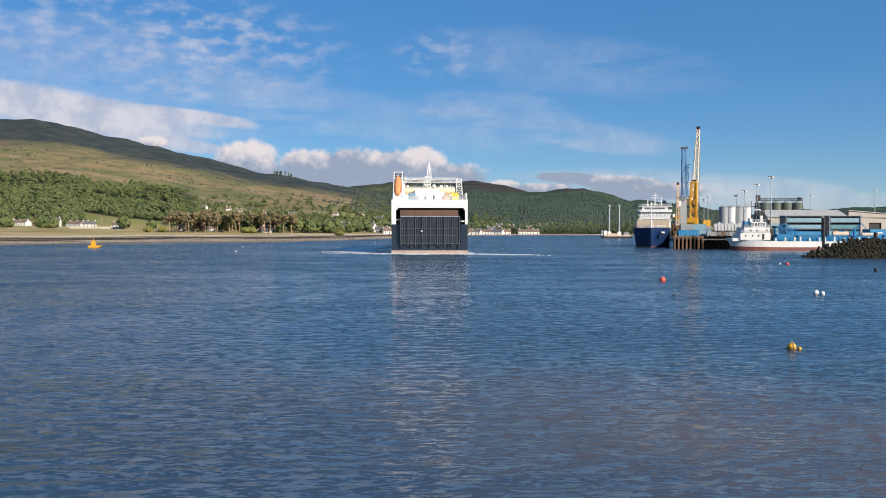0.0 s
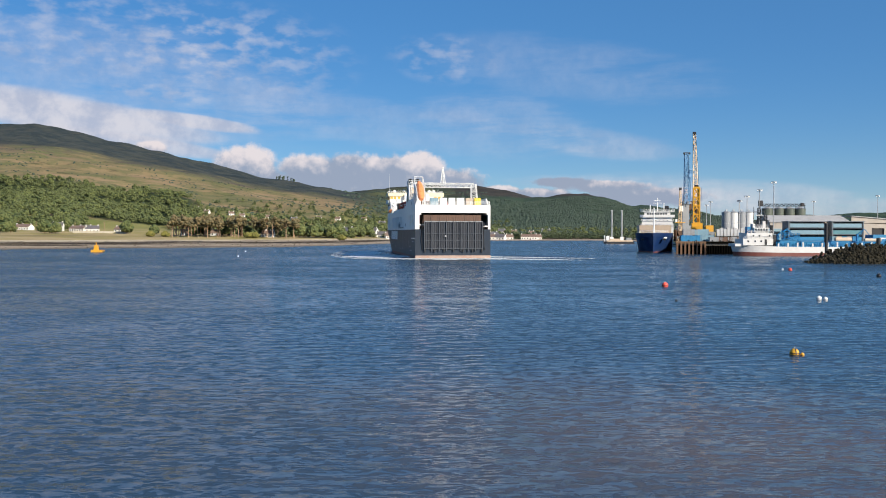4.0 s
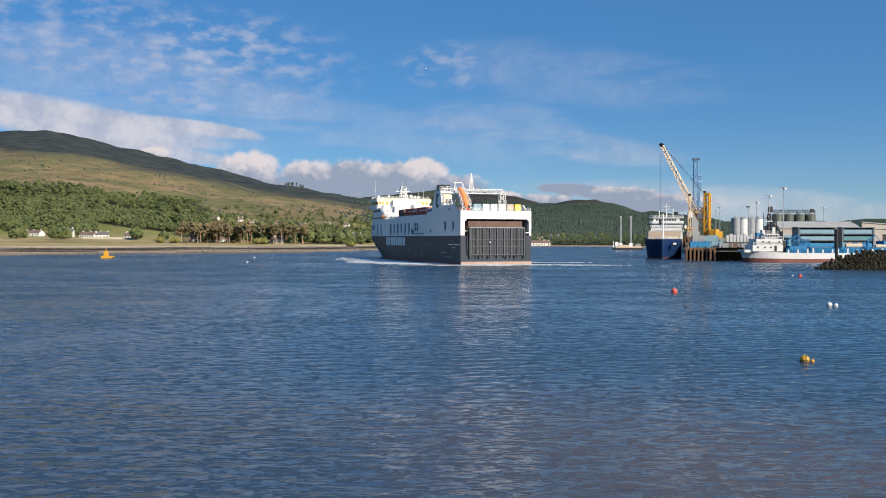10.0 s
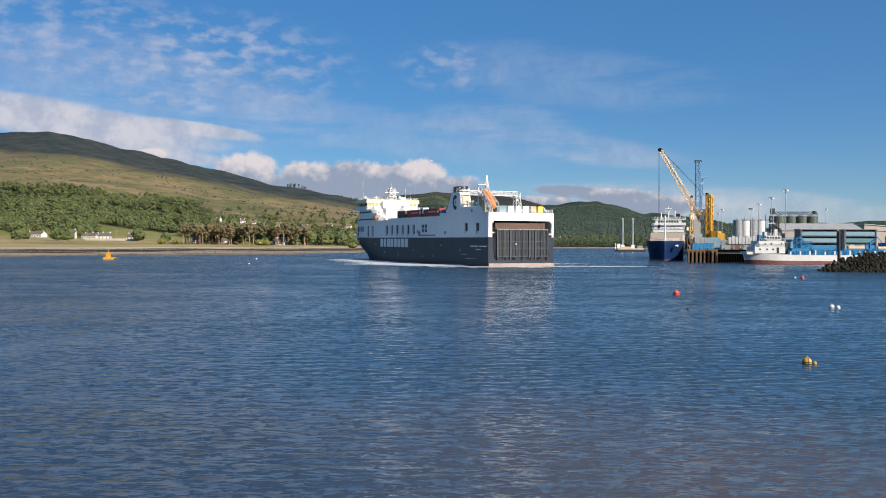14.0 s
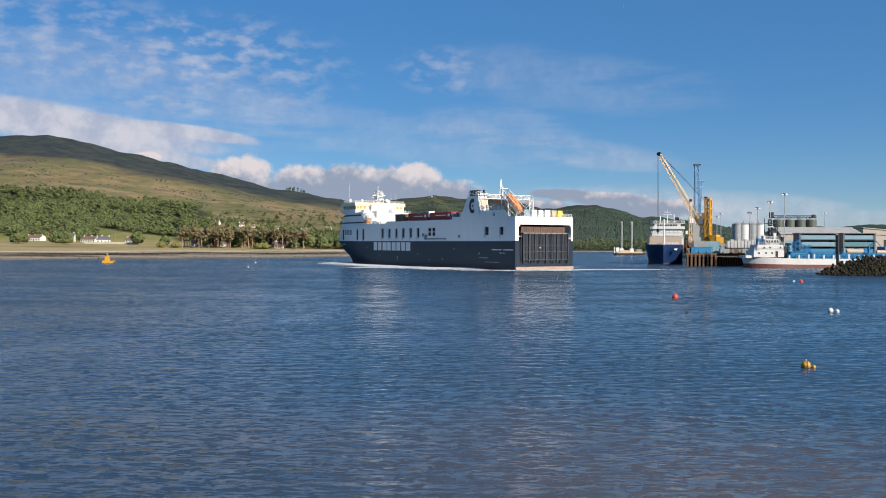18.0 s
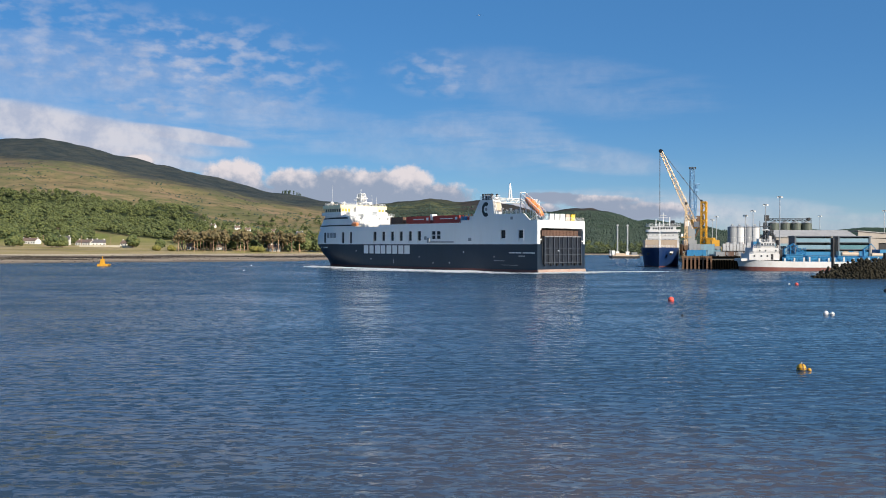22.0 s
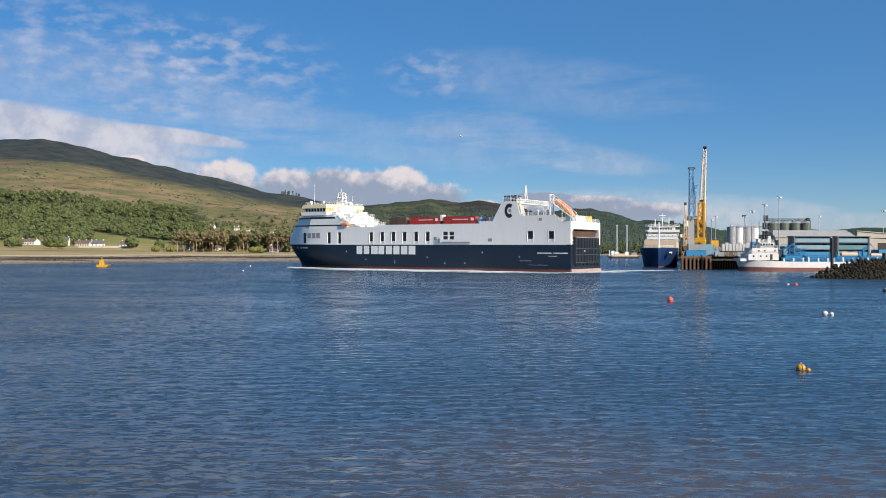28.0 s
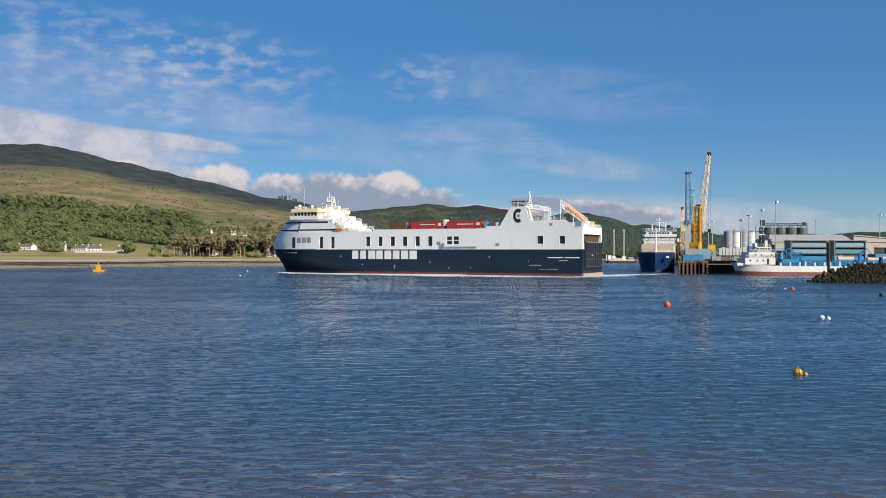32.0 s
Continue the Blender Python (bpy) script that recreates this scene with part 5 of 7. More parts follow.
def quay_box(x, d, w, h, z, mat, label, group="boxes on the quay"):
    ob = thing("shipping_container", label, "container", pose(x, d, z), group)
    part("body", Shape().box(-w / 2, w / 2, -1.15, 1.15, 0.06, h - 0.05), mat, ob)
    s = Shape()
    n = int(w / 0.6)
    for i in range(n):
        a = -w / 2 + 0.15 + (w - 0.3) * i / n
        s.box(a, a + 0.3, -1.22, -1.14, 0.15, h - 0.15)
    part("ribs", s, mat, ob, kind="stuff")
    s = Shape()
    for a in (-w / 2 - 0.02, w / 2 - 0.14):
        s.box(a, a + 0.16, -1.24, 1.24, 0, h)
    s.box(-w / 2, w / 2, -1.24, 1.24, h - 0.12, h).box(-w / 2, w / 2, -1.24, 1.24, 0, 0.12)
    part("corner_frame", s, mat, ob)
    return ob


def build_quay_goods():
    d = 392
    rng = random.Random(5)
    cols = ((BLUE, "blue shipping container"), (PALE_BLUE, "pale blue shipping container"), (GREY, "grey shipping container"), (RUSTY, "brown shipping container"))
    for z, row in ((0, ((1212, 0), (1228, 0), (1246, 1))), (2.6, ((1216, 2), (1236, 1)))):
        for u, c in row:
            quay_box(across(u, d), d, 6.06 if u != 1228 else 4.2, 2.6, QUAY_Z + z, cols[c][0], cols[c][1] + " on the quay")
    quay_box(across(1250, 400), 400, 4.6, 4.2, QUAY_Z, GREY, "tall grey bin standing on the quay")
    quay_box(across(1250, 400), 400, 3.3, 2.8, QUAY_Z + 4.2, YELLOW, "yellow hopper standing on a grey bin")
    # pale bulk bags in a row on a dark bank
    thing("stone_heap", "dark heap of bulk stone behind the quay", "heap", pose(across(1287, 400), 400, QUAY_Z), shape=Shape().prism([(-14, 0), (14, 0), (12, 2.2), (-11, 2.4)], 1, -4, 4), material=RUST_PILE)
    for i in range(9):
        x = across(1266 + i * 6.0, 394)
        h = 2.9 + 0.5 * (i % 2) + rng.random() * 0.3
        s = Shape().box(-0.6, 0.6, -0.7, 0.7, 0, h * 0.5).box(-0.66, 0.62, -0.75, 0.7, h * 0.5 + 0.05, h)
        thing("bulk_bag", "pale grey square bulk bags stacked in a column", "bag", pose(x, 394, QUAY_Z + 2.3), "bulk bags in a row", shape=s, material=GALV)
        thing("bag_plinth", "dark stacked blocks under the bags", "block", pose(x, 394, QUAY_Z), "blocks under the bags", shape=Shape().box(-0.8, 0.8, -0.9, 0.9, 0, 2.3), material=DARK)
    for i in range(5):
        quay_box(across(1262 + i * 16, 388), 388, 5.6, 1.9, QUAY_Z, RUSTY if i % 2 else GREY, "dull low skip on the quay", "skips on the quay")


def build_white_ship():
    """A small white dredger, port side to the camera: x runs aft from its bow house end."""
    d = 338
    x0 = across(1294, d)
    ob = thing("white_coaster", "small white workship with red boot topping and blue deck gear", "ship", pose(x0, d, 0))
    n = 66

    def half(x, z):
        k = np.clip(z / 4, 0, 1)
        s = np.clip((x + 1.5 * k) / 14, 0, 1)
        return 5.6 * (1 - (1 - s) ** 2.2) ** 0.7

    def band(levels, tops=None):
        v, f, m = [], [], 30
        for z in levels:
            k = np.clip(z / 4, 0, 1)
            xs = [-1.5 * k + 20 * (i / (m - 1)) ** 1.5 for i in range(m)] + [n]
            sheer = [max(0, (22 - x) / 22) ** 1.6 * 1.0 * k for x in xs]
            v += [(x, -half(x, z), z + h) for x, h in zip(xs, sheer)] + [(x, half(x, z), z + h) for x, h in zip(xs, sheer)]
        m += 1
        for j in range(len(levels) - 1):
            a, b = j * 2 * m, (j + 1) * 2 * m
            for i in range(m - 1):
                f += [(a + i, a + i + 1, b + i + 1, b + i), (a + m + i + 1, a + m + i, b + m + i, b + m + i + 1)]
            f.append((a + m - 1, a + 2 * m - 1, b + 2 * m - 1, b + m - 1))
        a = (len(levels) - 1) * 2 * m
        f += [(a + i, a + i + 1, a + m + i + 1, a + m + i) for i in range(m - 1)]
        return Shape().solid(v, f)

    part("hull", band((1.25, 2.2, 3.4)), SHIP_WHITE, ob, "white hull with rust weeps", True)
    part("boot_topping", band((-2, 0, 1.25)), BOOT, ob, "red boot topping")
    part("house", Shape().box(2.0, 13.2, -4.6, 4.6, 4.0, 6.4).box(3.4, 13.0, -4.4, 4.4, 6.4, 8.6).box(6.4, 11.6, -4.0, 4.0, 8.6, 10.6), SHIP_WHITE, ob, "white bridge house in three tiers")
    part("bulwark", Shape().box(-0.8, 3.0, -4.0, 4.0, 3.6, 4.6), SHIP_WHITE, ob)
    for i in range(5):
        part("window", Shape().box(6.6 + i * 1.0, 7.3 + i * 1.0, -4.06, -4.0, 9.4, 10.2), GLASS, ob)
    for x, z in ((3.6, 5.2), (6.2, 5.2), (8.4, 5.2), (5.6, 7.2), (7.8, 7.2), (11.6, 7.2)):
        part("port_light", Shape().box(x, x + 0.6, -4.66 if z < 6.6 else -4.46, -4.6 if z < 6.6 else -4.4, z, z + 0.6), GLASS, ob)
    part("door", Shape().box(10.0, 10.9, -4.67, -4.6, 4.1, 6.2), BLACK, ob)
    s = railing(Shape(), [(2.2, -4.5, 6.4), (13, -4.5, 6.4)], 1.0, 0.06, 1.5)
    railing(s, [(3.6, -4.3, 8.6), (12.9, -4.3, 8.6)], 1.0, 0.06, 1.5)
    railing(s, [(6.5, -3.9, 10.6), (11.5, -3.9, 10.6)], 1.0, 0.06, 1.4)
    part("house_railing", s, SHIP_WHITE, ob)
    s = Shape().lattice((9.5, 0, 10.6), (9.5, 0, 18.0), 0.5, 0.12, 7).rod((9.5, 0, 18), (9.5, 0, 20.5), 0.12).rod((7.6, 0, 16.5), (11.4, 0, 16.5), 0.14)
    s.rod((7.8, 1, 10.6), (7.8, 1, 18.5), 0.12).rod((11.0, -1, 10.6), (11.0, -1, 17.2), 0.14)
    s.lattice((12.2, 0.6, 8.6), (12.2, 0.6, 15.4), 0.4, 0.1, 6).rod((11.6, 0, 13.4), (13.4, 0, 13.4), 0.12).rod((9.5, -0.4, 14.0), (12.2, 0.2, 15.2), 0.07, 4)
    for k in range(4):
        s.rod((7.4 + k * 1.3, -2.0, 10.6), (7.4 + k * 1.3, -2.0, 12.4 + (k * 7 % 4) * 0.7), 0.07, 4)
    part("mast", s, BLACK, ob, "dark mast with aerials")
    part("radar", Shape().rod((8.2, -0.6, 15.2), (10.8, -0.6, 15.3), 0.2), SHIP_WHITE, ob)
    for a, b, c in ((6.6, 7.6, 12.0), (10.4, 11.5, 13.0)):
        part("roof_locker", Shape().box(a, b, -1.2, 1.2, 10.6, c), SHIP_WHITE, ob)
    part("funnel", Shape().box(4.6, 6.0, -1.2, 1.2, 8.6, 10.9), BLUE, ob, "blue funnel")
    # blue deck gear
    part("deck", Shape().box(13, n - 0.4, -5.2, 5.2, 3.3, 3.6), BLUE, ob)
    s = railing(Shape(), [(14, -5.4, 3.5), (n - 0.5, -5.4, 3.5)], 1.5, 0.1, 1.6)
    part("blue_railing", s, BLUE, ob)
    s = Shape()
    for i in range(24):
        x = 15 + i * 2.05
        s.prism([(x, 3.4), (x + 0.9, 3.4), (x + 0.5, 5.2), (x + 0.15, 5.2)], 1, -5.35, -5.0)
    part("rail_stays", s, BLUE, ob, kind="stuff")
    s = Shape()
    for i in range(17):
        x = 14.6 + i * 3.05 + (i * 7 % 3) * 0.5
        s.box(x, x + 0.55, -5.5, -5.2, 3.5, 4.7 + (i * 5 % 4) * 0.15)
    part("deck_fittings", s, SHIP_WHITE, ob, "white vent heads along the blue rail", kind="stuff")
    for i, (x, w, h) in enumerate(((16, 6, 2.2), (24, 8, 1.6), (35, 7, 1.8), (45, 8, 1.6), (56, 6, 2.0))):
        part("hatch", Shape().box(x, x + w, -4, 4, 3.6, 3.6 + h).box(x - 0.2, x + w + 0.2, -4.2, 4.2, 3.6 + h, 3.85 + h), BLUE, ob, "blue hatch cover")
    part("tank", Shape().rod((37, -2.8, 6.2), (43, -2.8, 6.2), 0.8, 12), CREAM, ob)
    part("tank", Shape().rod((48, -2.8, 6.0), (54, -2.8, 6.0), 0.7, 12), CREAM, ob)
    for x, lean in ((16.5, 3.2), (46.5, 2.2)):
        s = Shape().rod((x, 0, 3.6), (x, 0, 8.2), 0.5, 8).rod((x, 0, 8.0), (x + lean, -1, 10.2), 0.24, 6, 0.16).rod((x + lean, -1, 10.2), (x + lean + 3.2, -1, 6.4), 0.18, 6, 0.12).box(x - 1.4, x + 1.2, -1.4, 1.4, 3.6, 5.6)
        s.rod((x, 0, 6), (x + lean * 0.8, -1, 9.6), 0.12, 5)
        part("deck_crane", s, BLUE, ob, "blue knuckle-boom deck crane")
    part("gear_house", Shape().box(51.0, 58.0, -3.2, 3.2, 3.6, 8.0), BLUE, ob, "blue gear house")
    part("house_sign", Shape().box(53.6, 55.6, -3.26, -3.2, 6.4, 6.9), SHIP_WHITE, ob)
    part("frame_box", Shape().lattice((19, -2, 3.6), (19, -2, 9.5), 1.3, 0.14, 4).lattice((22.6, -2, 3.6), (22.6, -2, 8.5), 1.0, 0.12, 4), BLUE, ob)
    part("scrubber", Shape().box(13.6, 15.2, -2, 2, 3.6, 8.0).turned([(0.6, 8), (0.6, 11.5)], 10, (14.2, 0)), DARK, ob)


def build_racks():
    """Open three-tier racks of long grey and blue steel sections."""
    d = 372
    bays = ((1386, 1450), (1462, 1516))
    for k, (u0, u1) in enumerate(bays):
        x0, x1 = across(u0, d), across(u1, d)
        ob = thing("storage_rack", "dark steel rack stacked with long grey-blue sections", "rack", pose(0, d, QUAY_Z), "steel racks on the quay")
        for x in (x0, x1):
            part("upright", Shape().box(x - 0.28, x + 0.28, -3.4, 3.4, 0, 8.4), RACK if k or x == x0 else CREAM, ob)
        part("roof_beam", Shape().box(x0 - 0.6, x1 + 0.6, -3.6, 3.6, 8.3, 8.6), RACK, ob)
        part("back_panel", Shape().box(x0, x1, 3.0, 3.2, 0, 8.3), RACK, ob)
        for i, mat in enumerate((BLUE, TEAL if k else PALE_BLUE, PALE_BLUE)):
            z = 0.2 + i * 2.75
            for j in range(3):
                y = -3.1 + j * 2.0
                part("steel_section", Shape().box(x0 + 0.5 + 0.3 * j, x1 - 0.5, y, y + 1.7, z + 0.3, z + 1.9 - 0.15 * j), mat if j == 0 else RACK, ob)
            part("shelf", Shape().box(x0, x1, -3.2, 3.0, z - 0.05, z + 0.2), RACK, ob)
    for i, u in enumerate((1470, 1478, 1487, 1496, 1506)):
        quay_box(across(u, 364), 364, 2.0, 2.4, QUAY_Z, (PALE_BLUE, CREAM, BLUE, GREY, BLUE)[i], ("pale blue", "cream", "blue", "grey", "blue")[i] + " small box standing by the racks", "small boxes by the racks")


def build_sheds():
    d = 450
    ob = thing("warehouse", "long beige harbour warehouse with grey sheet roof", "warehouse", pose(0, d, QUAY_Z))
    x0, x1 = across(1358, d), across(1640, d)
    z1, z2 = level(384, d) - QUAY_Z, level(372.5, d + 11) - QUAY_Z
    part("wall", Shape().box(x0, x1, 0, 0.4, 0, z1).box(x0, x0 + 0.4, 0.4, 21.6, 0, z1).box(x1 - 0.4, x1, 0.4, 21.6, 0, z1).box(x0, x1, 21.6, 22, 0, z1), SHED, ob, "beige profiled sheet wall")
    s = Shape()
    for i in range(60):
        x = x0 + (x1 - x0) * i / 60
        s.box(x, x + 0.35, -0.08, 0, 0, z1)
    part("wall_ribs", s, SHED, ob, kind="stuff")
    part("roof", Shape().prism([(-0.6, z1), (11, z2), (22.6, z1), (22.6, z1 + 0.3), (11, z2 + 0.3), (-0.6, z1 + 0.3)], 0, x0 - 0.5, across(1500, d)), SHED_ROOF, ob, "pale grey sheet roof")
    part("gable", Shape().prism([(0, z1), (22, z1), (11, z2)], 0, x0, x0 + 0.4), SHED, ob)
    part("roof_vents", Shape().box(x0 + 10, x0 + 11, 8, 9, z1 + 1, z1 + 2.2).box(x0 + 34, x0 + 35, 10, 11, z1 + 1, z1 + 2.4), GREY, ob)
    d2 = 400
    ob = thing("transit_shed", "beige gable-ended transit shed with an open dark doorway", "shed", pose(0, d2, QUAY_Z))
    a, b, c = across(1499, d2), across(1720, d2), across(1608, d2)
    ze = level(385, d2) - QUAY_Z
    ze2 = level(373, d2) - QUAY_Z
    part("wall", Shape().box(a + 0.5, across(1537, d2), -0.3, 0.1, 0, ze).box(across(1559, d2), b, -0.3, 0.1, 0, ze).box(across(1537, d2), across(1559, d2), -0.3, 0.1, level(394, d2) - QUAY_Z, ze).box(a + 0.5, a + 0.9, 0, 9, 0, ze), SHED, ob, "beige sheet wall")
    part("gable", Shape().prism([(a + 0.5, ze), (b, ze - 1.6), (c, ze + 0.8), (across(1501, d2), ze2)], 1, -0.3, 0.1), SHED, ob)
    # dark panel behind the gap stands for the unlit inside of the shed
    part("doorway", Shape().box(across(1536, d2), across(1560, d2), 0.3, 0.6, 0, level(393, d2) - QUAY_Z), DARK, ob, "dark panel painted as the shade inside the doorway")
    part("roof", Shape().prism([(across(1500, d2), ze2), (c, ze + 0.9), (b, ze - 1.5), (b, ze - 1.2), (c, ze + 1.2), (across(1500, d2), ze2 + 0.3)], 1, -0.8, 9.5), SHED_ROOF, ob)
    d3 = 410
    ob = thing("site_office", "small blue-grey harbour office beside the racks", "office", pose(across(1366, d3), d3, QUAY_Z))
    part("wall", Shape().box(-3.4, 3.4, 0, 4, 0, 5.6), PALE_BLUE, ob)
    part("roof", Shape().box(-3.6, 3.6, -0.2, 4.2, 5.6, 5.9), SHED_ROOF, ob)
    part("window", Shape().box(-2.4, 2.4, -0.06, 0, 3.2, 4.4), GLASS, ob)


def build_silos():
    for u, r0 in ((1280.5, 4.2), (1293, 3.9), (1307, 3.9), (1320, 4.2)):
        d = 500
        r = 2.55
        z = level(363.5, d) - QUAY_Z
        ob = thing("white_silo", "tall off-white storage silo", "silo", pose(across(u, d), d, QUAY_Z), "white silos")
        part("shell", Shape().turned([(r, 0), (r, z - 1.2)], 24), SHIP_WHITE if u in (1293, 1320) else GREY, ob, "", True)
        part("cap", Shape().turned([(r + 0.1, z - 1.2), (r + 0.1, z - 0.9), (0.4, z)], 24), GREY, ob)
        part("vent", Shape().box(-0.4, 0.4, -0.4, 0.4, z - 0.2, z + 0.7), GALV, ob)
        part("seams", Shape().turned([(r + 0.03, 5), (r + 0.06, 5.1), (r + 0.03, 5.2)], 24).turned([(r + 0.03, 9), (r + 0.06, 9.1), (r + 0.03, 9.2)], 24), GALV, ob)
    d = 540
    zt = level(356, d) - QUAY_Z
    for u in (1353, 1372.5, 1391.5, 1410.5):
        r = 3.15
        ob = thing("grain_silo", "dull green corrugated grain silo with conical cap", "silo", pose(across(u, d), d, QUAY_Z), "green grain silos")
        part("shell", Shape().turned([(r, 0)] + [(r + 0.05 * (i % 2), 2 + i * 0.9) for i in range(int((zt - 3.2) / 0.9))] + [(r, zt - 1.2)], 24), SILO_GREEN, ob, "", True)
        part("cap", Shape().turned([(r + 0.15, zt - 1.2), (0.5, zt)], 24), GREY, ob, "grey conical cap")
        s = Shape()
        for i in range(8):
            a = i * math.pi / 4
            s.rod((r * math.cos(a), r * math.sin(a), 0), (r * math.cos(a), r * math.sin(a), zt - 1.2), 0.12, 4)
        part("ribs", s, SILO_GREEN, ob, kind="stuff")
    ob = thing("silo_gantry", "steel conveyor gantry along the silo tops", "gantry", pose(0, d, QUAY_Z))
    a, b = across(1340, d), across(1419, d)
    part("conveyor", Shape().lattice((a, 0, zt + 0.9), (b, 0, zt + 0.9), 0.7, 0.12, 24, (0, 1, 0)), DARK, ob)
    part("head_box", Shape().box(a - 0.8, a + 1.4, -1, 1, zt + 0.2, zt + 3.6), DARK, ob)
    part("head_box", Shape().box(b - 2.4, b - 0.8, -1, 1, zt + 0.4, zt + 2.2), DARK, ob)
    s = Shape()
    for i in range(6):
        x = a + (b - a) * i / 5
        s.rod((x, 0, 0), (x, 0, zt + 0.5), 0.2, 5)
    part("legs", s, DARK, ob)


def rock_mesh(seed, size):
    rng = random.Random(seed)
    bm = bmesh.new()
    bmesh.ops.create_icosphere(bm, subdivisions=1, radius=1.0)
    for v in bm.verts:
        k = 0.72 + 0.45 * rng.random()
        v.co = Vector((v.co.x * k * 1.15, v.co.y * k * 0.9, v.co.z * k * 0.75)) * size
    me = bpy.data.meshes.new("rock")
    bm.to_mesh(me)
    bm.free()
    me.materials.append(ROCK)
    return me


ROCK = surface("armour_rock", (0.042, 0.037, 0.024), 0.9, worn=(0.011, 0.011, 0.009), grain=1.6, amount=0.5, bump=0.06, vary=1.1)
ROCK.node_tree.nodes["Principled BSDF"].inputs["Specular IOR Level"].default_value = 0.15


def build_breakwater():
    rng = random.Random(12)
    d0 = 256
    xa, xb = across(1437, 250), across(1760, 250)
    ob = thing("breakwater", "rubble-mound breakwater of brown armour rocks", "breakwater")

    def height(x):
        return 5.1 * min(1.0, (x - xa) / 13.0) ** 0.75

    core = Shape()
    n = 30
    v, f = [], []
    for i in range(n + 1):
        x = xa + 1 + (xb - xa - 1) * i / n
        h = max(0.1, height(x) - 0.7)
        v += [(x, d0 - 7.0 * h / 5 - 0.5, -2), (x, d0 - 1.5, h), (x, d0 + 2.5, h), (x, d0 + 7.0 * h / 5, -2)]
    for i in range(n):
        for k in range(3):
            f.append((i * 4 + k, i * 4 + k + 1, i * 4 + k + 5, i * 4 + k + 4))
    part("core", core.solid(v, f), DARK, ob)
    meshes = [rock_mesh(i, 0.36) for i in range(8)]
    spots = []
    for i in range(92):
        x = xa + 0.4 + i * 0.39
        h = height(x)
        rows = max(2, int(h / 0.31) + 2)
        for j in range(rows):
            k = j / max(1, rows - 1)
            z = -0.2 + k * h
            y = d0 - (1 - k) * 7.0 * h / 5.1 - 1.2
            spots.append((x + rng.uniform(-0.4, 0.4), y + rng.uniform(-0.3, 0.3), z + rng.uniform(-0.25, 0.25)))
        spots.append((x, d0 + rng.uniform(-0.5, 2.5), h + rng.uniform(-0.3, 0.3)))
    fill = Shape()
    for n, (x, y, z) in enumerate(spots):
        m = pose(x, y, z, rng.uniform(0, 360), rng.uniform(0, 360), rng.uniform(0, 360)) @ Matrix.Diagonal((*[rng.uniform(0.7, 1.6)] * 3, 1))
        me = meshes[rng.randrange(8)]
        if n < 290:
            part("rock", me, None, ob, at=m)
        else:
            fill.solid([m @ v.co for v in me.vertices], [tuple(p.vertices) for p in me.polygons])
    part("rock_fill", fill, ROCK, ob, kind="stuff")
    for u, top, d, w in ((1457.5, 385, 262, 0.45), (1549.5, 411, 262, 0.6)):
        thing("mooring_post", "dark tarred wooden mooring post behind the breakwater", "post", pose(across(u, d), d, -3), "mooring posts", shape=Shape().turned([(w, 0), (w, level(top, d) + 2.8), (w * 0.8, level(top, d) + 3)], 10), material=BLACK)


build_quay()
build_cargo_ship()
build_barge()
harbour_crane, crane_top, crane_boom, crane_ropes = build_harbour_crane()
build_second_crane()
build_portal()
build_quay_goods()
build_white_ship()
build_racks()
build_sheds()
build_silos()
for u, v, d in ((1303.5, 345, 430), (1317, 337, 425), (1339, 326, 415), (1364, 312, 385), (1434.5, 346, 560), (1547.5, 336, 560), (1245.5, 353, 560), (1252.5, 347, 560)):
    lit_mast(across(u, d), d, level(v, d))
build_breakwater()


# ---- the far shore ----
def clump(v, f, c, r, rng, squash=0.8):
    """One small uneven ball of leaves, added to the lists."""
    t = (1 + 5 ** 0.5) / 2
    base = [(-1, t, 0), (1, t, 0), (-1, -t, 0), (1, -t, 0), (0, -1, t), (0, 1, t), (0, -1, -t), (0, 1, -t), (t, 0, -1), (t, 0, 1), (-t, 0, -1), (-t, 0, 1)]
    tri = [(0, 11, 5), (0, 5, 1), (0, 1, 7), (0, 7, 10), (0, 10, 11), (1, 5, 9), (5, 11, 4), (11, 10, 2), (10, 7, 6), (7, 1, 8), (3, 9, 4), (3, 4, 2), (3, 2, 6), (3, 6, 8), (3, 8, 9), (4, 9, 5), (2, 4, 11), (6, 2, 10), (8, 6, 7), (9, 8, 1)]
    n = len(v)
    for x, y, z in base:
        k = r * rng.uniform(0.28, 0.74)
        v.append((c[0] + x * k, c[1] + y * k, c[2] + z * k * squash))
    f += [(a + n, b + n, d + n) for a, b, d in tri]


def crown_mesh(name, spots, material, seed, squash=0.8):
    """Many clumps in one mesh: (x, y, z, radius)."""
    rng = random.Random(seed)
    v, f = [], []
    for x, y, z, r in spots:
        clump(v, f, (x, y, z), r, rng, squash)
    me = bpy.data.meshes.new(name)
    me.from_pydata(v, [], f)
    me.shade_smooth()
    me.materials.append(material)
    return me


def crown_spots(rng, x, y, z, h, w, n, low=0.35):
    """Clumps for one broad crown of height h and width w."""
    out = []
    for i in range(n):
        a, k = rng.uniform(0, 2 * math.pi), rng.random() ** 0.5
        q = rng.uniform(low, 1.0)
        wide = w / 2 * math.sin(math.pi * min(0.97, 0.25 + 0.72 * (q - low) / (1 - low))) ** 0.7
        out.append((x + wide * k * math.cos(a), y + wide * k * math.sin(a), z + h * (0.08 + 0.86 * q), w * rng.uniform(0.09, 0.19)))
    return out


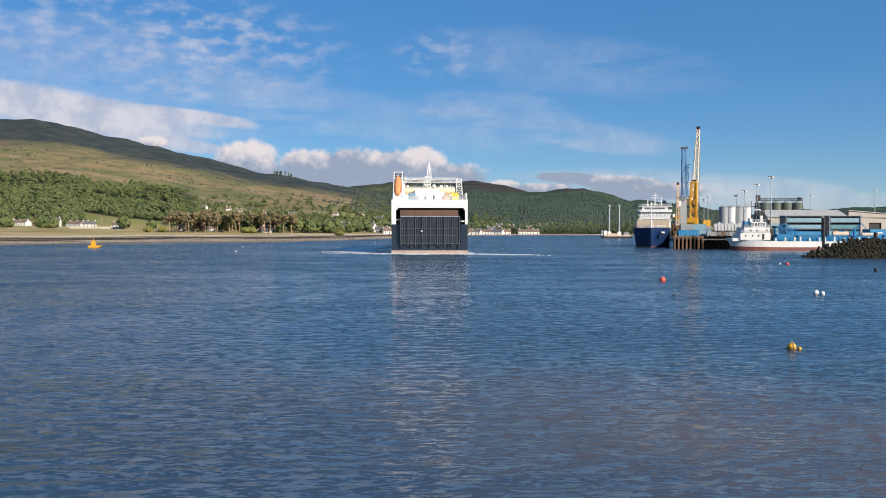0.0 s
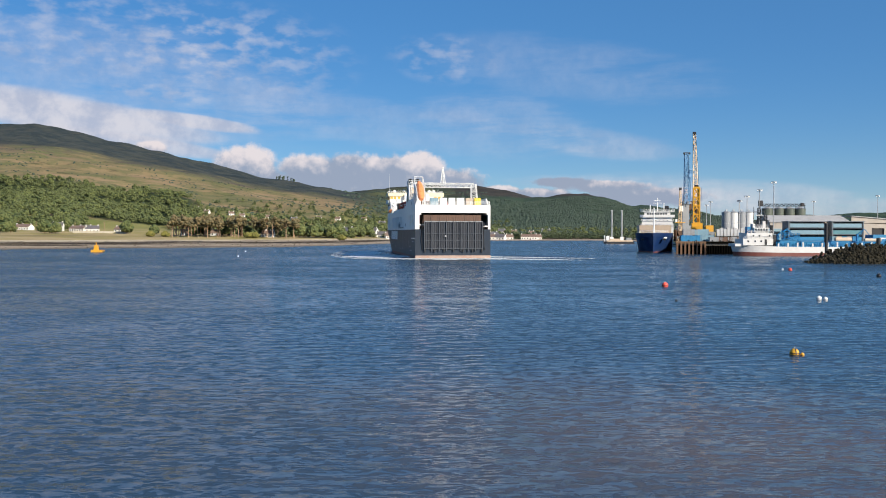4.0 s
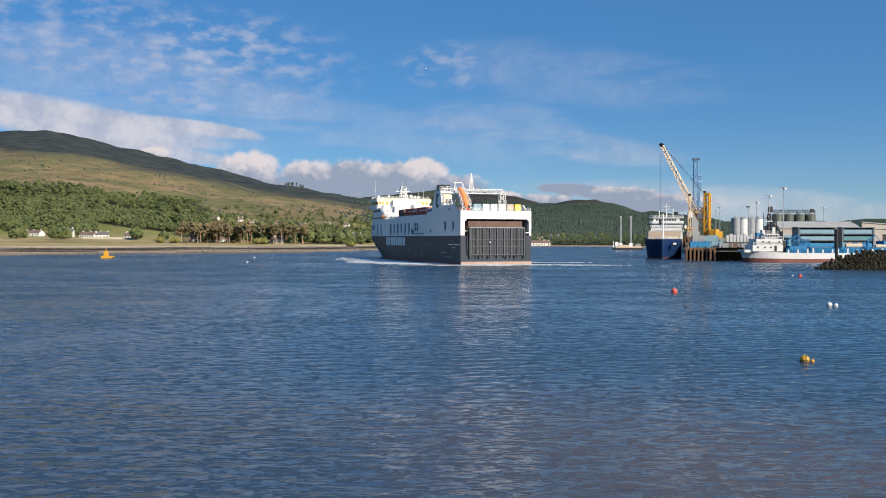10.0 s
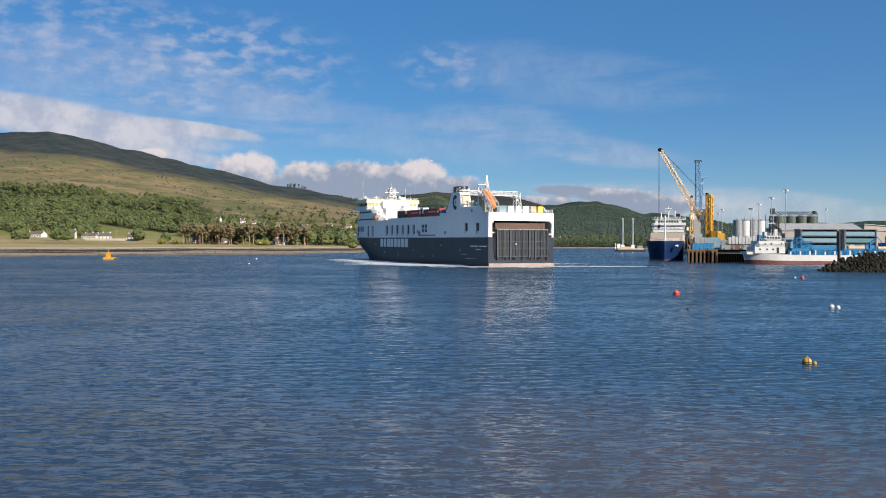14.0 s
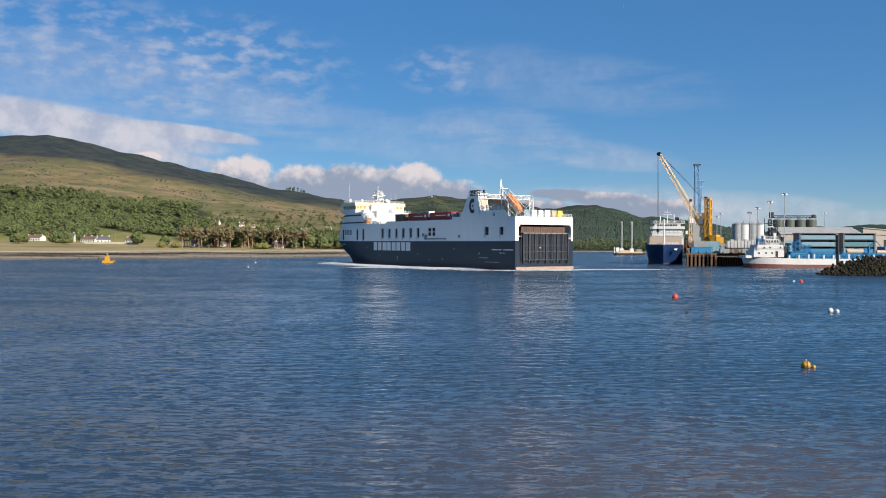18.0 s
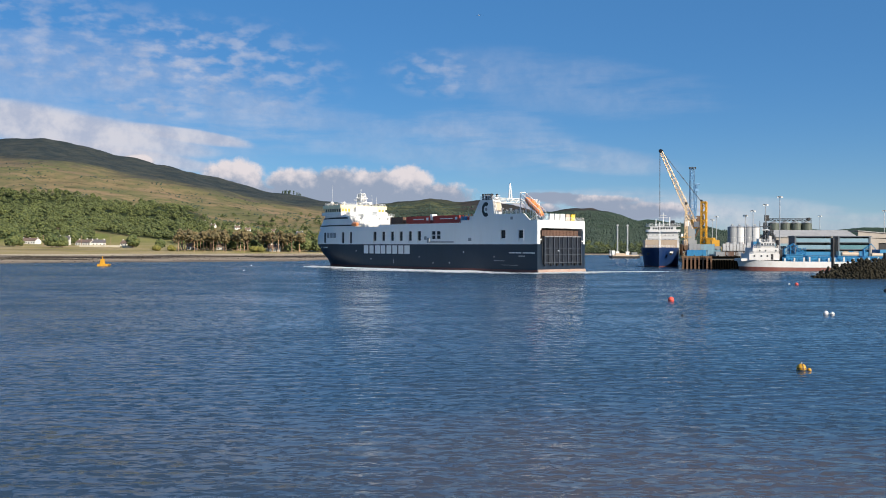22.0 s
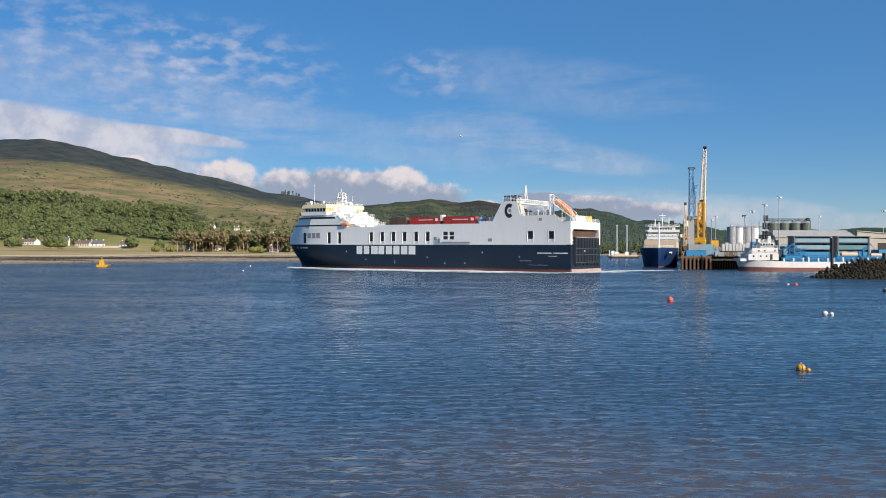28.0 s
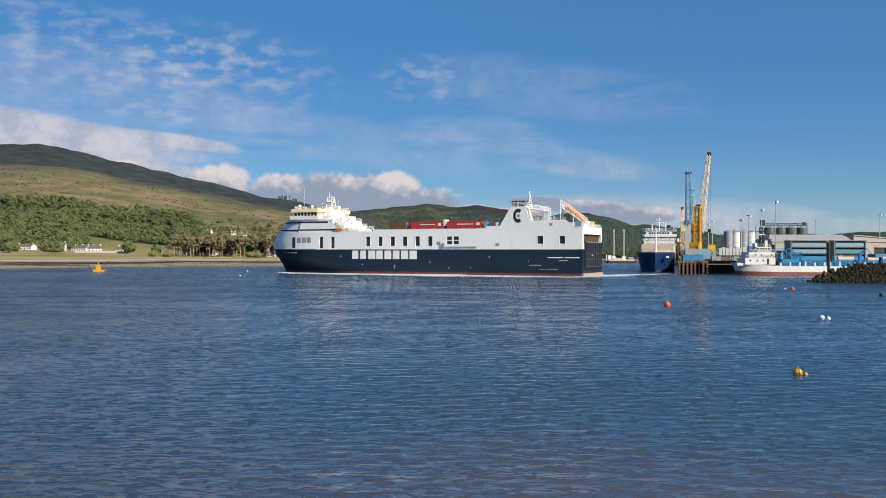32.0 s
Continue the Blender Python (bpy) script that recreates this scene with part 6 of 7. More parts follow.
def build_woods():
    rng = random.Random(3)
    spots = []
    for i in range(2300):
        d = 940 + 640 * rng.random() ** 0.8
        u = rng.uniform(-120, 360)
        edge = 345 - (d - 900) * 0.02 + 18 * math.sin(d * 0.02)
        if u > edge:
            continue
        if 150 < u < 292 and d < 1150:
            continue
        x = across(u, d)
        h = rng.uniform(7, 12.5)
        spots += crown_spots(rng, x, d, land(x, d) - 1.0, h, h * rng.uniform(0.7, 1.0), 26)
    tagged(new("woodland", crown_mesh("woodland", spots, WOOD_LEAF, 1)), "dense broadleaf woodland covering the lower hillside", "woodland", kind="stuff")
    spots = []
    for i in range(20000):
        d = 1250 + 1600 * rng.random()
        u = rng.uniform(792, 1330)
        x = across(u, d)
        z = land(x, d)
        if z > 104 + 26 * fbm(x, d, 200, 3, 2.0) + (25 if u > 1000 else 0):
            continue
        h = rng.uniform(3.6, 6.4)
        spots.append((x, d, z + h * 0.2, h * 0.3))
    tagged(new("far_forest", crown_mesh("far_forest", spots, FAR_LEAF, 2, 2.1)), "dark conifer forest on the distant hills", "forest", kind="stuff")
    spots = []
    for i in range(900):
        u = rng.uniform(330, 900)
        d = line(SHORE, u) + 240 + 620 * rng.random() ** 1.3
        x = across(u, d)
        if fbm(x, d, 90, 3, 11.0) < -0.05:
            continue
        h = rng.uniform(5, 11)
        spots += crown_spots(rng, x, d, land(x, d) - 0.5, h, h * rng.uniform(0.8, 1.2), 20, 0.2)
    for i in range(640):
        u, v = rng.uniform(325, 700), 348 + 48 * rng.random() ** 0.6
        x, d, z = on_slope(u, v + (u - 500) * 0.02)
        if d > 2200 or fbm(x, d, 60, 3, 5.0) < -0.12:
            continue
        h = rng.uniform(4, 9.5)
        spots += crown_spots(rng, x, d, z - 0.5, h, h * rng.uniform(0.7, 1.1), 18, 0.15)
    for i in range(420):
        u = rng.uniform(560, 1130)
        d = line(SHORE, u) + 215 + 330 * rng.random() ** 1.3
        x = across(u, d)
        h = rng.uniform(4, 9)
        spots += crown_spots(rng, x, d, land(x, d) - 0.5, h, h * rng.uniform(0.8, 1.2), 20, 0.15)
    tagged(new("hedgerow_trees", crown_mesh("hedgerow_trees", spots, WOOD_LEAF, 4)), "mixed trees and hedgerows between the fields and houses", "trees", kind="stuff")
    spots = []
    for i in range(330):
        u = rng.uniform(835, 1150)
        d = line(SHORE, u) + 70 + 150 * rng.random()
        x = across(u, d)
        h = rng.uniform(3.5, 8)
        spots += crown_spots(rng, x, d, land(x, d) - 0.5, h, h * rng.uniform(0.8, 1.3), 16, 0.1)
    tagged(new("shoreline_trees", crown_mesh("shoreline_trees", spots, SHORE_LEAF, 9)), "dark low trees crowding the far shoreline", "trees", kind="stuff")
    spots = []
    for i in range(150):
        u, d = rng.uniform(-60, 700), rng.uniform(1350, 2000)
        for k in range(rng.randint(2, 9)):
            x, y = across(u, d) + rng.gauss(0, 16), d + rng.gauss(0, 14)
            spots.append((x, y, land(x, y) + 0.2, rng.uniform(0.9, 2.6)))
    for i in range(420):
        u, d = rng.uniform(600, 860), rng.uniform(1500, 3100)
        for k in range(rng.randint(2, 6)):
            x, y = across(u, d) + rng.gauss(0, 26), d + rng.gauss(0, 12)
            spots.append((x, y, land(x, y) + 0.6, rng.uniform(1.6, 4.2)))
    tagged(new("hill_scrub", crown_mesh("hill_scrub", spots, FAR_LEAF, 6)), "scattered dark scrub on the moorland slope", "scrub", kind="stuff")
    rng2 = random.Random(77)
    fill = Shape()
    bits = [rock_mesh(100 + k, 1.0) for k in range(5)]
    for i in range(380):
        u = rng2.uniform(-60, 690)
        d = line(SHORE, u) + rng2.uniform(-8, 170)
        x = across(u, d)
        z = land(x, d)
        if z < -0.3:
            continue
        m = pose(x, d, z, 0, 0, rng2.uniform(0, 360)) @ Matrix.Diagonal((*[rng2.uniform(0.2, 0.55)] * 3, 1))
        me = bits[i % 5]
        fill.solid([m @ v.co for v in me.vertices], [tuple(p.vertices) for p in me.polygons])
    tagged(new("beach_rocks", fill.mesh("beach_rocks", ROCK)), "dark weedy rocks scattered over the tidal beach", "rocks", kind="stuff")
    spots = []
    for i in range(11):
        u = (486, 489, 491, 495, 497, 499, 505, 511, 514, 517, 492)[i] + rng.uniform(-0.8, 0.8)
        d = 2470
        x = across(u, d)
        h = rng.uniform(6, 13)
        spots += [(x, d, land(x, d) + q * h, rng.uniform(1.5, 2.6)) for q in (0.1, 0.4, 0.7, 1.0)]
    tagged(new("ridge_trees", crown_mesh("ridge_trees", spots, FAR_LEAF, 8)), "small clump of trees on the ridge line", "trees", kind="stuff")


def build_pine(seed, h, w):
    rng = random.Random(seed)
    ob = thing("pine_tree", "tall shore pine with a bare reddish trunk and flat ragged crown", "tree", None, "pines along the shore")
    s = Shape()
    bend = Vector((rng.uniform(-0.6, 0.6), 0, 0))
    pts = [Vector((0, 0, -0.5)), Vector((0, 0, h * 0.35)) + bend * 0.5, Vector((0, 0, h * 0.7)) + bend, Vector((0, 0, h * 0.95)) + bend * 1.4]
    for i in range(3):
        s.rod(pts[i], pts[i + 1], 0.42 - 0.11 * i, 7, 0.31 - 0.1 * i)
    ends = []
    for i in range(7):
        a = rng.uniform(0, 6.28)
        p = pts[1].lerp(pts[3], 0.35 + 0.6 * i / 7)
        q = p + Vector((math.cos(a) * w * 0.42, math.sin(a) * w * 0.42, rng.uniform(0.6, 2.2)))
        s.rod(p, q, 0.14, 5, 0.05)
        ends.append(q)
    part("trunk", s, BARK, ob)
    spots = []
    for q in ends + [pts[3]]:
        for k in range(9):
            spots.append((q.x + rng.gauss(0, w * 0.13), q.y + rng.gauss(0, w * 0.13), q.z + rng.gauss(0.3, 0.7), rng.uniform(0.7, 1.5)))
    part("crown", crown_mesh("pine_crown", spots, PINE_LEAF, seed), None, ob)
    return ob


def build_round_tree(seed, h, w, mat, name, label, group):
    rng = random.Random(seed)
    ob = thing(name, label, "tree", None, group)
    s = Shape().rod((0, 0, -0.5), (0, 0, h * 0.45), 0.4, 7, 0.28)
    for i in range(5):
        a = i * 1.26 + rng.random()
        s.rod((0, 0, h * 0.3), (math.cos(a) * w * 0.3, math.sin(a) * w * 0.3, h * 0.7), 0.18, 5, 0.06)
    part("trunk", s, BARK, ob)
    part("crown", crown_mesh("tree_crown", crown_spots(rng, 0, 0, 0, h, w, 190, 0.15), mat, seed), None, ob)
    return ob


def build_shore_trees():
    rng = random.Random(21)
    kinds = [build_pine(40 + i, 12.5 + i * 0.9, 6.5 + (i % 3)) for i in range(5)]
    us = [300, 306, 312, 318, 323, 329, 334, 340, 346, 351, 357, 363, 369, 375, 381, 385, 404, 411, 418, 424, 445, 452, 461, 468, 478, 486, 494, 502, 515]
    us = us + [u + 3 for u in us[::2]] + [u + 2 for u in us[1::3]]
    for i, u in enumerate(us):
        d = 745 + rng.uniform(-14, 26) + (0 if i < 29 else 26)
        x = across(u, d)
        m = pose(x, d, land(x, d), 0, 0, rng.uniform(0, 360))
        k = kinds[i % 5]
        if i < 5:
            k.matrix_basis = m
        else:
            copy_thing(k, m)
    broad = [build_round_tree(60 + i, 9 + i * 1.6, 8 + i * 1.5, WOOD_LEAF, "broadleaf_tree", "rounded dark green broadleaf tree by the shore houses", "broadleaf trees by the shore") for i in range(3)]
    spots = [(6, 790), (14, 795), (74, 800), (84, 802), (94, 804), (220, 830), (268, 815), (391, 770), (398, 775), (432, 770), (515, 780), (524, 776), (536, 784), (548, 780), (556, 790), (574, 800), (583, 795), (596, 800), (626, 860), (634, 865), (648, 870), (0, 800), (130, 905), (115, 900)]
    for i, (u, d) in enumerate(spots):
        x = across(u, d)
        m = pose(x, d, land(x, d), 0, 0, rng.uniform(0, 360))
        if i < 3:
            broad[i].matrix_basis = m
        else:
            copy_thing(broad[i % 3], m)
    bush = build_round_tree(90, 4.2, 6.5, GORSE, "gorse_bush", "low yellow-green bush on the grassy bank", "bushes on the bank")
    for i, u in enumerate((440, 447, 433, 262, 288, 600)):
        d = 735
        x = across(u, d)
        m = pose(x, d, land(x, d), 0, 0, rng.uniform(0, 360))
        if i == 0:
            bush.matrix_basis = m
        else:
            copy_thing(bush, m)


def build_house(w, dep, h, rise, roof, storeys, label):
    ob = thing("house", label, "house", None, "houses along the far shore")
    part("wall", Shape().prism([(-dep / 2, 0), (dep / 2, 0), (dep / 2, h), (0, h + rise), (-dep / 2, h)], 0, -w / 2, w / 2), RENDER_WALL, ob)
    t = 0.25
    e = 0.4
    k = rise / (dep / 2)
    rf = part("roof", Shape().prism([(-dep / 2 - e, h - e * k), (0, h + rise), (dep / 2 + e, h - e * k), (dep / 2 + e, h - e * k + t), (0, h + rise + t), (-dep / 2 - e, h - e * k + t)], 0, -w / 2 - 0.3, w / 2 + 0.3), roof, ob, "pitched roof")
    for x in (-w / 2 + 0.5, w / 2 - 1.3):
        part("chimney", Shape().box(x, x + 0.8, -0.4, 0.4, h + rise - 0.6, h + rise + 1.1), RENDER_WALL, rf)
    for j in range(storeys):
        z = 1.0 + j * 2.6
        n = max(2, int(w / 3))
        for i in range(n):
            x = -w / 2 + w * (i + 0.5) / n
            if j == 0 and i == n // 2:
                part("door", Shape().box(x - 0.5, x + 0.5, -dep / 2 - 0.06, -dep / 2, 0, 2.1), BLACK, ob)
            else:
                part("window", Shape().box(x - 0.55, x + 0.55, -dep / 2 - 0.05, -dep / 2, z, z + 1.3), GLASS, ob)
    return ob


def build_houses():
    kinds = [build_house(13, 8, 3.2, 3.0, SLATE, 1, "white rendered bungalow with a dark slate roof"),
             build_house(10, 8, 5.6, 3.2, SLATE, 2, "white two-storey house with a slate roof"),
             build_house(18, 9, 3.4, 2.6, TERRACOTTA, 1, "long white bungalow with a brown tiled roof"),
             build_house(8, 7, 3.0, 2.8, TERRACOTTA, 1, "small white cottage with a brown tiled roof")]
    rng = random.Random(8)
    spots = [(37, 900, 2), (30, 905, 3), (82, 880, 3), (98, 882, 1), (136, 880, 2), (147, 884, 0), (158, 880, 0), (207, 880, 3), (325, 790, 3), (378, 770, 3), (473, 760, 3), (468, 766, 3), (346, 1260, 0), (362, 1240, 2), (408, 1220, 0), (417, 1230, 1), (500, 900, 1), (514, 980, 0), (596, 1180, 2), (612, 870, 1), (655, 900, 1), (664, 1300, 2), (672, 1310, 1), (676, 880, 0), (684, 870, 3),
             (832, 985, 3), (841, 990, 0), (858, 995, 2), (869, 1000, 1), (880, 992, 0), (897, 1000, 3), (932, 1002, 2), (947, 1010, 3), (842, 1200, 3), (861, 1260, 3), (884, 1210, 1), (905, 1290, 3), (936, 1230, 3), (962, 1320, 0), (640, 1250, 0), (705, 1250, 1), (730, 1270, 0), (760, 1280, 2)]
    used = set()
    up_slope = ((344, 365, 3), (362, 371, 3), (405, 374, 3), (424, 377, 3), (470, 380, 3), (516, 387, 1), (560, 382, 3), (594, 382, 3), (640, 382, 3))
    spots = [(u, d, k) for u, d, k in spots if not (330 < u < 660 and d > 1000)] + [(u, on_slope(u, v)[1], k) for u, v, k in up_slope]
    for i, (u, d, k) in enumerate(spots):
        x = across(u, d)
        m = pose(x, d, land(x, d) - 0.3, 0, 0, rng.uniform(-25, 25))
        if k not in used:
            used.add(k)
            kinds[k].matrix_basis = m
        else:
            copy_thing(kinds[k], m)
    # the long pale garden wall and poles
    for u0, u1 in ((124, 196), (200, 222)):
        d = 835
        a, b = across(u0, d), across(u1, d)
        z = land((a + b) / 2, d) - 0.6
        thing("garden_wall", "long pale stone garden wall above the beach", "wall", pose(0, 0, z), shape=Shape().box(a, b, d, d + 0.5, 0, 2.4).box(a, b, d - 0.1, d + 0.6, 2.4, 2.6), material=STONE_WALL)
    for u in (27, 128, 226, 60, 180):
        d = 850
        x = across(u, d)
        ob = thing("utility_pole", "wooden utility pole beside the shore road", "pole", pose(x, d, land(x, d)), "utility poles")
        part("post", Shape().rod((0, 0, -0.5), (0, 0, 10.5), 0.2, 6, 0.13), BARK, ob)
        part("cross_arm", Shape().box(-1.0, 1.0, -0.08, 0.08, 9.6, 9.8), BARK, ob)


# ---- buoys and birds ----
BUOY_RED = plain("red_buoy_plastic", (0.75, 0.09, 0.06), 0.4)


def build_buoys():
    d = 374
    ob = thing("navigation_buoy", "yellow navigation buoy with a boat-shaped float", "buoy", pose(across(167, d), d, 0))
    part("float", Shape().prism([(-2.2, -0.6), (1.6, -0.6), (2.9, 0.7), (2.6, 0.95), (-2.2, 0.95)], 1, -1.2, 1.2), YELLOW, ob, "yellow float")
    part("tower", Shape().prism([(-1.3, 0.95), (0.5, 0.95), (0.3, 2.9), (-1.0, 2.9)], 1, -0.7, 0.7), YELLOW, ob)
    part("topmark", Shape().rod((-0.35, 0, 2.9), (-0.35, 0, 4.0), 0.16, 8).box(-0.6, -0.1, -0.25, 0.25, 3.8, 4.1), YELLOW, ob)

    def ball(name, label, u, v, r, mat):
        dd = EYE_Z * F_PX / (v - 402.4)
        b = thing(name, label, "buoy", pose(across(u, dd), dd, 0), "mooring buoys")
        part("float", Shape().turned([(r * math.cos(a), r * 0.45 + r * math.sin(a)) for a in np.linspace(-1.5, 1.5, 12)], 20), mat, b, "", True)
        part("ring", Shape().rod((0, 0, r * 1.4), (0, 0, r * 1.75), r * 0.16, 6), GALV, b)
        part("band", Shape().turned([(r * 1.005, r * 0.38), (r * 1.02, r * 0.45), (r * 1.005, r * 0.52)], 20), BLACK, b)
        return b

    b = ball("mooring_buoy", "yellow round mooring buoy with a dark weedy underside", 1403, 619, 0.33, YELLOW)
    part("pickup_float", Shape().turned([(0.14 * math.cos(a), 0.06 + 0.14 * math.sin(a)) for a in np.linspace(-1.5, 1.5, 8)], 12, (0.52, -0.1)), YELLOW, b, "small trailing pick-up float", True)
    part("strap", Shape().rod((-0.03, 0, 0.149), (0.03, 0, 0.149), 0.342, 20), BLACK, b, "dark strap round the float")
    part("weed", Shape().turned([(0.02, -0.3), (0.36, -0.16), (0.34, 0.05)], 14), DARK, b)
    part("rope", Shape().rod((0.3, -0.05, 0.05), (0.5, -0.1, 0.05), 0.02, 5), BLACK, b)
    ball("mooring_buoy", "orange-red round mooring buoy", 1173, 498, 0.5, BUOY_RED)
    ball("mooring_buoy", "white round mooring buoy", 1445.5, 521, 0.36, WHITE)
    ball("mooring_buoy", "small white mooring buoy", 1457, 521.5, 0.28, WHITE)
    ball("mooring_buoy", "small red mooring buoy", 1394, 469, 0.42, BUOY_RED)
    ball("mooring_buoy", "small white mooring buoy", 1381, 468, 0.25, WHITE)
    ball("mooring_buoy", "dark round mooring buoy", 1551, 480, 0.45, BLACK)
    ball("mooring_buoy", "small dark mooring float", 1193, 523.5, 0.16, BLACK)
    ball("mooring_buoy", "small white marker float", 430, 437.5, 0.24, WHITE)
    ball("mooring_buoy", "small white marker float", 675, 436, 0.3, WHITE)
    ball("mooring_buoy", "small white marker float", 417, 446, 0.2, WHITE)


build_woods()
build_shore_trees()
build_houses()
build_buoys()


# ---- clouds: two far sheets that drift ----
def cloud_material(name, puffs, wisps, strength):
    """puffs: (bearing, height, half width, half height) in degrees, for heaped clouds with grey bases; wisps: the same for thin high cloud."""
    m = bpy.data.materials.new(name)
    m.use_nodes = True
    t = m.node_tree
    t.nodes.clear()
    out = t.nodes.new("ShaderNodeOutputMaterial")
    v = object_space(t)
    sep = t.nodes.new("ShaderNodeSeparateXYZ")
    t.links.new(v, sep.inputs[0])
    x, y, z = sep.outputs
    az = math_of(t, "MULTIPLY", math_of(t, "ARCTAN2", x, y), 57.2958)
    el = math_of(t, "MULTIPLY", math_of(t, "ARCTAN2", z, math_of(t, "SQRT", math_of(t, "ADD", math_of(t, "MULTIPLY", x, x), math_of(t, "MULTIPLY", y, y)))), 57.2958)
    com = t.nodes.new("ShaderNodeCombineXYZ")
    t.links.new(az, com.inputs[0])
    t.links.new(el, com.inputs[1])
    p = com.outputs[0]
    wob = noise_of(t, p, 0.55, 5, 0.6)
    wob2 = noise_of(t, p, 1.5, 4, 0.55)
    cells = noise_of(t, p, 1.15, 3, 0.5, (0.6, 1.2, 1))
    soft = noise_of(t, p, 0.3, 6, 0.62, (0.36, 2.1, 1))
    dens, lit = None, None
    for a, h, w, k, bias in puffs:
        dx = math_of(t, "DIVIDE", math_of(t, "SUBTRACT", az, a), w)
        dy = math_of(t, "DIVIDE", math_of(t, "SUBTRACT", el, h), k)
        r = math_of(t, "SQRT", math_of(t, "ADD", math_of(t, "MULTIPLY", dx, dx), math_of(t, "MULTIPLY", dy, dy)))
        q = math_of(t, "SUBTRACT", 1.0, r)
        g = math_of(t, "ADD", math_of(t, "MULTIPLY_ADD", dy, 0.9, bias), math_of(t, "MULTIPLY", dx, 0.25))
        own = math_of(t, "POWER", math_of(t, "MAXIMUM", math_of(t, "ADD", q, 0.6), 0.02), 4.0)
        if dens is None:
            dens, lit, total = q, math_of(t, "MULTIPLY", g, own), own
        else:
            lit = math_of(t, "ADD", lit, math_of(t, "MULTIPLY", g, own))
            total = math_of(t, "ADD", total, own)
            dens = math_of(t, "SMOOTH_MAX", dens, q, 0.12)
    if puffs:
        lit = math_of(t, "DIVIDE", lit, total)
        dens = math_of(t, "ADD", dens, math_of(t, "MULTIPLY_ADD", wob, 0.9, -0.4))
        dens = math_of(t, "ADD", dens, math_of(t, "MULTIPLY_ADD", wob2, 0.5, -0.25))
        alpha = smooth_of(t, dens, 0.0, 0.36, 0.0, 0.95)
        shade = math_of(t, "ADD", lit, math_of(t, "MULTIPLY_ADD", wob2, 1.5, -0.72))
        shade = math_of(t, "ADD", shade, math_of(t, "MULTIPLY_ADD", wob, 1.7, -0.8))
        col = mix_of(t, smooth_of(t, shade, -0.35, 0.8), (0.3, 0.35, 0.46), (0.76, 0.69, 0.7))
    else:
        alpha = None
        for a, h, w, k, kind, amount in wisps:
            dx = math_of(t, "DIVIDE", math_of(t, "SUBTRACT", az, a), w)
            dy = math_of(t, "DIVIDE", math_of(t, "SUBTRACT", el, math_of(t, "MULTIPLY_ADD", math_of(t, "SUBTRACT", az, a), -0.06 if kind == 1 else -0.12, h)), k)
            r = math_of(t, "ADD", math_of(t, "MULTIPLY", dx, dx), math_of(t, "MULTIPLY", dy, dy))
            near = smooth_of(t, r, 1.0, 0.1)
            tex = smooth_of(t, math_of(t, "MULTIPLY_ADD", near, 0.9, math_of(t, "MULTIPLY", soft, 0.9)), 0.72, 1.2) if kind == 2 else smooth_of(t, cells, 0.41, 0.7) if kind else math_of(t, "MULTIPLY", smooth_of(t, math_of(t, "MULTIPLY_ADD", near, 0.25, soft), 0.5, 0.8), smooth_of(t, wob2, 0.25, 0.6, 0.75, 1.0))
            q = math_of(t, "MULTIPLY", math_of(t, "MULTIPLY", near, tex), amount)
            alpha = q if alpha is None else math_of(t, "SUBTRACT", 1.0, math_of(t, "MULTIPLY", math_of(t, "SUBTRACT", 1.0, alpha), math_of(t, "SUBTRACT", 1.0, q)))
        col = mix_of(t, smooth_of(t, wob, 0.35, 0.65), (0.46, 0.5, 0.63), (0.68, 0.67, 0.73))
    em = t.nodes.new("ShaderNodeEmission")
    em.inputs["Strength"].default_value = strength
    t.links.new(col, em.inputs["Color"])
    tr = t.nodes.new("ShaderNodeBsdfTransparent")
    mix = t.nodes.new("ShaderNodeMixShader")
    t.links.new(alpha, mix.inputs[0])
    t.links.new(tr.outputs[0], mix.inputs[1])
    t.links.new(em.outputs[0], mix.inputs[2])
    t.links.new(mix.outputs[0], out.inputs["Surface"])
    return m


def dome_piece(name, label, radius, a0, a1, e0, e1, material):
    na, ne = 64, 16
    v = []
    for j in range(ne + 1):
        e = radians(e0 + (e1 - e0) * j / ne)
        for i in range(na + 1):
            a = radians(a0 + (a1 - a0) * i / na)
            v.append((radius * math.sin(a) * math.cos(e), radius * math.cos(a) * math.cos(e), radius * math.sin(e)))
    n = na + 1
    me = bpy.data.meshes.new(name)
    me.from_pydata(v, [], [(j * n + i, j * n + i + 1, (j + 1) * n + i + 1, (j + 1) * n + i) for j in range(ne) for i in range(na)])
    me.shade_smooth()
    me.materials.append(material)
    ob = tagged(new(name, me), label, "clouds", kind="structure")
    ob.visible_shadow = False
    return ob


def bearing(u):
    return math.degrees(math.atan((u - 784) / F_PX))


def rise(v):
    return math.degrees(math.atan((402.4 - v) / F_PX))


def puff(u, v, w, h):
    return bearing(u), rise(v), w / F_PX * 57.3, h / F_PX * 57.3


def heap(u, v, w, h, bias):
    return (*puff(u, v, w, h), bias)


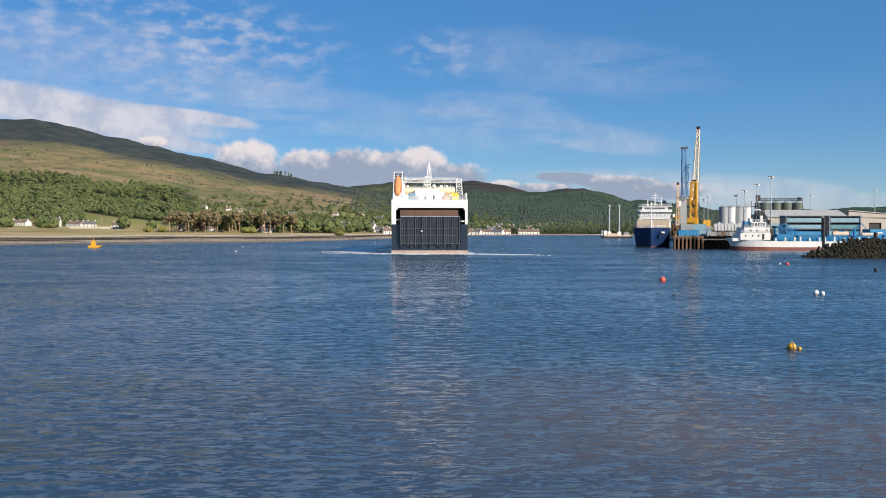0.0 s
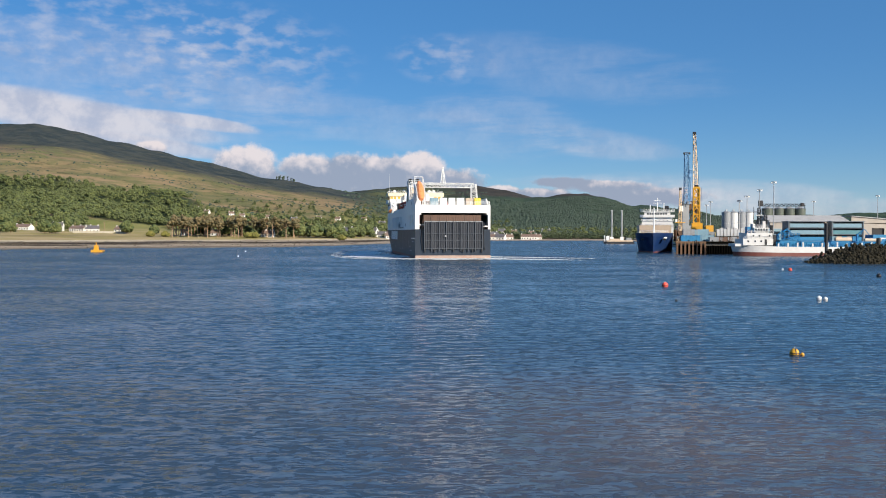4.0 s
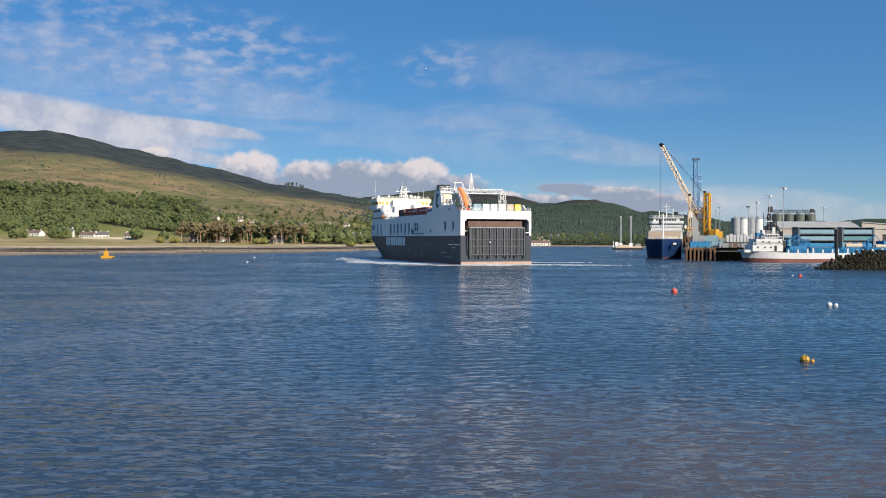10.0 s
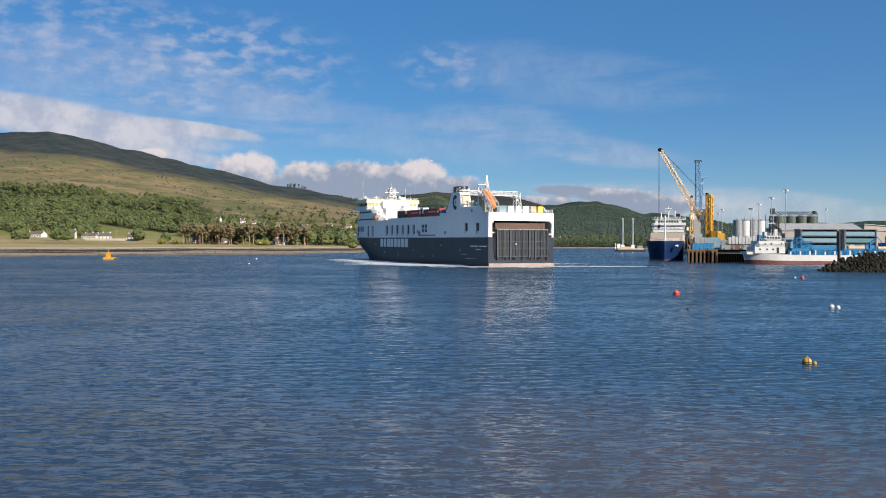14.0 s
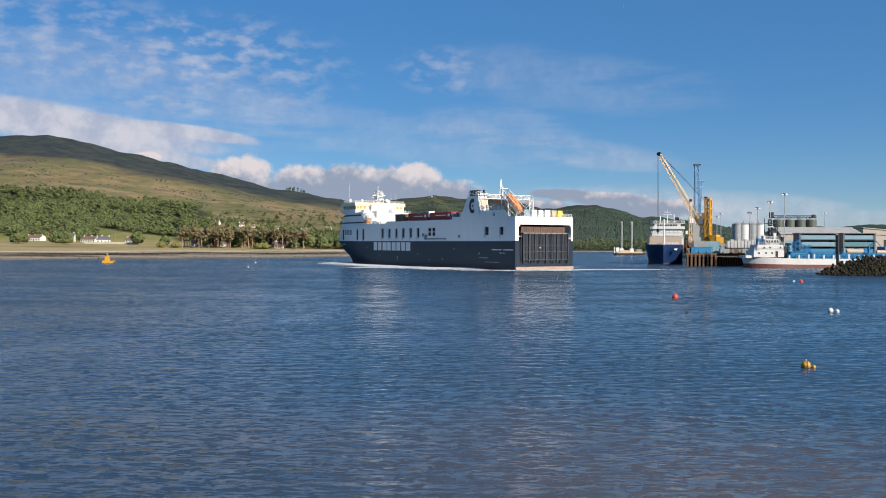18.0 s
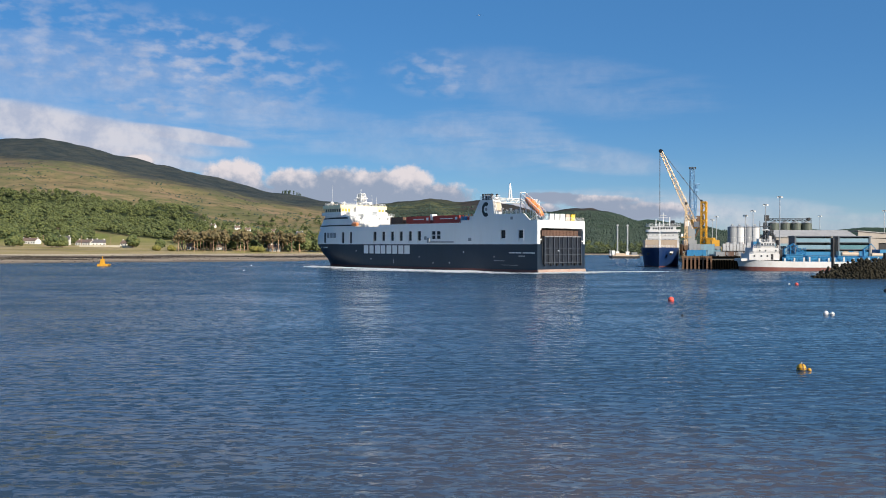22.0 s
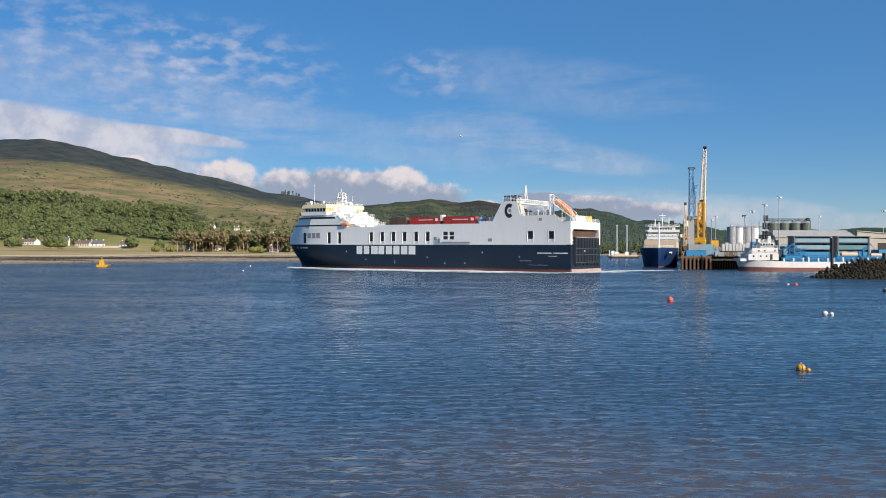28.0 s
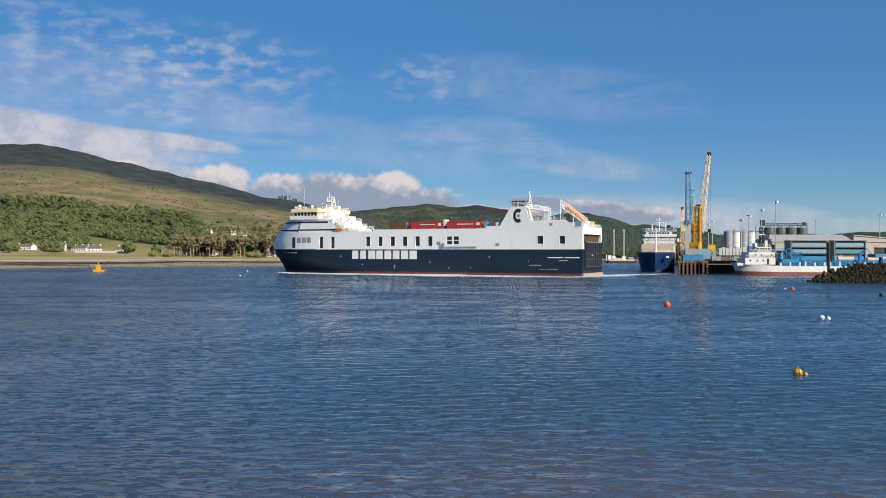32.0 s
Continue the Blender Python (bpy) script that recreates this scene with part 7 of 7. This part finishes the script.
# the last number lightens or greys a heap
HEAPS = [heap(*q) for q in ((438, 282, 62, 36, 0.25), (540, 290, 52, 30, 0.05), (662, 286, 36, 22, 0.25), (628, 282, 16, 18, -0.8), (560, 300, 70, 34, -0.5), (620, 292, 70, 34, -0.5), (680, 300, 80, 40, -0.7), (748, 288, 48, 34, 0.25), (690, 320, 150, 30, -0.6), (560, 326, 160, 34, -0.6), (450, 312, 80, 34, -0.6), (790, 316, 80, 34, -0.6), (880, 331, 70, 15, -0.3), (270, 258, 30, 12, 0.2), (1000, 312, 60, 10, -1.1), (1080, 320, 90, 12, -0.4), (1140, 338, 110, 20, -0.5), (950, 335, 80, 15, -0.4))]
heaps = dome_piece("cloud_bank", "heaped white and grey cumulus along the horizon", 4880, -60, 60, -1, 12, cloud_material("cumulus", HEAPS, (), 0.75))
THIN = [(*puff(230, 150, 430, 130), 0, 0.26), (*puff(700, 210, 500, 60), 0, 0.2), (*puff(90, 206, 360, 46), 2, 0.92), (*puff(350, 212, 150, 17), 2, 0.85), (*puff(230, 250, 250, 20), 2, 0.8), (*puff(290, 168, 110, 20), 1, 0.4), (*puff(130, 70, 400, 100), 1, 0.36), (*puff(440, 90, 220, 95), 1, 0.32), (*puff(790, 95, 120, 50), 1, 0.32), (*puff(1020, 115, 330, 70), 0, 0.16), (*puff(1060, 245, 180, 34), 0, 0.3), (*puff(880, 190, 200, 50), 0, 0.2), (*puff(1420, 350, 420, 40), 0, 0.4), (*puff(1150, 340, 320, 40), 0, 0.5)]
thin = dome_piece("high_cloud", "thin broken high cloud against the blue", 4900, -60, 60, -1, 34, cloud_material("altocumulus", (), THIN, 0.71))


# ---- foam and gulls ----
def foam_material():
    m, t, b = nodes_of("sea_foam")
    v = object_space(t)
    n = noise_of(t, v, 0.12, 5, 0.65, (0.6, 1, 1))
    fine = noise_of(t, v, 0.9, 4, 0.65, (0.5, 1, 1))
    at = t.nodes.new("ShaderNodeAttribute")
    at.attribute_name = "body"
    k = math_of(t, "ADD", math_of(t, "MULTIPLY_ADD", n, 2.0, -1.05), math_of(t, "MULTIPLY_ADD", fine, 2.2, -0.9))
    k = math_of(t, "ADD", k, at.outputs["Fac"])
    t.links.new(smooth_of(t, k, 0.15, 0.6, 0.0, 0.9), b.inputs["Alpha"])
    b.inputs["Base Color"].default_value = (0.72, 0.75, 0.76, 1)
    b.inputs["Roughness"].default_value = 0.7
    return m


FOAM = foam_material()


def foam_strip(name, label, strips):
    """Flat ragged foam: each strip runs along a line of (x, y, half width) and thins out at its rim."""
    v, f, w = [], [], []
    for pts in strips:
        n0, m = len(v), 8
        p = np.array(pts, float)
        s = np.linspace(0, len(p) - 1, 40)
        q = np.stack([np.interp(s, range(len(p)), p[:, k]) for k in range(3)], -1)
        for i, (x, y, h) in enumerate(q):
            a, b = q[max(0, i - 1)], q[min(len(q) - 1, i + 1)]
            d = Vector((b[0] - a[0], b[1] - a[1], 0)).normalized()
            side = Vector((-d.y, d.x, 0))
            for j in range(m + 1):
                k = 2 * j / m - 1
                c = Vector((x, y, 0)) + side * h * k
                v.append((c.x, c.y, 0.03 + 0.12 * (1 - k * k)))
                w.append((1 - abs(k)) * 0.8 * min(1, i / 5, (len(q) - 1 - i) / 5))
        for i in range(len(q) - 1):
            f += [(n0 + i * (m + 1) + j, n0 + i * (m + 1) + j + 1, n0 + (i + 1) * (m + 1) + j + 1, n0 + (i + 1) * (m + 1) + j) for j in range(m)]
    me = bpy.data.meshes.new(name)
    me.from_pydata(v, [], f)
    a = me.attributes.new("body", "FLOAT", "POINT")
    a.data.foreach_set("value", w)
    me.shade_smooth()
    me.materials.append(FOAM)
    return tagged(new(name, me), label, "foam", kind="stuff")


hull_foam = foam_strip("hull_foam", "white foam along the ferry's waterline", [
    [(131, 14, 2), (120, 19, 6), (104, 24, 9), (80, 26, 12), (50, 27, 13), (20, 26, 12), (-4, 24, 10)],
    [(-1.4, 12.6, 1.4), (-1.9, 6, 2.0), (-1.7, 0, 1.7), (-2.0, -6, 2.1), (-1.4, -12.6, 1.4)],
    [(1.5, 30, 5), (-6.0, 14, 7), (-8.2, 0, 8), (-8, -14, 7), (-14, -26, 6), (-22, -38, 3)]])
wash = foam_strip("thruster_wash", "white streak of thruster wash on the water", [[(-34, 0, 3.0), (-18, 1.6, 9), (0, 0, 10), (18, -0.5, 9), (30, 0, 3.0)], [(-58, -16, 2), (-30, -14, 6), (-8, -15, 4)]])


def build_gull(label):
    """A gull in parts: body, head, tail and two wings that beat at the shoulder; it looks along x."""
    ob = thing("gull", label, "bird", None, "gulls over the water")
    body = Shape().turned([(0.01, -0.3), (0.06, -0.22), (0.1, -0.05), (0.1, 0.08), (0.06, 0.2), (0.02, 0.27)], 10)
    part("body", body, GULL_WHITE, ob, "white body", True, pose(0, 0, 0, 0, 90, 0))
    part("head", Shape().turned([(0.01, -0.06), (0.055, -0.02), (0.055, 0.03), (0.01, 0.07)], 8), GULL_WHITE, ob, "", True, pose(0.27, 0, 0.03))
    part("beak", Shape().rod((0.3, 0, 0.03), (0.4, 0, 0.01), 0.018, 5, 0.004), YELLOW, ob)
    part("tail", Shape().prism([(-0.24, -0.03), (-0.24, 0.03), (-0.44, 0.09), (-0.44, -0.09)], 2, -0.008, 0.012), GULL_WHITE, ob)
    wings = []
    for side in (1, -1):
        w = part("wing", Shape().solid([(0.12, 0.04 * side, 0.03), (-0.1, 0.04 * side, 0.03), (0.16, 0.36 * side, 0.1), (-0.03, 0.36 * side, 0.09), (-0.02, 0.72 * side, 0.05), (-0.08, 0.66 * side, 0.045),
                                        (0.12, 0.04 * side, 0.0), (-0.1, 0.04 * side, 0.01), (0.16, 0.36 * side, 0.08), (-0.03, 0.36 * side, 0.075), (-0.02, 0.72 * side, 0.04), (-0.08, 0.66 * side, 0.035)],
                                       [(0, 1, 3, 2), (2, 3, 5, 4), (6, 8, 9, 7), (8, 10, 11, 9), (0, 2, 8, 6), (2, 4, 10, 8), (1, 7, 9, 3), (3, 9, 11, 5), (4, 5, 11, 10), (0, 6, 7, 1)]), GULL_GREY, ob, "grey wing with a dark tip")
        part("wing_tip", Shape().solid([(-0.02, 0.72 * side, 0.052), (-0.08, 0.66 * side, 0.047), (-0.1, 0.8 * side, 0.03), (-0.03, 0.71 * side, 0.036)], [(0, 1, 2), (0, 2, 3), (1, 3, 2), (0, 3, 1)]), BLACK, w)
        wings.append(w)
    return ob, wings


GULL_WHITE = plain("gull_white", (0.8, 0.8, 0.78), 0.7)
GULL_GREY = plain("gull_grey", (0.42, 0.44, 0.47), 0.7)
gulls = [build_gull("white and grey gull gliding over the water") for i in range(4)]


# ---- what moves ----
def ferry_pose(x, y, turn):
    return pose(x, y, 0, 0, 0, 90 + turn)


def motions():
    rows = [(0, -4.4, 294.0, 1.4), (3, 0.6, 294.2, 6.3), (6, 6.5, 294.3, 11.8), (9, 12.1, 294.6, 17.2), (13, 19.7, 296.3, 24.6), (16, 25.9, 298.3, 30.3),
            (19, 32.1, 301.8, 36.4), (23, 39.9, 309.1, 45.2), (28, 48.5, 320.3, 56.9), (32, 53.1, 327.5, 64.6)]
    walk(ferry, [(t, ferry_pose(x, y, a)) for t, x, y, a in rows])
    walk(hull_foam, [(t, ferry_pose(x, y, a)) for t, x, y, a in rows])
    drift = [(0, -10, 334, 92), (3, -9, 316, 132), (6, -5, 309, 170), (9, -8, 309, 175), (13, -10, 311, 177), (19, -12, 318, 180), (32, -24, 340, 176)]
    walk(wash, [(t, pose(x, y, 0, 0, 0, a)) for t, x, y, a in drift])
    # birds: seconds, line of sight across and down, distance, heading
    tracks = [
        [(0, 250, -500, 40, 0), (5.5, 300, -120, 36, -10), (6.0, 386, 146, 36, -5), (6.2, 428, 214, 42, 15), (6.4, 529, 212, 55, 10), (6.6, 664, 190, 75, 5), (6.8, 827, 167, 95, 0), (7.4, 1175, 166, 130, 0), (8.5, 1800, 100, 150, 0), (12, 2300, 100, 170, 60), (14, 2200, 250, 160, 120), (16, 1850, 332, 150, 175), (16.5, 1650, 328, 140, 180), (16.9, 1517, 324, 137, 180), (17.1, 1452, 316, 137, 180), (17.3, 1383, 307, 137, 175), (17.5, 1304, 303, 140, 165), (17.8, 1299, 322, 220, 100), (19, 1350, 300, 400, 60), (24, 1900, 100, 500, 20), (32, 2600, -300, 500, 0)],
        [(0, 1200, -600, 45, 170), (2.0, 392, -3, 42, 185), (2.5, 340, 4, 45, 190), (3.0, 176, 169, 55, 200), (3.5, -40, 330, 70, 200), (32, -900, 200, 120, 200)],
        [(0, -700, 420, 60, 20), (12.5, -200, 560, 66, 20), (13.0, 70, 521, 80, 25), (13.2, 173, 490, 95, 30), (13.6, 323, 429, 150, 40), (14.2, 480, 395, 260, 40), (16, 800, 150, 420, 30), (32, 1900, -300, 500, 0)],
        [(0, 700, -700, 120, 90), (18.0, 743, 320, 150, 80), (19.0, 739, 277, 150, 90), (20.0, 739, 221, 160, 90), (21.0, 739, 120, 170, 90), (24, 1100, -150, 170, 20), (27, 1010, 230, 150, 150), (28.0, 802, 206, 150, 160), (28.5, 672, 153, 150, 170), (30, 200, -60, 140, 180), (32, -300, -300, 140, 180)]]
    for (bird, wings), rows in zip(gulls, tracks):
        walk(bird, [(t, pose(across(u, d), d, level(v, d), 0, -4, a)) for t, u, v, d, a in rows])
        for side, wing in zip((1, -1), wings):
            beat = [(k * 0.25, pose(0, 0, 0, side * (18 * math.sin(k * 1.9) + 4), 0, 0)) for k in range(129)]
            walk(wing, beat)
    walk(water, [(0, pose(0, 0, 0)), (32, pose(-2.0, -14.0, 0))])
    walk(heaps, [(0, pose(0, 0, 0)), (32, pose(0, 0, 0, 0, 0, 2.0))])
    walk(thin, [(0, pose(0, 0, 0)), (32, pose(0, 0, 0, 0, 0, 1.4))])
    # the crane: seconds, slew from facing the camera towards the ship, luff above the level
    turns = [(0, 187, 73.2), (3.5, 185, 73.4), (5.5, 112, 74), (6, 108, 74), (9, 107, 65.4), (13, 110, 59.4), (16, 111, 58.6), (19, 112, 58.6), (21, 106, 62.2), (23, 100, 69), (25, 120, 74), (25.5, 145, 76), (27.5, 172, 78), (28, 186, 74), (29, 194, 72), (32, 198, 71)]
    walk(crane_top, [(t, pose(0, 0, 0, 0, 0, -15.8 - a)) for t, a, e in turns])
    walk(crane_boom, [(t, pose(0, -3.0, 13.0, 0, 0, -90) @ pose(0, 0, 0, 0, -e, 0)) for t, a, e in turns])
    walk(crane_ropes, [(t, pose(0, -3.6 - 40 * math.cos(radians(e)), 13.0 + 40 * math.sin(radians(e)))) for t, a, e in turns])


motions()
